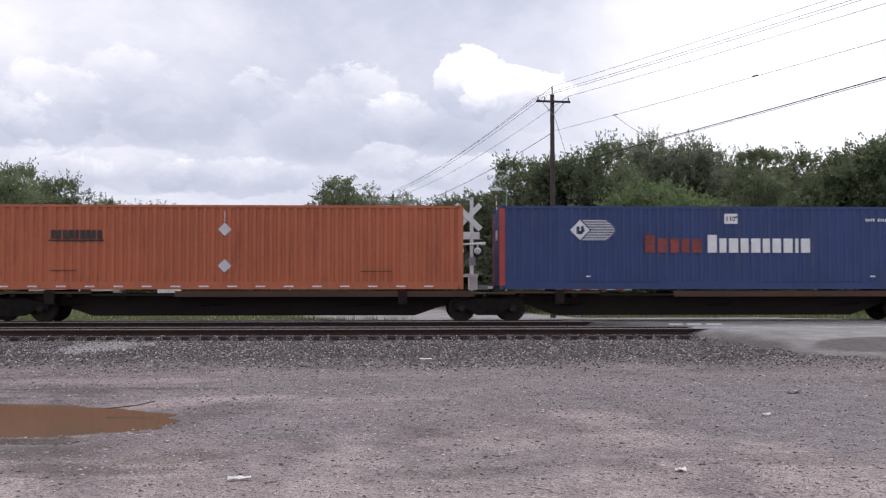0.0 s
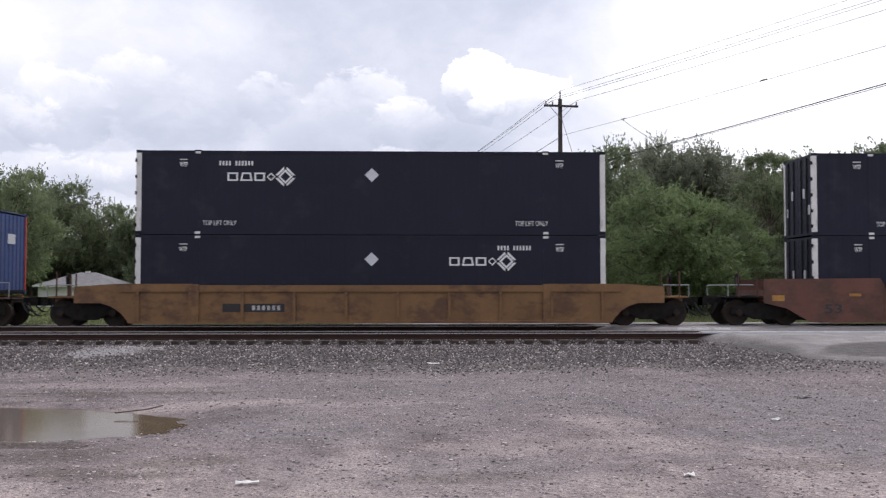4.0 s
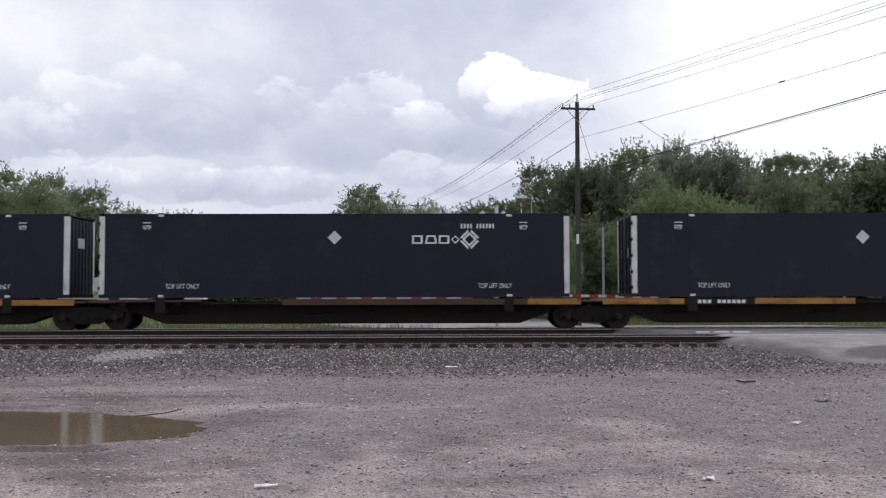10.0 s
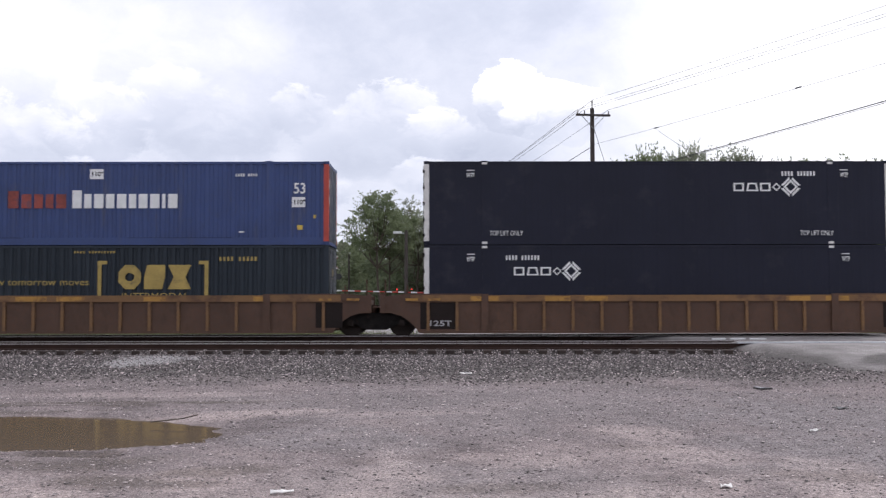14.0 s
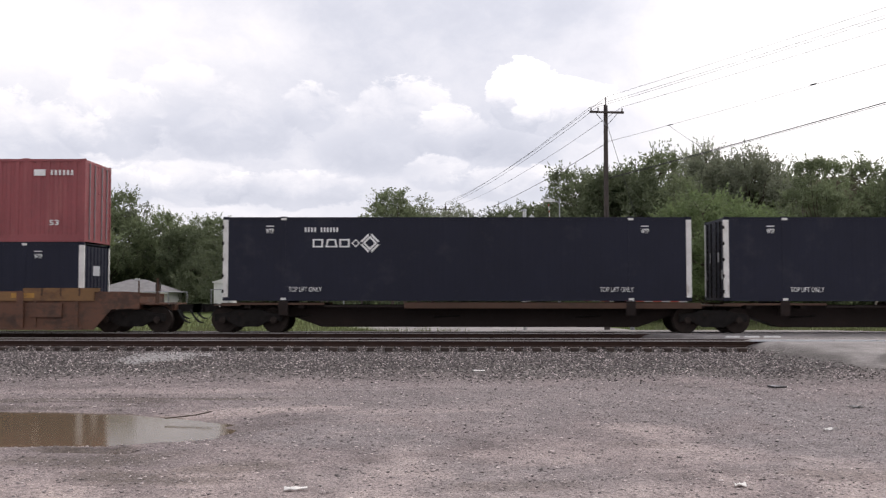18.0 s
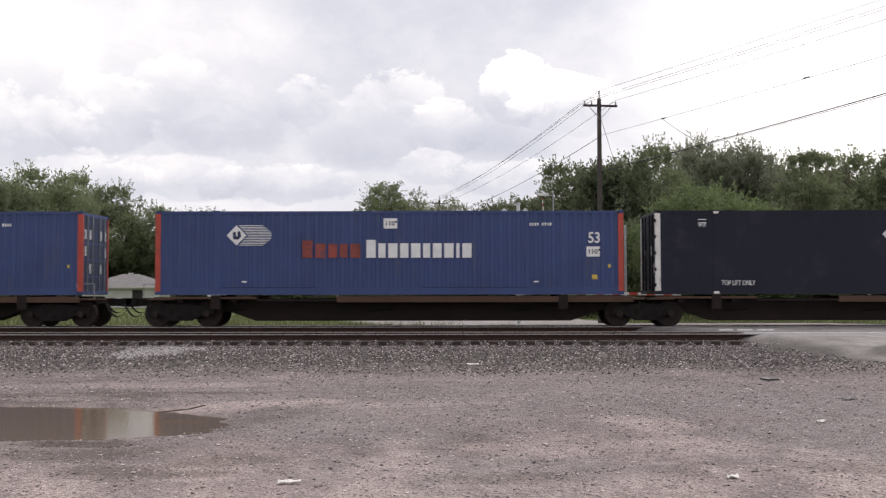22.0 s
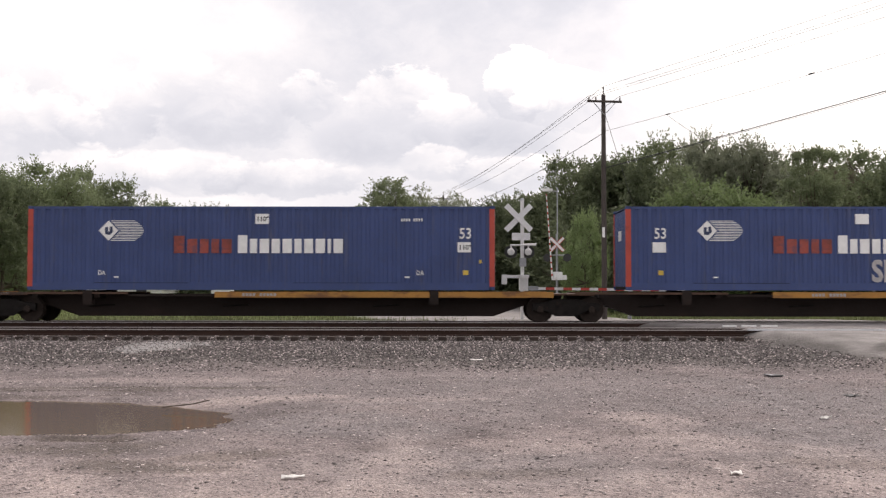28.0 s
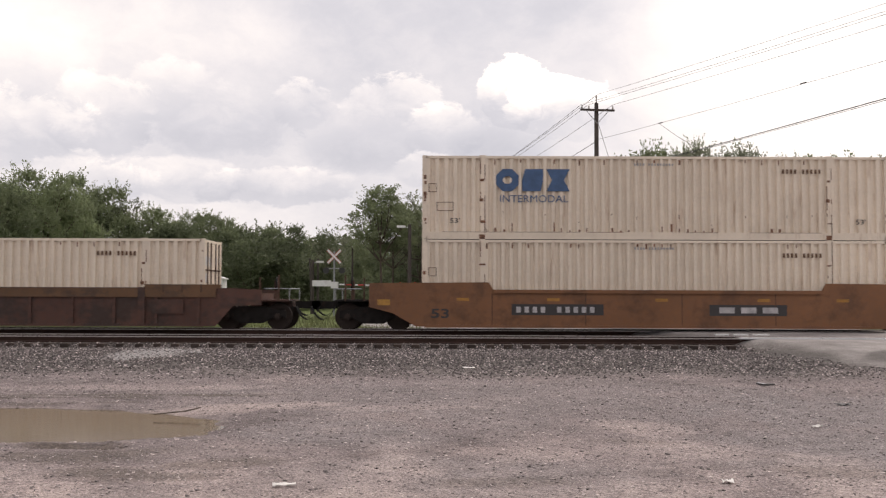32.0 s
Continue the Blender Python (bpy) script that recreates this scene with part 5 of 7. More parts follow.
    if look_ == 2 or shift:
        nx = mid - 2.1 if shift else x0 + 8.4
        k = 0.16 if shift else 0.12
        tagged(part("code_number", boxes(*[(nx + i * k, -1.2965, 0.91, nx + i * k + k * 0.72, -1.199 if shift else -1.292, 1.01) for i in range(10) if i != 4]), M["logo_grey"] if look_ == 2 else M["logo_white"], c, "white code bars"), kind="stuff")
    for k in range(7):
        xx = x0 + 2.6 + k * 1.7 + rng.uniform(-0.3, 0.3)
        part("brake_rod", bars(((xx, -0.6, 0.55), (xx + 0.9, -0.6, 0.60), 0.03, None, 6)), M["steel_dark"], c) if k % 3 == 0 else None
    if left_end:
        hoses(c, x0 - 0.1, -1)
        part("handrail", bars(((x0 - 0.05, -1.25, 1.0), (x0 - 0.05, -1.25, 1.5), 0.018, None, 6), ((x0 - 0.05, -1.25, 1.5), (x0 + 0.55, -1.25, 1.5), 0.018, None, 6), ((x0 + 0.55, -1.25, 1.5), (x0 + 0.55, -1.25, 1.0), 0.018, None, 6)), M["galvanised"], c)
    if right_end:
        hoses(c, x1 + 0.1, 1)
        part("handrail", bars(((x1 + 0.05, -1.25, 1.0), (x1 + 0.05, -1.25, 1.5), 0.018, None, 6), ((x1 + 0.05, -1.25, 1.5), (x1 - 0.55, -1.25, 1.5), 0.018, None, 6), ((x1 - 0.55, -1.25, 1.5), (x1 - 0.55, -1.25, 1.0), 0.018, None, 6)), M["galvanised"], c)
    if look_ in (1, 4):
        for i in range(7):
            part("reflector_tape", boxes((mid + 0.5 + i * 0.86, -1.292, 1.064, mid + 0.98 + i * 0.86, -1.27, 1.116)), M["graffiti_pale"], c, "grimy white reflector tape")
            part("reflector_tape", boxes((mid + 0.99 + i * 0.86, -1.292, 1.064, mid + 1.35 + i * 0.86, -1.27, 1.116)), M["graffiti_red"], c, "dull red reflector tape")
    if look_ == 5:
        tagged(part("code_number", boxes(*[(2.1 + i * 0.17, -1.2965, 0.89, 2.22 + i * 0.17, -1.2915, 1.01) for i in range(11) if i != 4]), M["logo_white"], c, "white code bars"), kind="stuff")
    if look_ == 1:
        part("inscription_ground", boxes((mid + 3.1, -1.2965, 0.875, mid + 5.6, -1.292, 1.035)), M["spine"], c, "dark patch behind the inscription")
        lettering(c, "sill_inscription", "ALL PURPOSE SPINE CAR", mid + 3.2, 0.91, 0.13, M["logo_white"], -1.298, 2.3)
        lettering(c, "length_mark", "53", mid + figures, 0.90, 0.17, M["logo_white"], -1.299, 0.3, 0.004)
        part("figure_ground", boxes((mid + figures - 0.08, -1.2965, 0.88, mid + figures + 0.38, -1.292, 1.045)), M["spine"], c, "dark patch behind the figures")
    return c


def well_car(x0, x1, left_end, right_end, style, panels=()):
    """Well car unit: two deep side walls that hang between the trucks, with raised or ribbed ends."""
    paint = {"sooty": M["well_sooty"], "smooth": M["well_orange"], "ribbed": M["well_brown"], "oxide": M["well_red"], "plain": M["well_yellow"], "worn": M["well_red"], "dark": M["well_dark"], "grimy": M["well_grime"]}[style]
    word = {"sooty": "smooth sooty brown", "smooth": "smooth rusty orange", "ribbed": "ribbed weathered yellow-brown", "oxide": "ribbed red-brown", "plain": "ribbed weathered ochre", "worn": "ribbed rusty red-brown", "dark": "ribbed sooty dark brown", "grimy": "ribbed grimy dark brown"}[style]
    c = tagged(new("well_car"), word + " well car holding stacked containers", "railcar", "cars of the train")
    a, b = -0.75, CL + 0.75
    top = 1.40
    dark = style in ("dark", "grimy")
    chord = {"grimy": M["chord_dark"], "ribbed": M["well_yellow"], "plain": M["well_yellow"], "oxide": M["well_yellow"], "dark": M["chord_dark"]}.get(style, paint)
    sooty = style == "sooty"
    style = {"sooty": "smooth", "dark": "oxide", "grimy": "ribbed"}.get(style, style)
    # the walls stop short of the joint with the next unit
    smooth = style == "smooth"
    wa, wb = (a - 1.25 if left_end else max(a - 1.25, x0 + 0.2)), (b + 1.25 if right_end else min(b + 1.25, x1 - 0.2))
    if smooth:
        wa, wb = (-1.8 if left_end else -0.28), (CL + (1.2 if sooty else 1.8) if right_end else CL + 0.02)
    for s in (-1, 1):
        bm = bmesh.new()
        if smooth:
            foot_a = [(-0.2, 0.14), (-1.0, 0.60), (wa, 0.80)] if left_end else [(wa + 0.06, 0.14), (wa, 0.5)]
            foot_b = [(wb, 0.80), (wb - 0.75, 0.60), (wb - 1.35, 0.14)] if right_end else [(wb, 0.5), (wb - 0.06, 0.14)]
            outline = [(wa, 1.62), (2.3, 1.66), (2.45, top), (CL - 2.45, top), (CL - 2.3, 1.66), (wb, 1.62)] + foot_b + foot_a
        elif style == "oxide":
            outline = [(wa, 0.86), (wa, 1.36), (a + 0.2, top + 0.04), (CL - a - 0.2, top + 0.04), (wb, 1.36), (wb, 0.86), (b + 0.28, 0.82), (b - 0.32, 0.12), (a + 0.32, 0.12), (a - 0.28, 0.82)]
        else:
            outline = [(wa, 0.80), (wa, 1.36), (a + 0.2, top + 0.06), (2.0, top + 0.06), (2.02, top), (CL - 2.02, top), (CL - 2.0, top + 0.06), (b - 0.2, top + 0.06), (wb, 1.36), (wb, 0.80), (b + 0.35, 0.80), (b + 0.02, 0.70), (b - 0.28, 0.50), (b - 0.48, 0.28), (b - 0.58, 0.12), (a + 0.58, 0.12), (a + 0.48, 0.28), (a + 0.28, 0.50), (a - 0.02, 0.70), (a - 0.35, 0.80)]
        y0, y1 = (-1.46, -1.42) if s < 0 else (1.42, 1.46)
        plate(bm, outline, y0, y1)
        w = part("side_wall", bm, paint, c)
        ys = sorted((s * 1.46, s * 1.53))
        ca, cb = (wa + 0.1, wb - 0.1) if smooth else (a + 0.3, b - 0.3)
        part("top_chord", boxes(((2.46 if smooth else ca), ys[0], top - {"smooth": 0.11, "oxide": 0.29}.get(style, 0.21), (CL - 2.46 if smooth else cb), ys[1], top + 0.012)), chord, w)
        part("bottom_chord", boxes(((0.1 if smooth else a + 0.7), ys[0], 0.11, (CL - 0.1 if smooth else b - 0.7), ys[1], 0.20)), paint, w)
        if s < 0:
            if style == "smooth":
                part("weld_line", boxes(*[(x, -1.464, 0.2, x + 0.03, -1.46, top - 0.12) for x in (2.4, 5.6, 8.9, 12.1)]), M["spine_rust"], w)
                [part("label_patch", boxes((x, -1.463, 1.02, x + 0.42, -1.46, 1.12)), M["spine_yellow"], w, "yellow reflector patch") for x in (1.2, 4.3, 8.0, 11.5, 14.2)]
            else:
                count = {"ribbed": 17, "oxide": 12, "plain": 10, "worn": 9}[style]
                # on ribbed cars the ribs take the lighter chord paint, as if catching light
                rib = mesh_of("rib", boxes((-0.05, -1.525, 0.20, 0.05, -1.46, top - (0.29 if style == "oxide" else 0.21))), chord if style in ("ribbed", "plain") else paint)
                for i in range(count):
                    x = a + 0.9 + (b - a - 1.8) * i / (count - 1)
                    part("rib", rib, None, w, at=pose(x, 0, 0))
                for x in (2.09, 14.06):
                    part("heavy_rib", boxes((x - 0.12, -1.56, 0.2, x + 0.12, -1.46, top + 0.05)), paint, w)
                if style == "oxide":
                    for xa, xb in ((-0.6, 2.0), (CL - 2.0, CL + 0.6)):
                        part("guide_box", boxes((xa, -1.52, top + 0.012, xb, -1.34, top + 0.15)), chord, w)
                        for q in (0.25, 0.5, 0.75):
                            part("strap", boxes((xa + (xb - xa) * q - 0.03, -1.535, top - 0.12, xa + (xb - xa) * q + 0.03, -1.52, top + 0.155)), M["spine_rust"], w)
                    for xa in (0.55, CL - 1.75):
                        part("pocket_panel", boxes((xa, -1.55, 0.55, xa + 1.1, -1.46, 1.02)), paint, w)
                    part("heavy_rib", boxes((CL / 2 - 0.12, -1.56, 0.45, CL / 2 + 0.12, -1.46, top)), paint, w)
    # bright paint left on the chord, and dark end frames beside the shared truck
    rng = random.Random(int(x1 * 37) + 3)
    if style in ("oxide", "ribbed"):
        for _ in range(6):
            x, w_ = rng.uniform(-0.3, CL - 1.2), rng.uniform(0.35, 1.1)
            part("paint_patch", boxes((x, -1.533, top - 0.19, x + w_, -1.529, top - 0.03)), M["patch_yellow"] if not dark else chord, c, "patch of brighter yellow paint")
    if smooth:
        for end, x, g, way in ((left_end, wa, x0, -1), (right_end, wb, x1, 1)):
            part("reflector_patch", boxes((x - way * 0.5 - 0.22, -1.464, 0.86, x - way * 0.5 + 0.22, -1.4605, 1.06)), M["patch_yellow"], c, "yellow reflector patch")
            if not end:
                bm = bmesh.new()
                e = g - way * 0.42
                plate(bm, [(x + way * 0.02, 0.50), (x + way * 0.02, 1.60), (e, 1.58), (e, 1.0), (x + way * 0.45, 0.86)], -1.40, -1.34)
                fr = part("end_frame", bm, M["well_dark"], c, "sooty dark end frame beside the truck")
                for q in (0.3, 0.75):
                    part("frame_post", boxes((x + (e - x) * q - 0.04, -1.45, 0.95, x + (e - x) * q + 0.04, -1.40, 1.60)), M["spine_rust"], fr)
                part("frame_shelf", boxes((min(x, e), -1.47, 1.30, max(x, e), -1.38, 1.36)), M["spine_rust"], fr)
                part("frame_plate", boxes((x + (e - x) * 0.52 - 0.2, -1.42, 1.38, x + (e - x) * 0.52 + 0.2, -1.40, 1.56)), M["well_sooty"], fr)
                if way < 0:
                    lettering(c, "capacity_mark", "125 T", x - 0.66, 1.10, 0.24, M["graffiti_pale"], -1.404, 0.58, 0.004)
    part("end_bulkhead", boxes((wa + 0.05, -1.41, 0.84, wa + 0.35, 1.41, 1.25)), paint, c)
    part("end_bulkhead", boxes((wb - 0.35, -1.41, 0.84, wb - 0.05, 1.41, 1.25)), paint, c)
    for i in range(5):
        x = a + 1.4 + (b - a - 2.8) * i / 4
        part("floor_beam", boxes((x - 0.25, -1.41, 0.13, x + 0.25, 1.41, 0.23)), M["steel_dark"], c)
    part("end_sill", boxes((x0, -0.4, 0.78, a - 0.7, 0.4, 1.05), (x0, -1.2, 0.98, a - 1.0, 1.2, 1.03)), M["steel_dark"] if style == "smooth" else paint, c)
    part("end_sill", boxes((b + 0.7, -0.4, 0.78, x1, 0.4, 1.05), (b + 1.0, -1.2, 0.98, x1, 1.2, 1.03)), M["steel_dark"] if style == "smooth" else paint, c)
    for end, x, way in ((left_end, x0, -1), (right_end, x1, 1)):
        if end:
            hoses(c, x + way * 0.05, way)
            part("brake_platform_rail", bars(((x, -1.2, 1.03), (x, -1.2, 1.42), 0.02, None, 6), ((x, 1.2, 1.03), (x, 1.2, 1.42), 0.02, None, 6), ((x, -1.2, 1.42), (x, 1.2, 1.42), 0.02, None, 6), ((x, -1.2, 1.42), (x - way * 0.9, -1.2, 1.42), 0.02, None, 6)), M["galvanised"], c)
            for px_, hz in ((x - way * 0.35, 1.9), (x - way * 1.0, 1.8)):
                part("stanchion", bars(((px_, -1.3, 1.0), (px_, -1.3, hz), 0.028, None, 6)), M["spine_rust"], c, "rusty grab post")
            part("brake_wheel_stand", boxes((x - way * 0.55 - 0.06, -0.68, 1.03, x - way * 0.55 + 0.06, -0.56, 1.7)), M["spine_rust"], c)
            part("brake_wheel", bars(((x - way * 0.55, -0.62, 1.6), (x - way * 0.5, -0.62, 1.6), 0.24, None, 18)), M["steel_dark"], c, "dark round hand brake wheel")
        else:
            part("articulation_joint", boxes((x - 0.25, -0.3, 0.8, x + 0.25, 0.3, 1.06)), M["steel_dark"], c, "black cast joint over the shared truck")
            inner = wa if way < 0 else wb
            part("end_post", boxes((inner - 0.07, -1.50, 0.80, inner + 0.07, -1.462, 1.46)), paint, c)
            for px_, hz in ((inner - way * 0.1, 1.95), (inner - way * 0.85, 1.75)):
                part("stanchion", bars(((px_, -1.3, 1.2), (px_, -1.3, hz), 0.028, None, 6)), M["spine_rust"], c, "rusty grab post")
    if style in ("ribbed",):
        part("capacity_panel", boxes((-0.12, -1.468, 0.25, 1.08, -1.46, 1.15)), M["spine"], c, "dark capacity panel")
        part("dark_end_panel", boxes((CL - 0.42, -1.468, 0.3, CL + 0.5, -1.46, 1.15)), M["spine"], c, "dark panel at the wall's end")
        for x in (-0.62, 0.15, CL - 0.3, CL + 0.65):
            part("handhold", boxes((x, -1.55, 1.22, x + 0.42, -1.53, 1.30)), M["patch_yellow"], c, "yellow handhold")
        lettering(c, "capacity_mark", "125T", 0.14, 0.36, 0.26, M["graffiti_pale"], -1.472, 0.75, 0.006)
    for x, w_ in panels if not smooth else ():
        pb = part("number_panel", boxes((x, -1.463, 0.50, x + w_, -1.4605, 0.78)), M["dark_panel"], c, "dark number panel")
        tagged(part("code_number", boxes(*[(x + 1.0 + i * 0.17, -1.466, 0.56, x + 1.1 + i * 0.17, -1.4625, 0.72) for i in range(6)]), M["graffiti_pale"], pb, "pale code bars"), kind="stuff")
    if style == "smooth":
        lettering(c, "length_mark", "53", 0.30, 0.44, 0.44, M["logo_dark"], -1.464, 0.62, 0.01)
        for x, w_ in panels:
            pb = part("number_panel", boxes((x, -1.463, 0.54, x + w_, -1.4605, 0.92)), M["logo_dark"], c, "black number panel")
            n_, wide = (int(w_ / 0.3), 0.15) if w_ > 3.0 else (3, 0.52)
            pitch = 0.28 if w_ > 3.0 else 0.74
            tagged(part("code_number", boxes(*[(x + (0.16 if n_ > 3 else 0.34) + i * pitch, -1.466, 0.63, x + (0.16 if n_ > 3 else 0.34) + i * pitch + wide, -1.4625, 0.83) for i in range(n_) if i != 4]), M["graffiti_pale"], pb, "pale code bars"), kind="stuff")
    return c


# every load: kind of car, loads from the bottom up, and how its car is joined to its neighbours
B0, B1, B2, B3, B4 = (("blue", i) for i in range(5))
NA, NB, NC, ND = (("navy", i) for i in range(4))
CR, CP, TE = ("cream", 0), ("cream", 1), ("teal", 0)
CONSIST = [
    ("spine0", [("orange", 0)], "jm"), ("spine0", [B0], "mj"),
    ("spine0", [NA], "jm"), ("spine0", [NA], "mm"), ("spine4", [B4], "mj"),
    ("plain", [NA, NB], "jj"),
    ("sooty", [NC, NA], "jm"), ("sooty", [CR, CR], "mm"), ("sooty", [B3, B4], "mj"),
    ("spine1", [("silver_trailer", 0)], "jm"), ("spine1", [("white_trailer", 0)], "mm"), ("spine1", [NA], "mm"), ("spine4", [NA], "mm"), ("spine5", [NA], "mj"),
    ("worn", [B4], "jj"),
    ("grimy", [B0, CR], "jm"), ("ribbed", [TE, B0], "mm"), ("ribbed", [ND, NC], "mj"),
    ("oxide", [ND, NC], "jm"), ("oxide", [TE, TE], "mm"), ("oxide", [NB, ("maroon", 0)], "mj"),
    ("spine0", [ND], "jm"), ("spine0", [NC], "mm"), ("spine0", [B2], "mm"), ("spine0", [TE], "mm"), ("spine0", [B1], "mj"),
    ("spine0", [B3], "jm"), ("spine0", [NA], "mm"), ("spine0", [NA], "mm"), ("spine0", [CR], "mm"), ("spine0", [B2], "mj"),
    ("smooth", [NA, TE], "jj"),
    ("spine2", [TE], "jm"), ("spine2", [B2], "mm"), ("spine2", [B1], "mj"),
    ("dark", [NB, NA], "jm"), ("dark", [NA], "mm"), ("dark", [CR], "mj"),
    ("smooth", [CP, CR], "jj"),
]
MAKERS = dict(blue=make_blue, navy=make_navy, cream=make_cream, teal=make_teal)
BUILT = {}


def load(kind, s, z):
    name, variant = kind
    if name == "orange":
        ob = make_orange()
    elif name == "maroon":
        ob = make_maroon()
    elif name == "silver_trailer":
        ob = make_silver_trailer()
    elif name == "white_trailer":
        ob = make_white_trailer()
    elif kind in BUILT:
        ob = copy_thing(BUILT[kind], pose(s, TRACK_TRAIN, z))
    else:
        ob = MAKERS[name](variant)
        BUILT[kind] = ob
    return mover(ob, s, z)


def trailer_gear(c, x, dark_rim=False):
    """A pair of road wheels on each side."""
    for s in (-1, 1):
        bm = bmesh.new()
        cyl(bm, (x, s * 1.27, 0.5), (x, s * 0.68, 0.5), 0.5, None, 24)
        t = part("tyre", bm, M["rubber"], c, "black dual tyres")
        bm = bmesh.new()
        cyl(bm, (x, s * 1.275, 0.5), (x, s * 1.24, 0.5), 0.33, None, 24)
        cyl(bm, (x, s * 1.30, 0.5), (x, s * 1.275, 0.5), 0.13, 0.17, 14)
        part("rim", bm, M["steel_dark"] if dark_rim else M["rim"], t, "black steel wheel rim" if dark_rim else "white steel wheel rim")
        bm = bmesh.new()
        for k in range(8):
            w = math.pi * k / 4
            cyl(bm, (x + 0.235 * math.cos(w), s * 1.278, 0.5 + 0.235 * math.sin(w)), (x + 0.235 * math.cos(w), s * 1.25, 0.5 + 0.235 * math.sin(w)), 0.052, None, 8)
        tagged(part("hand_hole_ring", bm, M["logo_dark"], t, "dark hand holes of the rim"), kind="stuff")
    part("axle", bars(((x, -0.7, 0.5), (x, 0.7, 0.5), 0.07, None, 8)), M["steel_dark"], c)


def trailer_body(label, skin, length, z0, z1):
    c = tagged(new("highway_trailer"), label, "trailer", "trailers on the train")
    part("body", boxes((0.02, -FACE, z0 + 0.16, length - 0.02, FACE, z1 - 0.1)), skin, c)
    for s in (-1, 1):
        y0, y1 = sorted((s * FACE, s * (FACE + 0.02)))
        part("top_rail", boxes((0, y0, z1 - 0.22, length, y1, z1)), M["rail_grey"], c)
        part("bottom_rail", boxes((0, y0, z0, length, y1, z0 + 0.20)), M["rail_grey"], c)
        for x in (0, length - 0.2):
            part("corner_post", boxes((x, y0, z0 + 0.2, x + 0.2, y1 + 0.002 * s, z1 - 0.22)), M["rail_grey"], c)
        n_ = int(length / 0.78)
        yy = sorted((s * (FACE + 0.021), s * (FACE + 0.024)))
        part("reflector_tape", boxes(*[(0.5 + i * 0.78, yy[0], z0 + 0.13, 0.88 + i * 0.78, yy[1], z0 + 0.18) for i in range(n_)]), M["logo_brown"], c, "red-brown reflector dashes")
        part("panel_seam", boxes(*[(1.22 * i, min(s * FACE, s * (FACE + 0.004)), z0 + 0.2, 1.22 * i + 0.02, max(s * FACE, s * (FACE + 0.004)), z1 - 0.22) for i in range(1, int(length / 1.22))]), skin, c)
    part("roof", boxes((0, -FACE, z1 - 0.1, length, FACE, z1 - 0.01)), M["rail_grey"], c)
    part("underframe", boxes((0.1, -0.6, z0 - 0.06, length - 0.1, -0.45, z0 + 0.16), (0.1, 0.45, z0 - 0.06, length - 0.1, 0.6, z0 + 0.16)), M["steel_dark"], c)
    for i in range(int((length - 0.5) / 0.6)):
        part("floor_beam", boxes((0.3 + i * 0.6, -1.2, z0 - 0.02, 0.38 + i * 0.6, 1.2, z0 + 0.16)), M["steel_dark"], c)
    return c


def make_silver_trailer():
    c = trailer_body("plain grey pup trailer with a brown and gold shield emblem", M["silver"], 8.32, 1.06, 3.92)
    bm = bmesh.new()
    sh = lambda k: [(1.48 - 0.52 * k, 3.13 + 0.02 * k), (1.48 - 0.5 * k, 2.55), (1.48 - 0.3 * k, 2.55 - 0.36 * k), (1.48, 2.55 - 0.56 * k), (1.48 + 0.3 * k, 2.55 - 0.36 * k), (1.48 + 0.5 * k, 2.55), (1.48 + 0.52 * k, 3.13 + 0.02 * k), (1.48, 3.13 + 0.08 * k)]
    plate(bm, sh(1.0), Y0, Y1)
    part("shield", bm, M["logo_brown"], c, "brown shield emblem")
    bm = bmesh.new()
    ring_plate(bm, [(x, z) for x, z in sh(1.0)], [(x, z) for x, z in sh(0.965)], Y0 - 0.003, Y1)
    plate(bm, [(1.02, 2.93), (1.94, 3.10), (1.94, 3.14), (1.48, 3.18), (1.02, 3.14)], Y0 - 0.003, Y1)
    box(bm, 1.08, Y0 - 0.003, 2.45, 1.20, Y1, 2.77), box(bm, 1.30, Y0 - 0.003, 2.45, 1.36, Y1, 2.77), box(bm, 1.36, Y0 - 0.003, 2.35, 1.42, Y1, 2.77), box(bm, 1.6, Y0 - 0.003, 2.45, 1.82, Y1, 2.77)
    part("shield_trim", bm, M["logo_ochre"], c, "gold shield trim")
    blocks(c, "light_band", M["logo_white"], [(0.0, 3.42, 8.23, 3.48)], "white painted band")
    blocks(c, "light_band", M["logo_white"], [(0.0, 3.55, 8.23, 3.61)], "white painted band")
    trailer_gear(c, 7.35, True)
    for y in (-0.9, 0.78):
        part("landing_leg", boxes((2.0, y, 0.05, 2.12, y + 0.12, 0.98)), M["steel_dark"], c)
    part("hitch_stand", boxes((0.55, -0.35, 0.0, 0.85, 0.35, 0.98)), M["steel_dark"], c)
    part("under_ride_guard", boxes((8.05, -1.1, 0.3, 8.15, 1.1, 0.42), (8.05, -0.6, 0.4, 8.15, -0.5, 1.0), (8.05, 0.5, 0.4, 8.15, 0.6, 1.0)), M["rail_grey"], c)
    part("rear_door_pair", boxes((8.205, -1.2, 0.95, 8.215, -0.01, 3.5), (8.205, 0.01, 0.95, 8.215, 1.2, 3.5)), M["trailer_white"], c)
    return c


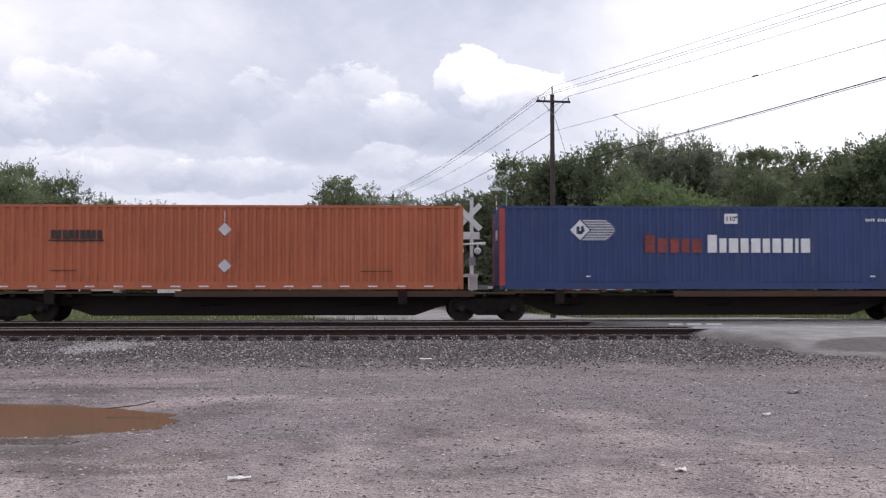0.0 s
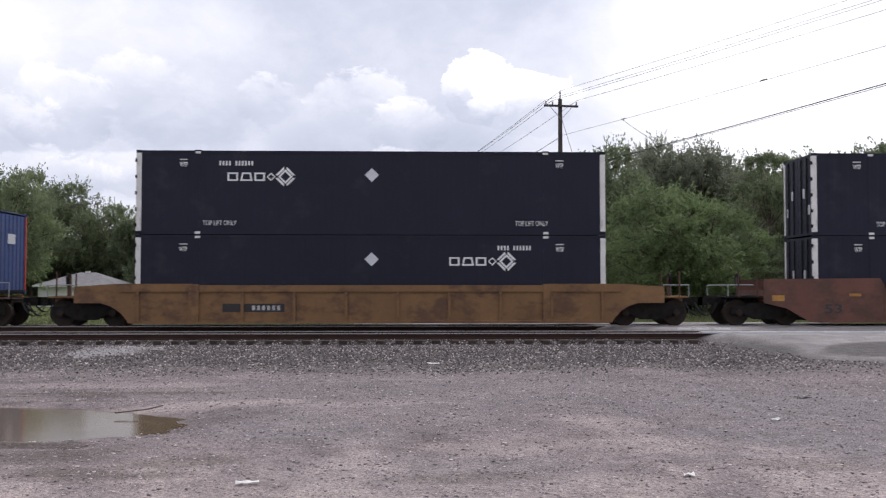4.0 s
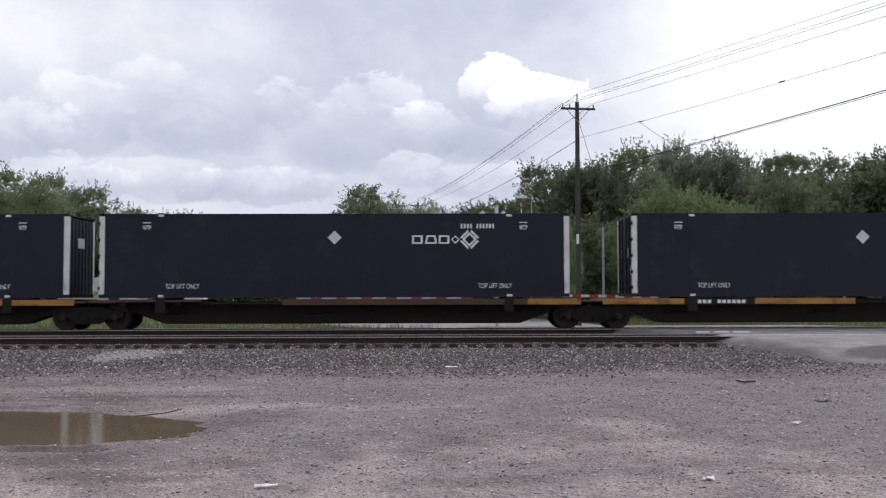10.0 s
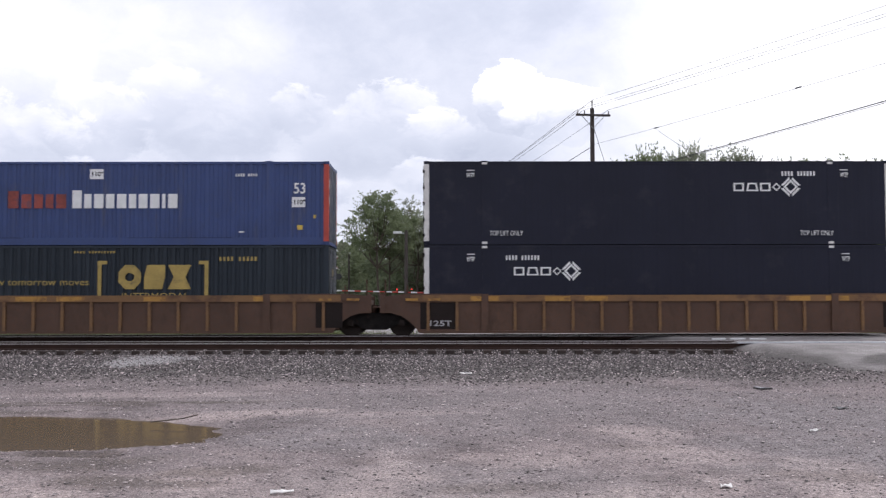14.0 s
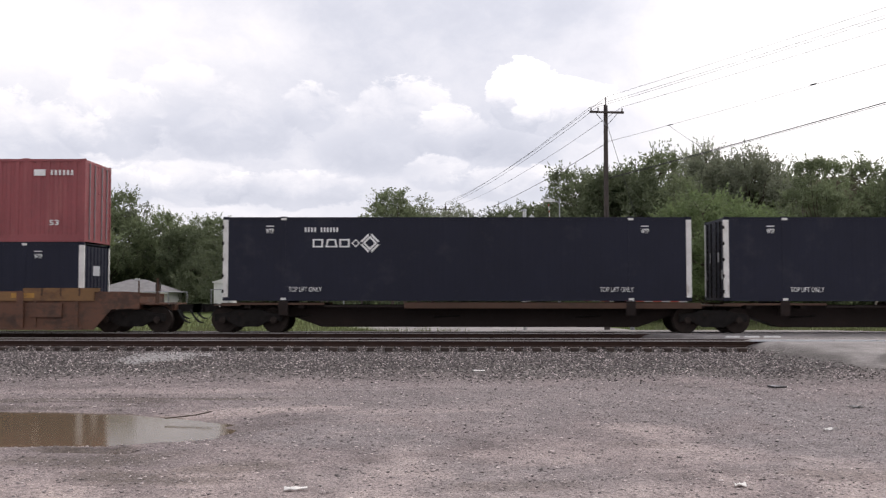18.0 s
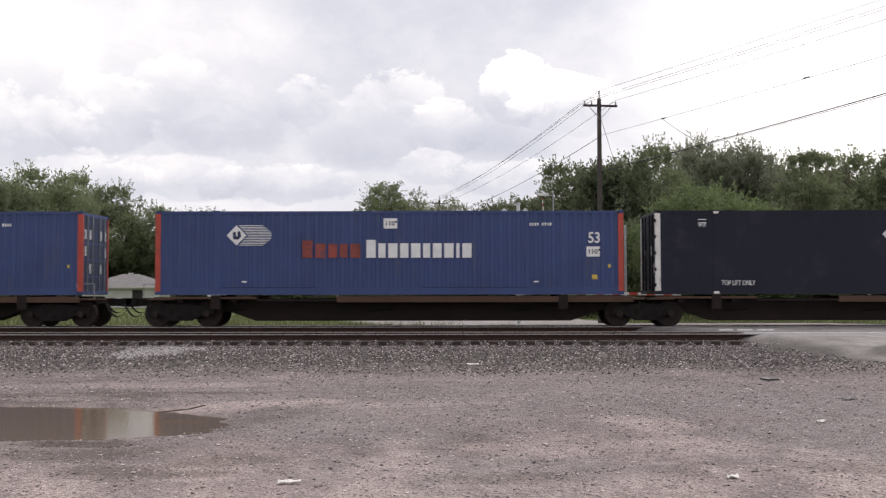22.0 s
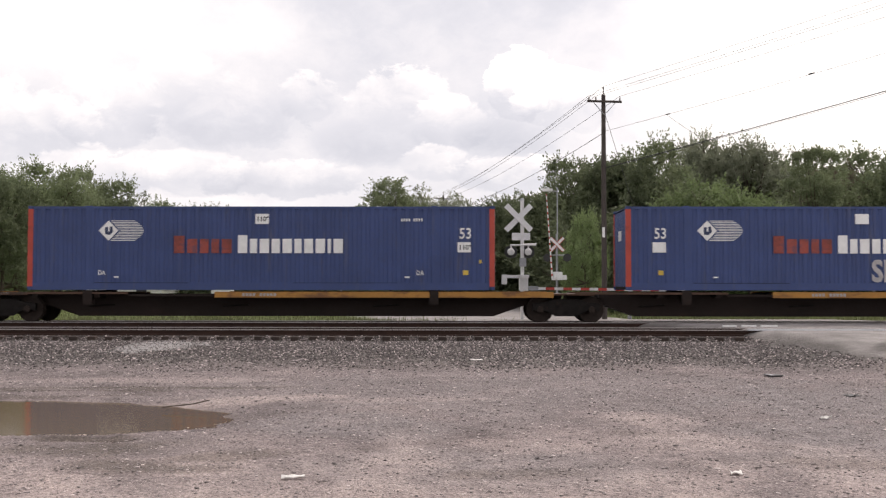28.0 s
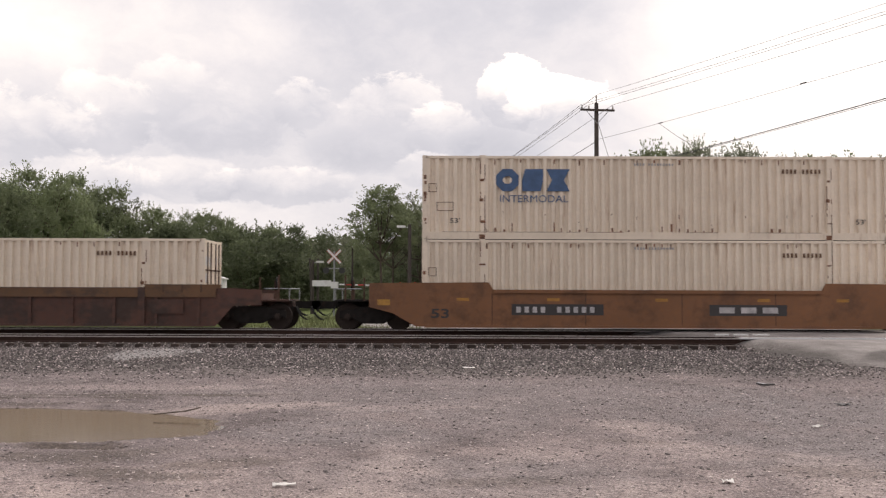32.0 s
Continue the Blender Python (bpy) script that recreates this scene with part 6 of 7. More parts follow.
def make_white_trailer():
    c = trailer_body("white refrigerated trailer with deep blue company marks", M["trailer_white"], 16.05, 1.0, 3.9)
    bm = bmesh.new()
    plate(bm, [(-0.02, 1.62), (-0.5, 1.75), (-0.58, 2.4), (-0.42, 3.75), (-0.02, 3.82)], -1.05, 1.05)
    fr = part("cooling_unit", bm, M["trailer_white"], c, "white cooling unit with dark grilles")
    bm = bmesh.new()
    plate(bm, [(-0.60, 3.42), (-0.02, 3.60), (-0.02, 3.86), (-0.46, 3.80)], -1.08, 1.08)
    part("hood", bm, M["logo_dark"], fr, "black cooling unit hood")
    part("grille", boxes((-0.62, -0.9, 2.5, -0.55, 0.9, 3.4)), M["logo_dark"], fr)
    part("lower_edge", boxes((-0.56, -1.07, 1.60, -0.02, 1.07, 1.70)), M["logo_dark"], fr)
    part("vent", boxes((-0.46, -1.056, 2.2, -0.36, -1.05, 2.3), (-0.5, -1.056, 1.95, -0.34, -1.05, 2.1)), M["logo_dark"], fr)
    glyph_row(c, M["logo_violet"], 4.50, 7.90, 2.62, 3.14, (1.2, 0.9, 0.9, 0.5, 1.1, 1.1, 1.0, 0.9), 1.2, 0.82, "deep blue painted block")
    glyph_row(c, M["logo_violet"], 8.0, 10.3, 2.62, 2.90, (1, 1, 0.5, 1, 1, 1, 0.7, 1), 1.0, 0.55, "deep blue thin painted block")
    glyph_row(c, M["logo_violet"], 10.55, 11.40, 2.62, 2.90, (0.5, 1, 1), 1.0, 0.55, "deep blue thin painted block")
    blocks(c, "underline", M["logo_violet"], [(4.5, 2.48, 11.5, 2.53)])
    for x in (5.1, 5.77, 10.3, 10.97):
        bm = bmesh.new()
        disc(bm, x, 2.06, 0.30, Y0, Y1, 28)
        part("painted_disc", bm, M["logo_violet"], c, "deep blue disc")
    lettering(c, "length_mark", "53'", 7.9, 1.45, 0.34, M["logo_grey"], Y0, 0.44, 0.003)
    blocks(c, "web_mark", M["logo_grey"], number_bars(13.2, 15.6, 1.42, 1.56, 16, False), "grey bars of small print")
    blocks(c, "code_number", M["logo_grey"], number_bars(0.5, 1.8, 1.72, 1.86, 11), "grey code bars")
    blocks(c, "patch", M["logo_white"], [(2.72, 3.2, 3.1, 3.66)], "bright repair patch")
    for x in (11.45, 12.7):
        trailer_gear(c, x)
    for y in (-0.9, 0.78):
        leg = part("landing_leg", boxes((3.3, y, 0.04, 3.42, y + 0.12, 1.0)), M["steel_dark"], c, "dark steel landing leg")
        part("leg_foot", boxes((3.2, y - 0.05, 0.0, 3.52, y + 0.17, 0.045)), M["steel_dark"], leg)
        for xe in (4.0, 2.9):
            part("leg_brace", bars(((3.36, y + 0.06, 0.42), (xe, y + 0.06, 1.0), 0.028, None, 6)), M["rail_grey"], leg)
    bm = bmesh.new()
    cyl(bm, (5.0, -1.05, 0.62), (5.0, -0.8, 0.62), 0.27, None, 20)
    part("spare_wheel", bm, M["rim"], c, "white spare wheel under the floor")
    part("hanger_post", boxes((5.93, -1.0, 0.28, 6.0, -0.93, 1.0)), M["rail_grey"], c, "pale steel hanger")
    part("hitch_stand", boxes((0.75, -0.35, 0.0, 1.0, 0.35, 1.0)), M["steel_dark"], c, "black trailer hitch stand")
    part("side_guard", boxes((11.0, -1.2, 0.85, 13.4, -1.14, 1.0)), M["steel_dark"], c)
    return c


def make_train():
    n_ = len(CONSIST)
    special_left = {9: 0.1, 10: -0.35, 11: 0.14, 12: -0.4, 13: -1.33}
    size = lambda i: 16.4 if i == 9 else CL
    for i, (car, loads, joints) in enumerate(CONSIST):
        s = PLACE[i]
        spine_ = car.startswith("spine")
        gap_l = (PLACE[i - 1] + size(i - 1) + s) / 2 - s if i else -0.6
        gap_r = (s + size(i) + PLACE[i + 1]) / 2 - s if i + 1 < n_ else CL + 2.4
        if spine_:
            lt = special_left.get(i, 0.85 if joints[0] == "j" else gap_l + 0.22)
            rt = CL - 1.0 if joints[1] == "j" else (PLACE[i + 1] + special_left[i + 1] - s if i + 1 in special_left else gap_r + 0.22)
            x0 = lt - 1.2 if joints[0] == "j" else lt
            x1 = rt + 1.35 if joints[1] == "j" else rt
            c = spine_car(x0, x1, joints[0] == "j", joints[1] == "j", int(car[-1]), *((3.2, 2.3) if i == 9 else ()))
            z = 1.12
        else:
            lt = -1.68 if joints[0] == "j" else gap_l
            rt = CL + 1.62 if joints[1] == "j" else gap_r
            x0 = lt - 1.3 if joints[0] == "j" else lt + 0.02
            x1 = rt + 1.3 if joints[1] == "j" else rt - 0.02
            c = well_car(x0, x1, joints[0] == "j", joints[1] == "j", car, {5: ((3.0, 2.1),), 8: ((9.8, 3.1),), 31: ((3.1, 3.1), (9.85, 2.65)), 38: ((3.08, 3.15), (9.85, 2.65))}.get(i, ()))
            z = 0.245
        add_truck(c, lt)
        if joints[1] == "j":
            add_truck(c, rt)
        mover(c, s, 0.0)
        for k in loads:
            if k[0].endswith("trailer"):
                load(k, s, 1.03)
            else:
                load(k, s, z)
            z += CH + 0.012


make_train()


def graffiti():
    """Painted tags on single loads and cars."""
    car = [ob for ob, s, z in MOVERS if abs(s - PLACE[7]) < 0.01 and ob.name.startswith("well")][0]
    y = -1.466
    for k, (x, zc, w, h) in enumerate(((2.14, 0.62, 0.45, 0.46), (3.98, 0.54, 0.48, 0.42), (6.07, 0.62, 0.54, 0.48))):
        shape = lambda g: [(x - w * g, zc + h * 0.75 * g), (x - w * 0.95 * g, zc), (x - w * 0.6 * g, zc - h * 0.75 * g), (x, zc - h * 0.92 * g), (x + w * 0.6 * g, zc - h * 0.75 * g), (x + w * 0.95 * g, zc), (x + w * g, zc + h * 0.7 * g), (x, zc + h * 0.9 * g)]
        bm = bmesh.new()
        plate(bm, shape(1.0), y, y + 0.006)
        lock = part("painted_padlock", bm, M["graffiti_grey"], car, "grey spray-painted padlock")
        bm = bmesh.new()
        ring_plate(bm, shape(1.10), shape(0.99), y + 0.001, y + 0.006)
        part("outline", bm, M["dark_panel"], lock, "black spray outline")
        arc = lambda r: [(x + 0.05 + r * math.cos(t_), zc + h * 0.95 + r * 0.8 * math.sin(t_)) for t_ in [math.pi * 2 * i / 16 for i in range(16)]]
        bm = bmesh.new()
        ring_plate(bm, arc(w * 0.70), arc(w * 0.36), y + 0.002, y + 0.006)
        part("shackle", bm, M["graffiti_grey"], lock)
        bm = bmesh.new()
        disc(bm, x, zc + 0.1, 0.18, y - 0.003, y + 0.002, 14)
        plate(bm, [(x - 0.09, zc + 0.05), (x + 0.09, zc + 0.05), (x + 0.17, zc - 0.27), (x - 0.15, zc - 0.25)], y - 0.003, y + 0.002)
        part("keyhole", bm, M["dark_panel"], lock)
    for x, z in ((3.0, 0.98), (5.15, 1.12), (5.05, 0.72)):
        ring = lambda r: [(x + r * math.cos(t_), z + r * 0.9 * math.sin(t_)) for t_ in [math.pi * 2 * i / 14 for i in range(14)]]
        bm = bmesh.new()
        ring_plate(bm, ring(0.33), ring(0.14), y + 0.0015, y + 0.006)
        lk = part("painted_link", bm, M["graffiti_grey"], car, "grey spray-painted link")
        bm = bmesh.new()
        ring_plate(bm, ring(0.38), ring(0.335), y + 0.002, y + 0.006)
        part("outline", bm, M["dark_panel"], lk)
    part("yellow_patch", boxes((6.65, y + 0.003, 0.62, 9.4, y + 0.006, 1.2)), M["spine_yellow"], car, "yellow paint patch")
    part("patch_mark", boxes(*[(7.42 + i * 0.36, y - 0.002, 0.74, 7.68 + i * 0.36, y + 0.001, 1.0) for i in range(3)]), M["well_red"], car, "faded red marks")
    lettering(car, "spray_letter", "S", 10.6, 0.58, 1.05, M["graffiti_teal"], y, 0.55, 0.03)
    lettering(car, "spray_letter", "y", 11.2, 0.72, 0.72, M["graffiti_pale"], y, 0.42, 0.03)
    lettering(car, "spray_letter", "M", 11.58, 0.50, 0.85, M["graffiti_blue"], y, 0.6, 0.0)
    lettering(car, "spray_letter", "?", 12.4, 0.62, 0.95, M["graffiti_pale"], y - 0.003, 0.55, 0.014)
    part("scribble", boxes(*[(13.1 + i * 0.2, y + 0.001, 0.58 + 0.06 * (i % 2), 13.16 + i * 0.2, y + 0.006, 0.64 + 0.07 * ((i + 1) % 2)) for i in range(6)]), M["graffiti_pale"], car, "thin white scribble")
    worn = [ob for ob, s, z in MOVERS if abs(s - PLACE[14]) < 0.01 and ob.name.startswith("well")][0]
    rng = random.Random(4)
    for x0_, n_, mat in ((0.1, 4, M["graffiti_grey"]), (6.05, 5, M["graffiti_grey"]), (12.2, 3, M["graffiti_blue"])):
        for i in range(n_):
            x = x0_ + i * 0.36
            bm = bmesh.new()
            o = [(x, 0.45 + rng.uniform(0, 0.15)), (x + 0.3, 0.42), (x + 0.26 + rng.uniform(0, 0.1), 0.7), (x + 0.34, 1.0), (x + 0.05, 1.08), (x - 0.03, 0.7)]
            o = [(p + rng.uniform(-0.07, 0.07), q + rng.uniform(-0.09, 0.09)) for p, q in o]
            ring_plate(bm, o, [(x + 0.16 + (p - x - 0.16) * 0.6, 0.74 + (q - 0.74) * 0.6) for p, q in o], -1.466, -1.46)
            part("spray_shape", bm, mat, worn, "faded sprayed shape")
    box_ = [ob for ob, s, z in MOVERS if abs(s - PLACE[34]) < 0.01 and ob.name.startswith("shipping")][0]
    lettering(box_, "spray_word", "SINK", 8.42, 0.32, 1.02, M["graffiti_pale"], Y0 - 0.004, 1.9, 0.035, "pale spray-painted word")
    box_ = [ob for ob, s, z in MOVERS if abs(s - PLACE[22]) < 0.01 and ob.name.startswith("shipping")][0]
    rng = random.Random(8)
    for i in range(5):
        x = 7.3 + i * 0.43
        bm = bmesh.new()
        plate(bm, [(x, 0.25 + rng.uniform(0, 0.2)), (x + 0.34, 0.22), (x + 0.3, 0.5), (x + 0.42, 0.9), (x + 0.1, 0.98), (x + 0.16, 0.6)], Y0, Y1)
        part("spray_shape", bm, M["graffiti_red"], box_, "dull red sprayed shape")
    for i in range(5):
        x = 9.55 + i * 0.5
        bm = bmesh.new()
        o = [(p + rng.uniform(-0.09, 0.09), q + rng.uniform(-0.1, 0.1)) for p, q in [(x, 0.2), (x + 0.4, 0.25), (x + 0.36, 0.6), (x + 0.46, 0.92), (x + 0.08, 0.98), (x - 0.04, 0.55)]]
        ring_plate(bm, o, [(x + 0.2 + (p - x - 0.2) * 0.4, 0.58 + (q - 0.58) * 0.4) for p, q in o], Y0, Y1)
        part("spray_shape", bm, M["graffiti_pale"], box_, "pale sprayed shape")
    for i, dx in enumerate((7.40, 7.86)):
        bm = bmesh.new()
        diamond(bm, dx, 2.05, 0.19)
        part("placard", bm, M["signal_red"], box_, "red and white hazard placard")
        part("placard_band", boxes((dx - 0.12, Y0 - 0.004, 2.0, dx + 0.12, Y0, 2.07)), M["logo_white"], box_)


graffiti()

# ---- trees ----
def leaf_mesh(name, seed, h, w, mat, n_leaf, leaf=0.2, base=0.22, lobes=14):
    """A crown: domes of leaf tufts on the limbs' ends, with dark hollows between them and ragged sprays at the rim."""
    rng = random.Random(seed)
    centres = []
    for i in range(lobes):
        k = (i + 0.5) / lobes
        z = h * (base + (1 - base) * (0.10 + 0.84 * k) * rng.uniform(0.92, 1.04))
        reach = w * 0.5 * (math.sin(math.pi * min(0.18 + 0.78 * k, 1.0)) ** 0.6) * rng.uniform(0.55, 0.95)
        a = i * 2.4 + rng.uniform(-0.5, 0.5)
        r = w * rng.uniform(0.115, 0.185) * (1.0 - 0.2 * k)
        centres.append((Vector((reach * math.cos(a), reach * math.sin(a), min(z, h - r * 0.8))), r))
    centres.append((Vector((0, 0, h * (base + 0.45))), w * 0.18))
    weight = [r * r for _, r in centres]
    points, outs = [], []
    per = 16
    tufts = int(n_leaf / per)
    for c, r in rng.choices(centres, weight, k=tufts):
        d = Vector((rng.gauss(0, 1), rng.gauss(0, 1), rng.gauss(0.35, 0.8))).normalized()
        p = c + Vector((d.x * r, d.y * r, d.z * r * 0.72)) * rng.uniform(0.62, 1.02)
        out = (d + Vector((rng.gauss(0, 0.25), rng.gauss(0, 0.25), 0.35 + rng.gauss(0, 0.25)))).normalized()
        points.append(p)
        outs.append(out * (rng.uniform(0.5, 1.2) if rng.random() < 0.75 else rng.uniform(1.6, 2.8)))
    dice = np.random.RandomState(seed)
    p = np.repeat(np.array([tuple(v) for v in points]), per, axis=0)
    o = np.repeat(np.array([tuple(v) for v in outs]), per, axis=0)
    n_ = len(p)
    step = np.tile(np.arange(per), tufts)[:, None] / per
    q = p + o * step * leaf * 4.0 + dice.normal(0, 1, (n_, 3)) * leaf * (1.15 - 0.75 * step)
    u = dice.normal(0, 1, (n_, 3)) * (1, 1, 0.8) + o * 0.7
    u *= leaf * dice.uniform(0.55, 1.15, (n_, 1)) / np.linalg.norm(u, axis=1)[:, None]
    v = np.cross(u, dice.normal(0, 1, (n_, 3)))
    v *= leaf * 0.42 / np.maximum(np.linalg.norm(v, axis=1)[:, None], 1e-6)
    verts = np.stack([q - u, q + v + u * 0.2, q + u, q - v + u * 0.2], axis=1).reshape(-1, 3)
    me = bpy.data.meshes.new(name)
    me.from_pydata(verts.tolist(), [], np.arange(n_ * 4).reshape(-1, 4).tolist())
    me.materials.append(mat)
    return me, centres


def make_tree(name, label, seed, h, w, mat, n_leaf, leaf=0.2, base=0.22, lobes=14, trunk=0.22):
    t = tagged(new(name), label, "tree", "trees beyond the tracks")
    me, centres = leaf_mesh("crown", seed, h, w, mat, n_leaf, leaf, base, lobes=lobes)
    rng = random.Random(seed + 1)
    bm = bmesh.new()
    p, r = Vector((0, 0, -0.4)), trunk
    line = [p]
    for k in range(5):
        q = Vector((rng.uniform(-0.25, 0.25), rng.uniform(-0.25, 0.25), h * 0.15 * (k + 1)))
        cyl(bm, p, q, r, r * 0.82, 8, False)
        p, r = q, r * 0.82
        line.append(p)
    part("trunk", bm, M["bark"], t, "grey-brown trunk")
    bm = bmesh.new()
    for c, rad in centres:
        s = line[min(5, 1 + int(4 * min(c.z / h, 0.99)))] if c.z > h * 0.3 else line[1]
        mid = s.lerp(c, 0.5) + Vector((rng.uniform(-0.3, 0.3), rng.uniform(-0.3, 0.3), -0.25))
        cyl(bm, s, mid, trunk * 0.42, trunk * 0.3, 6, False)
        cyl(bm, mid, c, trunk * 0.3, trunk * 0.1, 6, False)
        for _ in range(3):
            e = c + Vector((rng.gauss(0, 1), rng.gauss(0, 1), rng.gauss(0.4, 0.8))).normalized() * rad
            cyl(bm, mid.lerp(c, 0.8), e, trunk * 0.12, trunk * 0.04, 5, False)
    part("limb_frame", bm, M["bark"], t)
    part("crown", me, None, t, "leafy green crown")
    return t


TREES = {
    "round": make_tree("tree", "broad leafy green tree behind the railway", 3, 12.0, 8.8, LEAF[0], 34000, 0.145, lobes=22),
    "deep": make_tree("tree", "full-crowned tree behind the railway, its green darkened as shade", 7, 12.0, 8.2, LEAF[1], 34000, 0.145, 0.15, lobes=22),
    "tall": make_tree("tree", "tall green tree with pointed upper branches", 12, 12.5, 7.4, LEAF[0], 26000, 0.14, 0.15, 24),
    "bright": make_tree("tree", "bright green bushy tree in front of the wood", 17, 9.0, 9.4, LEAF[2], 34000, 0.125, 0.05, lobes=20),
    "open": make_tree("tree", "open-crowned tree with bare lower limbs", 23, 12.0, 6.8, LEAF[0], 14000, 0.13, 0.55, 14, 0.16),
    "thin": make_tree("tree", "thin grey-green half-bare tree", 29, 11.0, 6.2, LEAF[3], 8500, 0.115, 0.3, 18, 0.18),
    "airy": make_tree("tree", "tall see-through tree with feathery upper sprays", 37, 13.0, 8.2, LEAF[3], 25000, 0.13, 0.35, 22, 0.2),
    "russet": make_tree("tree", "brownish green tree with reddish young leaves", 53, 12.0, 6.6, LEAF[4], 20000, 0.135, 0.2, 18, 0.2),
    "slim": make_tree("tree", "slim bare-stemmed tree at the edge of the wood", 59, 11.0, 3.6, LEAF[0], 6500, 0.12, 0.6, 10, 0.11),
    "fir": make_tree("tree", "dark ragged pine above the far wood", 31, 11.0, 3.6, LEAF[1], 7500, 0.125, 0.5, 8, 0.2),
}
# both shrubs use the deep leaf, so the wood's lower shade is painted in
BUSH = {
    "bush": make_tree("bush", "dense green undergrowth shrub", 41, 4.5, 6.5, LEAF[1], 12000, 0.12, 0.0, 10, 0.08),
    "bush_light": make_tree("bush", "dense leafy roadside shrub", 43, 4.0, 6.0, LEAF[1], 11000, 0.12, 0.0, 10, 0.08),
}
for b_ in BUSH.values():
    tagged(b_, category="bush", group="undergrowth")
USED = set()


def plant(kind, x, y, h, turn, wide=1.0):
    src = TREES.get(kind) or BUSH[kind]
    base_h = {"round": 12.0, "deep": 12.0, "tall": 12.5, "bright": 9.0, "open": 12.0, "thin": 11.0, "airy": 13.0, "russet": 12.0, "slim": 11.0, "fir": 11.0, "bush": 4.5, "bush_light": 4.0}[kind]
    k = h / base_h
    if kind in USED:
        ob = copy_thing(src, pose(x, y, -0.45, rz=turn))
    else:
        USED.add(kind)
        ob = src
        ob.matrix_basis = pose(x, y, -0.45, rz=turn)
    ob.scale = (k * wide, k * wide, k)
    return ob


# bearing across the view (metres aside per metre ahead), distance, height, kind
WOOD_WEST = [
    (-0.52, 72, 11.2, "deep"), (-0.475, 75, 11.3, "round"), (-0.455, 68, 10.0, "deep"), (-0.44, 84, 11.2, "bright"),
    (-0.400, 80, 12.3, "round"), (-0.375, 110, 15.4, "tall"), (-0.348, 110, 14.2, "round"), (-0.322, 112, 12.8, "thin"),
    (-0.288, 112, 11.8, "round"), (-0.268, 108, 10.0, "deep"), (-0.255, 114, 11.6, "tall"), (-0.232, 116, 11.3, "round"),
    (-0.205, 118, 10.6, "deep"), (-0.18, 124, 10.3, "round"), (-0.149, 120, 10.1, "fir"), (-0.128, 130, 9.3, "round"), (-0.114, 125, 10.0, "thin"),
    (-0.095, 140, 9.6, "round"), (-0.075, 145, 9.4, "deep"), (-0.063, 76, 9.6, "open"), (-0.050, 79, 8.5, "open"),
]
WOOD_EAST = [
    (-0.022, 80, 10.0, "thin"), (-0.002, 82, 9.7, "thin"), (0.028, 92, 9.3, "deep"), (0.047, 82, 9.7, "deep"), (0.072, 80, 9.6, "deep"),
    (0.098, 79, 9.5, "deep"), (0.128, 76, 11.9, "round"), (0.150, 78, 12.2, "tall"), (0.172, 74, 12.6, "deep"), (0.200, 76, 12.9, "round"),
    (0.250, 86, 15.6, "airy"), (0.298, 84, 15.6, "airy"), (0.272, 90, 14.6, "round"), (0.335, 86, 13.2, "round"), (0.258, 61, 8.4, "bright"), (0.300, 62, 7.4, "bright"), (0.352, 68, 10.4, "slim"), (0.366, 66, 10.6, "slim"), (0.381, 69, 10.8, "slim"),
    (0.360, 84, 12.2, "round"), (0.388, 76, 11.9, "russet"), (0.405, 80, 11.8, "tall"), (0.435, 74, 12.6, "round"), (0.470, 73, 13.3, "deep"), (0.505, 72, 13.4, "round"), (0.54, 74, 13.8, "deep"), (0.585, 72, 13.0, "round"),
]


def make_wood():
    rng = random.Random(77)
    for k, y, h, kind in WOOD_WEST + WOOD_EAST:
        h = (h * 0.94 + 0.3) * rng.uniform(0.95, 1.0)
        plant(kind, k * y, y, h, rng.uniform(0, 360), {"tall": 0.9, "thin": 1.0, "bright": 1.05, "open": 1.1}.get(kind, rng.uniform(0.85, 1.05)))
    plant("bright", 0.134 * 62, 62, 6.2, 40, 0.42)
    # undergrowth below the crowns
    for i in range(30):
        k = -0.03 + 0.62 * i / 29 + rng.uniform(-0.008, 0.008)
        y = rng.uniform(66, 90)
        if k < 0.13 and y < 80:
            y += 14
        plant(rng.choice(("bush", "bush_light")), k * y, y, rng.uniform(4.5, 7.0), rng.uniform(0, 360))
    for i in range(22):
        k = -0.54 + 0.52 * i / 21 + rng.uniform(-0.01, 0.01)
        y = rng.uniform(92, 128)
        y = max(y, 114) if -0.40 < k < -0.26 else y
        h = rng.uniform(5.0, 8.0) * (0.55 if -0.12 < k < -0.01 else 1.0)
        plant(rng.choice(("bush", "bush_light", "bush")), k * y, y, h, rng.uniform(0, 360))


make_wood()


def make_far_wood():
    """The wood goes on behind the first trees as one dark mass of foliage."""
    rng = random.Random(9)
    verts, faces = [], []
    for _ in range(26000):
        k = rng.uniform(-0.75, 0.75)
        y = rng.uniform(150, 185)
        top = 9.5 + 2.0 * noise.noise(Vector((k * 14, 0, 0))) + 1.0 * noise.noise(Vector((k * 60, 0, 5))) + (3.5 if k > 0.1 else 0)
        z = rng.random() ** 0.8 * top
        p = Vector((k * y, y, z))
        u = Vector((rng.gauss(0, 1), rng.gauss(0, 1), rng.gauss(0, 1))).normalized() * rng.uniform(0.3, 0.75)
        v = u.cross(Vector((rng.gauss(0, 1), rng.gauss(0, 1), rng.gauss(0, 1)))).normalized() * 0.4
        b = len(verts)
        verts += [tuple(p - u), tuple(p + v), tuple(p + u), tuple(p - v)]
        faces.append((b, b + 1, b + 2, b + 3))
    me = bpy.data.meshes.new("far_wood")
    me.from_pydata(verts, [], faces)
    me.materials.append(LEAF[1])
    tagged(new("far_wood", me), "distant dark green wood along the horizon", "wood", kind="stuff")


make_far_wood()


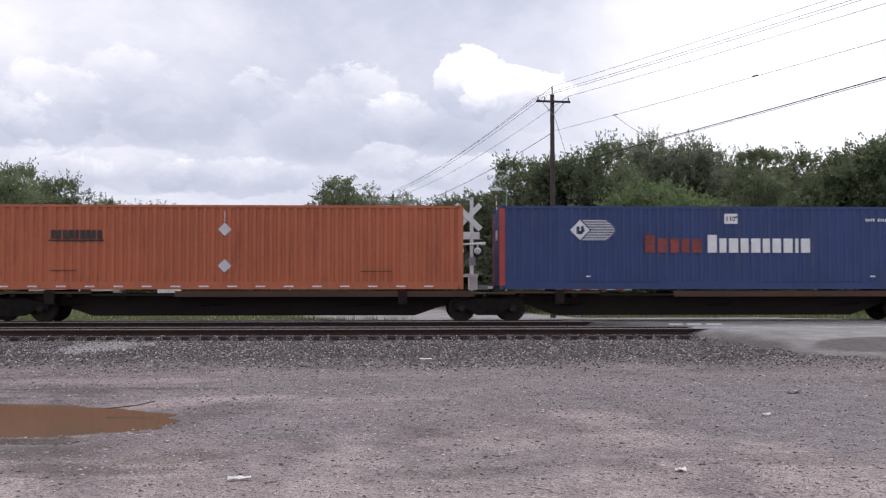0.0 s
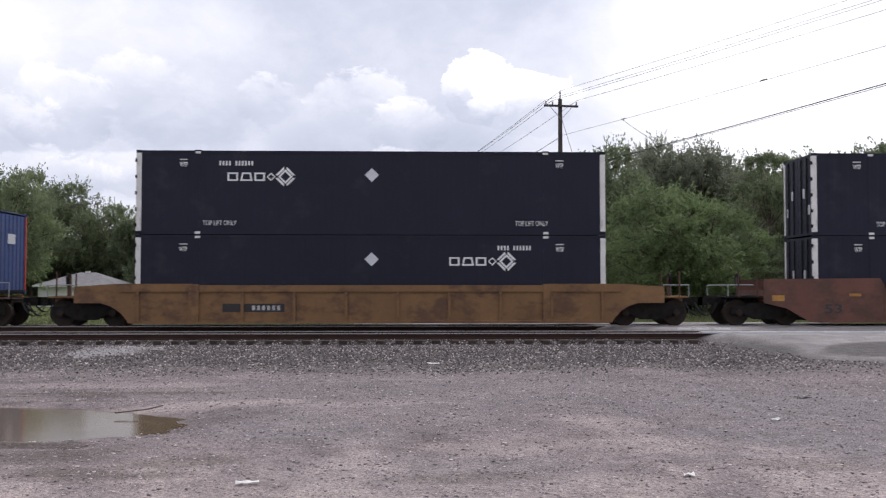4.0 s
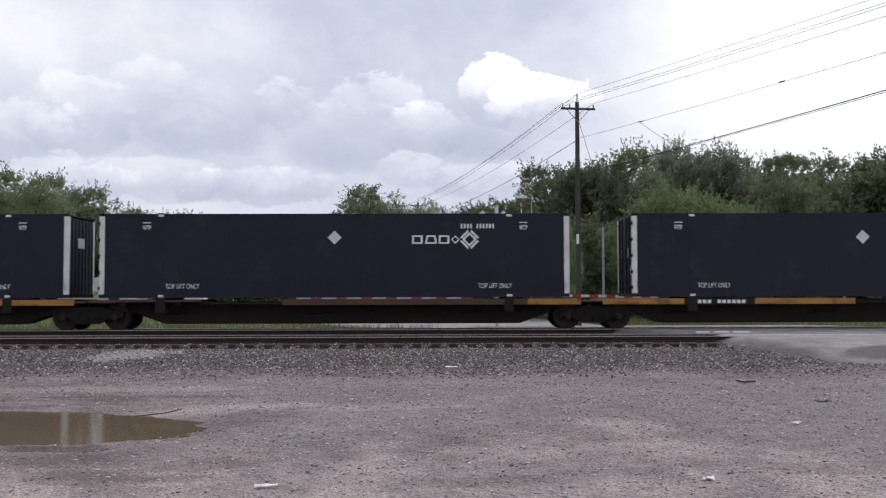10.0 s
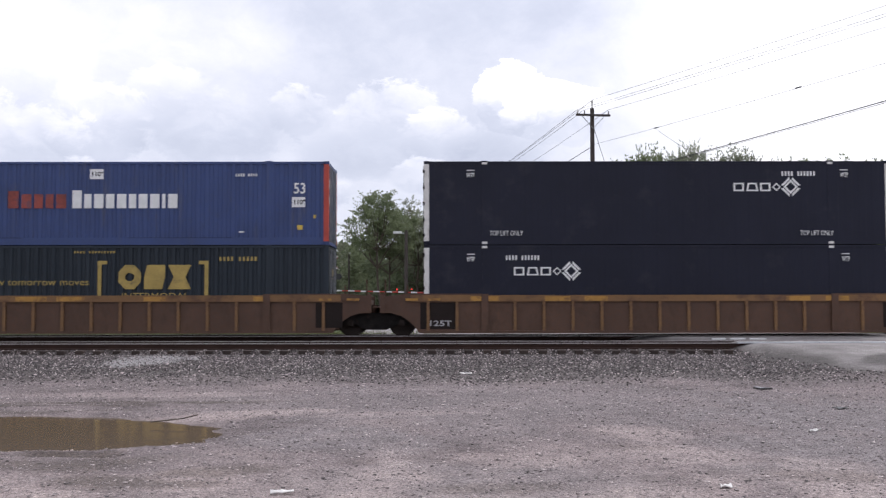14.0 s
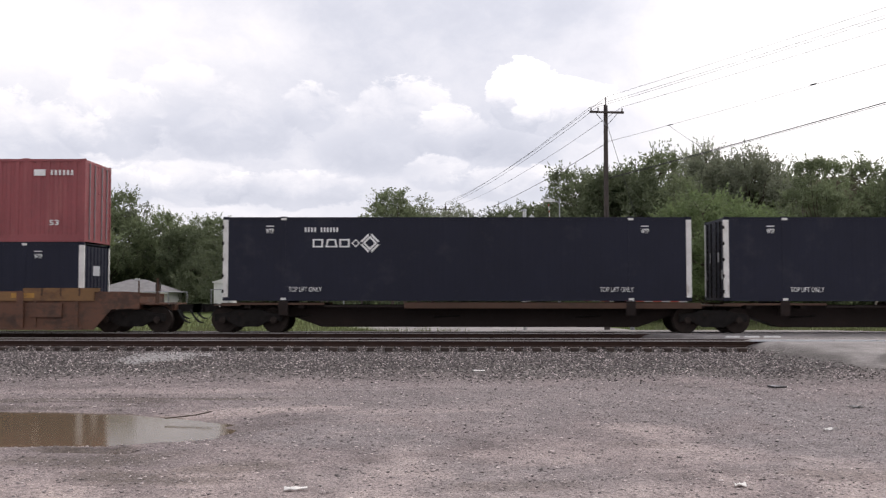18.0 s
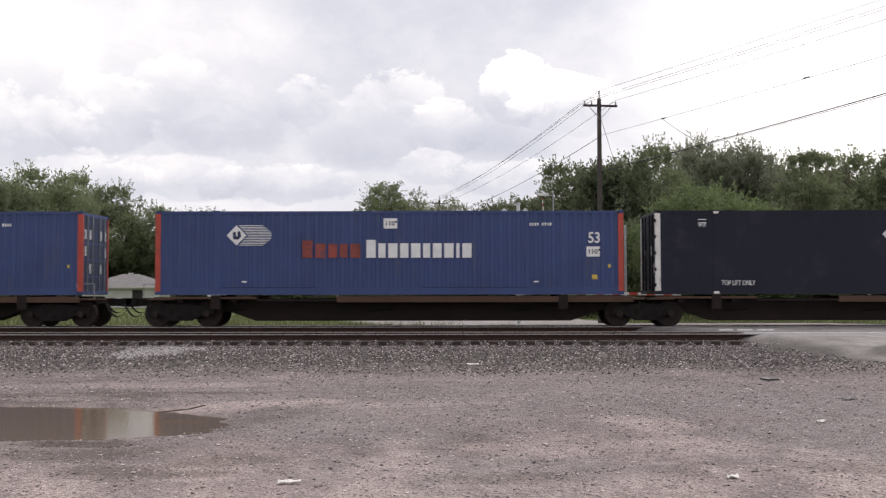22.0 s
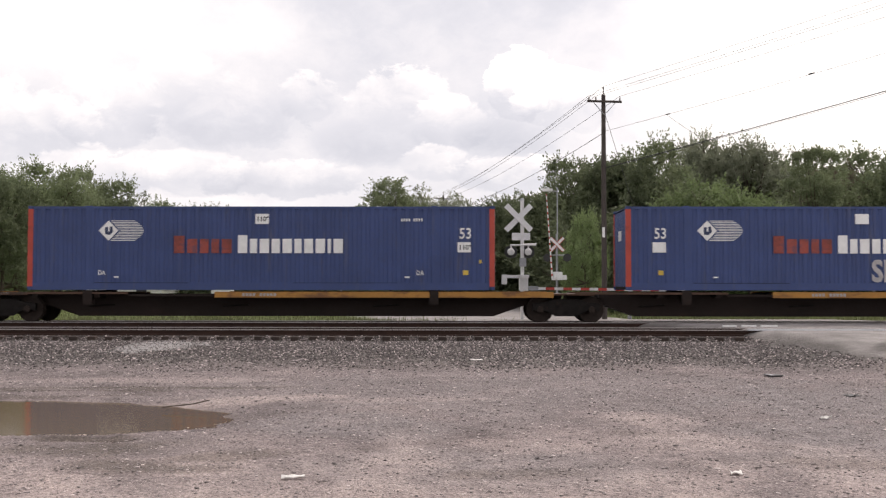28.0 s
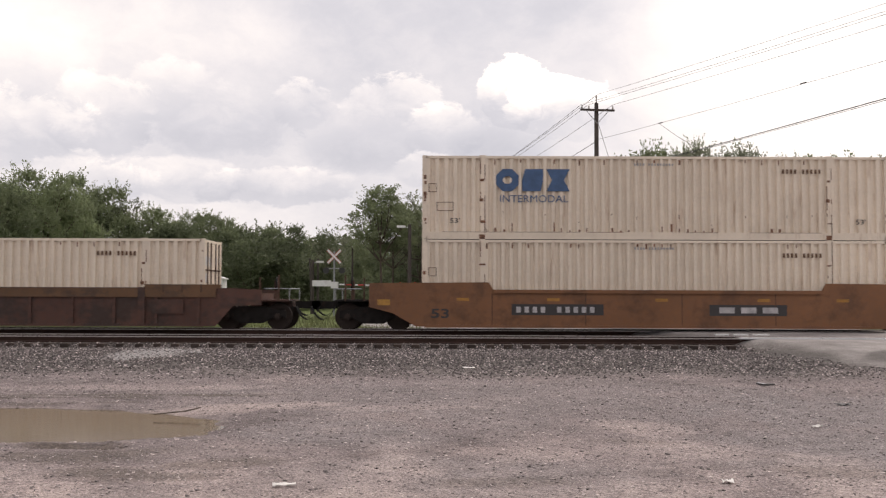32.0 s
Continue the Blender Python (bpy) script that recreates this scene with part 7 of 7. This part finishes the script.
def make_bare_tree(x, y, h, seed):
    """A leafless forked tree with pale bark."""
    rng = random.Random(seed)
    t = tagged(new("dead_tree"), "pale leafless forked tree at the wood's edge", "tree", "trees beyond the tracks")
    t.location = (x, y, -0.5)

    def limb(name, parent, a, way, length, r, depth):
        bm = bmesh.new()
        p, q = Vector(a), Vector(way).normalized()
        ends = []
        for k in range(4):
            n_ = p + q * length / 4
            cyl(bm, p, n_, r * (1 - 0.18 * k), r * (1 - 0.18 * (k + 1)), 7, False)
            p = n_
            ends.append(p)
            q = (q + Vector((rng.gauss(0, 0.16), rng.gauss(0, 0.16), 0.08))).normalized()
        ob = part(name, bm, M["pale_bark"], parent)
        if depth < 2:
            for e in ends[1:] if depth else ends[2:]:
                limb("branch", ob if depth == 0 else parent, e, q + Vector((rng.choice((-1, 1)) * rng.uniform(0.4, 0.8), rng.uniform(-0.4, 0.4), 0.2)), length * 0.45, r * 0.5, depth + 1)

    limb("trunk", t, (0, 0, 0), (0.06, 0, 1), h * 0.7, 0.11, 0)


make_bare_tree(0.421 * 57, 57.0, 6.0, 4)
make_bare_tree(0.352 * 66, 66.0, 8.5, 9)


def make_grass():
    """Tall grass and weeds on the verge behind the train."""
    rng = random.Random(21)
    verts, faces = [], []
    for _ in range(26000):
        y = 38.6 + 34 * rng.random() ** 1.6
        x = rng.uniform(-0.56, 0.56) * y
        if on_road(x, y) > 0.02:
            continue
        z = ground_z(x, y)
        h = rng.uniform(0.12, 0.4) * (1.4 if noise.noise(Vector((x * 0.2, y * 0.2, 0))) > 0.1 else 0.8)
        w = rng.uniform(0.02, 0.05)
        a = rng.uniform(0, 3.14)
        dx, dy = math.cos(a) * w, math.sin(a) * w
        lx, ly = rng.gauss(0, 0.3) * h, rng.gauss(0, 0.3) * h
        b = len(verts)
        verts += [(x - dx, y - dy, z - 0.02), (x + dx, y + dy, z - 0.02), (x + lx, y + ly, z + h)]
        faces.append((b, b + 1, b + 2))
    me = bpy.data.meshes.new("grass")
    me.from_pydata(verts, [], faces)
    me.materials.append(material("grass_blades", (0.155, 0.170, 0.075), 0.7, vary=0.35, scale=0.4, trans=0.3))
    tagged(new("grass", me), "rough green and straw-coloured verge grass", "grass", kind="stuff")


make_grass()


# ---- crossing signals, poles, wires ----
def crossbuck(parent, x, y, z, half, mat_name, striped=False):
    for a in (-1, 1):
        bm = bmesh.new()
        box(bm, -half, -0.02, -0.11, half, 0.02, 0.11)
        bl = part("crossbuck_blade", bm, M[mat_name], parent, "white crossing sign blade", pose(x, y - 0.03 * (a + 2), z, 0, 45 * a, 0))
        if striped:
            part("blade_edge", boxes((-half, -0.024, 0.075, half, -0.021, 0.11), (-half, -0.024, -0.11, half, -0.021, -0.075)), M["signal_red"], bl)


def make_near_signal(x, y):
    s = tagged(new("crossing_signal"), "white railway crossing signal with crossbuck, flashers and lowered gate", "crossing signal", "crossing signals")
    s.location = (x, y, -0.25)
    o = 0.25
    part("mast", bars(((0, 0, 0), (0, 0, 4.75 + o), 0.075, None, 12)), M["signal_white"], s)
    part("base_plate", boxes((-0.25, -0.25, -0.05, 0.25, 0.25, 0.12)), M["galvanised"], s)
    crossbuck(s, -0.15, -0.02, 4.03 + o, 0.72, "signal_white")
    part("track_count_plate", boxes((-0.42, -0.06, 3.12 + o, 0.32, -0.03, 3.42 + o)), M["signal_white"], s, "white track count plate")
    part("bell", bars(((0, 0, 4.75 + o), (0, 0, 4.84 + o), 0.11, 0.05, 12)), M["galvanised"], s)
    part("light_arm", bars(((-0.5, -0.1, 2.92 + o), (0.55, -0.1, 2.92 + o), 0.03, None, 8), ((0.0, 0.1, 2.95 + o), (0.6, 0.3, 3.0 + o), 0.03, None, 8)), M["signal_white"], s)
    for lx in (-0.46, 0.24):
        bm = bmesh.new()
        cyl(bm, (lx, -0.1, 2.92 + o), (lx, -0.1, 2.78 + o), 0.03, None, 8)
        cyl(bm, (lx, -0.02, 2.65 + o), (lx, -0.22, 2.63 + o), 0.15, 0.11, 16)
        h = part("flasher", bm, M["signal_white"], s, "white backed flasher lamp seen from behind")
        bm = bmesh.new()
        cyl(bm, (lx, 0.0, 2.65 + o), (lx, 0.02, 2.65 + o), 0.26, None, 20)
        part("backboard", bm, M["signal_black"], h)
    part("junction_box", boxes((-0.12, -0.16, 2.05 + o, 0.15, -0.06, 2.4 + o)), M["galvanised"], s)
    m_ = part("gate_mechanism", boxes((-0.13, -0.25, 1.06 + o, 0.22, 0.2, 1.66 + o)), M["signal_white"], s, "white gate mechanism box")
    part("mechanism_lid", boxes((-0.16, -0.28, 1.66 + o, 0.26, 0.23, 1.71 + o)), M["signal_white"], m_)
    part("counterweight_arm", boxes((-0.66, -0.40, 1.58 + o, 0.24, -0.34, 1.70 + o)), M["signal_white"], m_)
    part("counterweight", boxes((-0.86, -0.43, 1.33 + o, -0.64, -0.31, 1.72 + o)), M["signal_white"], m_)
    part("arm_bracket", boxes((0.22, -0.42, 1.08 + o, 0.62, -0.36, 1.26 + o)), M["galvanised"], m_)
    for i in range(17):
        part("arm_stripe", boxes((0.6 + i * 0.36, 0.1 + i * 0.03, 1.10 + o - i * 0.004, 0.96 + i * 0.36, 0.15 + i * 0.03, 1.21 + o - i * 0.004)), M["signal_red"] if i % 2 else M["signal_white"], m_)
    return s


def make_far_signal(x, y, raised, way=1):
    s = tagged(new("crossing_signal"), "white crossing signal with " + ("a raised striped gate arm" if raised else "a lowered red and white gate arm"), "crossing signal", "crossing signals")
    s.location = (x, y, -0.45)
    o = 0.45
    part("mast", bars(((0, 0, 0), (0, 0, 4.4 + o), 0.07, None, 10)), M["galvanised"], s)
    crossbuck(s, 0, -0.05, 3.75 + o if raised else 4.0 + o, 0.56 if raised else 0.7, "signal_white", True)
    part("light_arm", bars(((-0.7, -0.05, 3.1 + o), (0.7, -0.05, 3.1 + o), 0.04, None, 8)), M["galvanised"], s)
    for lx in (-0.6, 0.6):
        bm = bmesh.new()
        cyl(bm, (lx, -0.1, 2.95 + o), (lx, -0.2, 2.95 + o), 0.24, None, 18)
        part("flasher", bm, M["signal_black"], s)
    g = part("gate_mechanism", boxes((-0.22, -0.3, 1.6 + o, 0.3, 0.3, 2.1 + o)), M["signal_white"], s)
    cw = (-0.1, 1.62, 0.55, 1.9) if raised else (-1.6, 1.75, -0.2, 2.2)
    part("counterweight_arm", boxes((cw[0], -0.38, cw[1] + o, cw[2], -0.32, cw[3] + o)), M["signal_white"], g)
    n_ = 14
    for i in range(n_):
        if raised:
            a, b = Vector((-0.30 - 0.025 * i, -0.3, 1.6 + o + i * 0.37)), Vector((-0.30 - 0.025 * (i + 1), -0.3, 1.6 + o + (i + 1) * 0.37))
        else:
            a, b = Vector((0.4 + i * 0.47, -0.3, 1.9 + o - 0.012 * i)), Vector((0.4 + (i + 1) * 0.47, -0.3, 1.9 + o - 0.012 * (i + 1)))
        if raised:
            b0 = a.lerp(b, 0.68)
            part("arm_stripe", bars((a, b0, 0.055 - 0.002 * i, None, 6)), M["signal_white"], g)
            part("arm_stripe", bars((b0, b, 0.055 - 0.002 * i, None, 6)), M["signal_red"], g)
        else:
            part("arm_stripe", bars((a, b, 0.06, None, 6)), M["signal_red"] if i % 2 else M["signal_white"], g)
    if not raised:
        for lx in (5.0, 6.1):
            part("arm_lamp", bars(((lx, -0.4, 2.0 + o), (lx, -0.44, 1.99 + o), 0.065, None, 12)), M["red_light"], g, "lit red gate lamp")
    return s


make_near_signal(2.88, 40.5)
make_far_signal(6.35, 60.0, True)
make_far_signal(-8.3, 75.0, False)


def make_pole(x, y, h, label, arm=True, r=0.135, turn=0.0, lean=0.0):
    p = tagged(new("utility_pole"), label, "utility pole", "utility poles")
    p.matrix_basis = pose(x, y, -0.45, rz=turn, ry=lean)
    part("shaft", bars(((0, 0, 0), (0, 0, h), r, r * 0.7, 12)), M["wood_pole"], p)
    if arm:
        part("crossarm", boxes((-0.80, -0.20, h - 0.385, 0.80, -0.11, h - 0.295)), M["wood_pole"], p)
        part("arm_brace", bars(((-0.5, -0.16, h - 0.4), (0, -0.14, h - 0.95), 0.015, None, 6), ((0.5, -0.16, h - 0.4), (0, -0.14, h - 0.95), 0.015, None, 6)), M["galvanised"], p)
        for ix in (-0.72, -0.4, 0.72):
            part("insulator", bars(((ix, -0.16, h - 0.28), (ix, -0.16, h - 0.14), 0.04, 0.03, 8)), M["insulator"], p)
        part("insulator", bars(((0, 0, h), (0, 0, h + 0.25), 0.03, None, 6), ((0, 0, h + 0.25), (0, 0, h + 0.36), 0.05, 0.035, 8)), M["insulator"], p)
    return p


HP = 10.40
pa = make_pole(*POLE_A, HP, "dark weathered wooden utility pole with one crossarm", turn=8)
part("pole_tag", boxes((-0.13, -0.2, 3.9, -0.02, -0.16, 4.35)), M["logo_white"], pa, "white tag on the pole")
make_pole(*POLE_B, HP + 0.1, "distant wooden utility pole with one crossarm", turn=8)
make_pole(*POLE_C, HP, "wooden utility pole beside the road", turn=25)
make_pole(27.4, 60.0, 6.0, "short thick wooden pole at the edge of the wood", False, 0.24)
make_pole(-12.6, 95.0, 5.0, "thin leaning wooden pole in the verge", False, 0.12, lean=-3)
make_pole(-12.2, 96.0, 5.0, "thin wooden pole in the verge", False, 0.12)
make_pole(-7.4, 80.0, 5.3, "thin wooden pole by the far crossing", False, 0.09)


def make_street_lamp(x, y, h, way, thick=0.15, mat="wood_pole"):
    s = tagged(new("street_lamp"), "grey street lamp on a " + ("wooden pole" if mat == "wood_pole" else "thin steel post"), "street lamp", "street lamps")
    s.location = (x, y, -0.45)
    part("shaft", bars(((0, 0, 0), (0, 0, h + 0.25), thick, thick * 0.75, 10)), M[mat], s)
    part("bracket", bars(((0, 0, h), (way * 0.7, 0, h + 0.1), 0.035, None, 6)), M["galvanised"], s)
    part("head", boxes((way * 0.6 - 0.3, -0.14, h + 0.02, way * 0.6 + 0.3, 0.14, h + 0.18)), M["signal_white"], s, "pale lamp head")


make_street_lamp(-2.45, 70.0, 6.3, -1)
make_street_lamp(6.45, 60.6, 7.45, -1, 0.05, "galvanised")
make_street_lamp(-10.6, 80.0, 4.1, 1)


def make_sign_post(x, y, h):
    s = tagged(new("sign_post"), "plain pale metal post beside the road", "post")
    s.location = (x, y, -0.5)
    part("post", bars(((0, 0, 0), (0, 0, h), 0.05, None, 10)), M["galvanised"], s)
    part("foot", bars(((0, 0, 0), (0, 0, 0.5), 0.09, None, 10)), M["galvanised"], s)


make_sign_post(7.5, 42.0, 4.5)


def wire(name, a, b, sag, r=0.012, label="", n_=18):
    cu = bpy.data.curves.new(name, "CURVE")
    cu.dimensions, cu.bevel_depth, cu.bevel_resolution = "3D", r, 1
    sp = cu.splines.new("POLY")
    sp.points.add(n_)
    a, b = Vector(a), Vector(b)
    for i in range(n_ + 1):
        k = i / n_
        p = a.lerp(b, k)
        sp.points[i].co = (p.x, p.y, p.z - sag * 4 * k * (1 - k), 1)
    cu.materials.append(M["wire"])
    tmp = bpy.data.objects.new(name, cu)
    me = bpy.data.meshes.new_from_object(tmp)
    bpy.data.objects.remove(tmp)
    me.materials.clear()
    me.materials.append(M["wire"])
    return tagged(new(name, me), label or "thin black overhead wire between poles", "wire", "overhead wires")


def make_wires():
    zt = HP - 0.45
    ax, ay = POLE_A
    bx, by = POLE_B
    cx, cy = POLE_C
    for dx, dz in ((-0.72, -0.1), (-0.4, -0.1), (0.72, -0.1), (0.0, 0.36)):
        wire("overhead_wire", (ax + dx, ay - 0.16, zt + dz), (bx + dx, by - 0.16, zt + dz + 0.1), 0.5, 0.009)
        wire("overhead_wire", (ax + dx, ay - 0.16, zt + dz), (cx + dx * 0.9, cy, zt + dz + 0.08), 0.05, 0.007)
    wire("overhead_wire", (ax, ay - 0.15, 8.2), (bx, by, 8.6), 0.6, 0.014)
    # service wire and the thick telephone cable
    wire("overhead_wire", (ax, ay - 0.15, 8.25), (cx, cy, 8.72), 0.06, 0.007)
    wire("telephone_cable", (ax + 0.1, ay, 6.63), (cx, cy, 7.72), 0.05, 0.017, "thick black telephone cable")
    wire("telephone_cable", (ax + 0.1, ay, 6.59), (cx, cy, 7.655), 0.05, 0.009, "second thinner black telephone cable")
    wire("drop_wire", (8.87, 40.8, 8.30), (9.9, 38.6, 6.95), 0.05, 0.008, "slack drop wire between cable and service wire")
    wire("guy_wire", (ax, ay, 9.3), (ax + 1.7, ay + 0.5, 4.0), 0.0, 0.010, "thin guy wire of the pole")
    for k in (0.21, 0.565):
        p = Vector((ax, ay - 0.15, 8.25)).lerp(Vector((cx, cy, 8.72)), k)
        tagged(part("wire_splice", bars((p + Vector((-0.07, 0.09, -0.045)), p + Vector((0.07, -0.09, -0.03)), 0.022, None, 8)), M["wire"]), "dark splice on the service wire", "wire splice", "overhead wires")


make_wires()


# ---- small buildings and cabinets ----
def make_house(x, y):
    h = tagged(new("house"), "small white house with a grey hip roof", "house")
    h.location = (x, y, -0.45)
    w, d, e, t = 3.7, 3.2, 2.08, 3.35
    part("wall", boxes((-w, -d, 0, w, d, e)), M["house_wall"], h)
    bm = bmesh.new()
    o = 0.4
    v = [bm.verts.new(p) for p in ((-w - o, -d - o, e), (w + o, -d - o, e), (w + o, d + o, e), (-w - o, d + o, e), (-0.8, 0, t), (0.8, 0, t))]
    for f in ((0, 1, 5, 4), (1, 2, 5), (2, 3, 4, 5), (3, 0, 4), (3, 2, 1, 0)):
        bm.faces.new([v[i] for i in f])
    part("roof", bm, M["roof"], h, "grey shingle roof")
    part("fascia", boxes((-w - o, -d - o - 0.03, e - 0.16, w + o, -d - o, e)), M["house_wall"], h)
    wn = part("window", boxes((1.2, -d - 0.03, 0.8, 2.2, -d, 1.75)), M["logo_dark"], h)
    part("window_frame", boxes((1.1, -d - 0.05, 0.72, 2.3, -d - 0.03, 0.8), (1.1, -d - 0.05, 1.75, 2.3, -d - 0.03, 1.82)), M["house_wall"], wn)
    part("vent", boxes((-0.2, -0.2, t - 0.05, 0.2, 0.2, t + 0.12)), M["signal_white"], h)


make_house(-31.9, 100.0)


def make_cabinet(x, y):
    c = tagged(new("relay_cabinet"), "white steel relay cabinet with a shallow peaked roof", "cabinet")
    c.location = (x, y, -0.5)
    part("body", boxes((-0.58, -0.5, 0.1, 0.58, 0.5, 2.55)), M["signal_white"], c)
    bm = bmesh.new()
    plate(bm, [(-0.66, 2.55), (0.66, 2.55), (0.66, 2.62), (0.0, 2.80), (-0.66, 2.62)], -0.58, 0.58)
    part("roof", bm, M["signal_white"], c)
    part("door", boxes((-0.45, -0.53, 0.25, 0.45, -0.5, 2.4)), M["signal_white"], c)
    part("plinth", boxes((-0.7, -0.6, 0, 0.7, 0.6, 0.1)), M["galvanised"], c)


make_cabinet(-13.8, 60.0)


def make_litter():
    # pale bits on the puddle: floating scum, and a sky reflection as flat pieces
    rng = random.Random(3)
    for x, y, a, b, name, label in ((-1.37, 8.66, 0.10, 0.03, "paper_scrap", "crumpled white scrap of paper on the gravel"), (2.52, 8.9, 0.05, 0.04, "paper_scrap", "small white scrap on the gravel"),
                                    (0.55, 22.2, 0.13, 0.06, "paper_scrap", "white scrap on the ballast"), (4.7, 12.6, 0.08, 0.02, "paper_scrap", "pale scrap on the gravel"),
                                    (6.1, 15.3, 0.10, 0.07, "dark_debris", "dark lump on the gravel"), (-5.05, 12.05, 0.08, 0.03, "pale_scum", "pale scum at the puddle's edge"), (-6.0, 14.0, 0.08, 0.03, "pale_scum", "pale scum at the puddle's rim"), (-4.75, 13.55, 0.07, 0.03, "pale_scum", "pale mark on the puddle, scum and painted reflection"), (-4.1, 13.5, 0.08, 0.025, "pale_scum", "pale mark on the puddle, scum and painted reflection"), (-5.0, 11.9, 0.09, 0.03, "pale_scum", "pale mark on the puddle, scum and painted reflection"), (-5.35, 14.25, 0.09, 0.03, "pale_scum", "pale mark on the puddle, scum and painted reflection")):
        bm = bmesh.new()
        bmesh.ops.create_grid(bm, x_segments=4, y_segments=3, size=1)
        for v in bm.verts:
            v.co = Vector((v.co.x * a, v.co.y * b, rng.uniform(0.0, 0.004 if name == "pale_scum" else 0.03)))
        bmesh.ops.solidify(bm, geom=bm.faces[:], thickness=0.006)
        ob = tagged(part(name, bm, M["logo_dark"] if name == "dark_debris" else M["pale_bark"] if name == "pale_scum" else M["litter"]), label, "litter", "litter on the lot")
        ob.matrix_basis = pose(x, y, max(ground_z(x, y), LOT - 0.062) + (0.0 if name == "pale_scum" else 0.012), rz=rng.uniform(-25, 25))


make_litter()


def make_twig():
    bm = bmesh.new()
    pts = [Vector((-4.0, 13.8, -0.40)), Vector((-3.8, 13.88, -0.385)), Vector((-3.6, 13.95, -0.37)), Vector((-3.42, 14.1, -0.335))]
    for p, q in zip(pts, pts[1:]):
        cyl(bm, p, q, 0.010, 0.008, 6)
    tagged(part("twig", bm, M["bark"]), "broken brown twig at the puddle's edge", "twig")


make_twig()


def make_blown_box():
    """A flattened carton that the train's wind rolls over the road edge and drops on the gravel."""
    bm = bmesh.new()
    box(bm, -0.14, -0.10, -0.012, 0.14, 0.10, 0.012)
    c = tagged(part("flattened_carton", bm, M["logo_dark"]), "flattened dark carton blown along the ground", "litter")
    part("torn_flap", boxes((-0.14, -0.10, 0.013, -0.06, 0.09, 0.022)), M["logo_grey"], c, "white torn flap")
    part("side_flap", boxes((0.14, -0.09, -0.008, 0.17, 0.08, 0.004)), M["litter"], c, "white side flap")
    return c


CARTON = make_blown_box()
CARTON_WAY = [(0, 14.8, 23.9, 0.03, 0, 0, 0), (4.6, 13.9, 23.9, 0.03, 0, 0, 0), (5.5, 11.48, 25.28, 0.06, 12, 30, 20), (5.7, 11.25, 25.20, 0.08, 35, 0, 10), (5.9, 10.60, 24.25, 0.12, 70, 20, 40), (6.1, 10.17, 23.72, 0.05, 10, 10, 70),
              (6.3, 8.84, 21.74, 0.08, -20, 30, 40), (6.5, 8.56, 21.44, 0.12, 30, 10, 0), (6.7, 8.24, 21.34, 0.10, 65, -30, 30), (6.9, 8.05, 21.56, 0.18, 60, 30, 60), (7.1, 7.04, 19.86, 0.07, 10, 10, 30), (7.3, 6.92, 20.05, 0.10, 40, 5, 5),
              (7.5, 6.47, 19.41, 0.06, 0, 20, 20), (7.7, 6.18, 18.88, 0.05, 10, 0, 40), (7.9, 6.01, 18.75, 0.03, 3, 2, 25), (8.2, 5.99, 18.62, 0.025, 2, 0, 22), (32, 5.99, 18.62, 0.025, 2, 0, 22)]

# ---- what moves ----
def motions():
    for ob, s, z in MOVERS:
        walk(ob, [(t, pose(s - run, TRACK_TRAIN, z)) for t, run in SLIDE])
    walk(CARTON, [(t, pose(x, y, ground_z(x, y) + up, rx, ry, rz)) for t, x, y, up, rx, ry, rz in CARTON_WAY])
    # all wheels roll alike: one keyed turn of the axle, shared by every wheelset
    first = WHEELSETS[0]
    walk(first, [(k / FPS, pose(0, 0, 0) @ Matrix.Rotation(radians(-88.0 * k), 4, "Y")) for k in range(0, 32 * FPS + 1)])
    keys = first.animation_data
    for w in WHEELSETS[1:]:
        w.rotation_mode = "QUATERNION"
        own = w.animation_data_create()
        own.action = keys.action
        own.action_slot = keys.action_slot


motions()
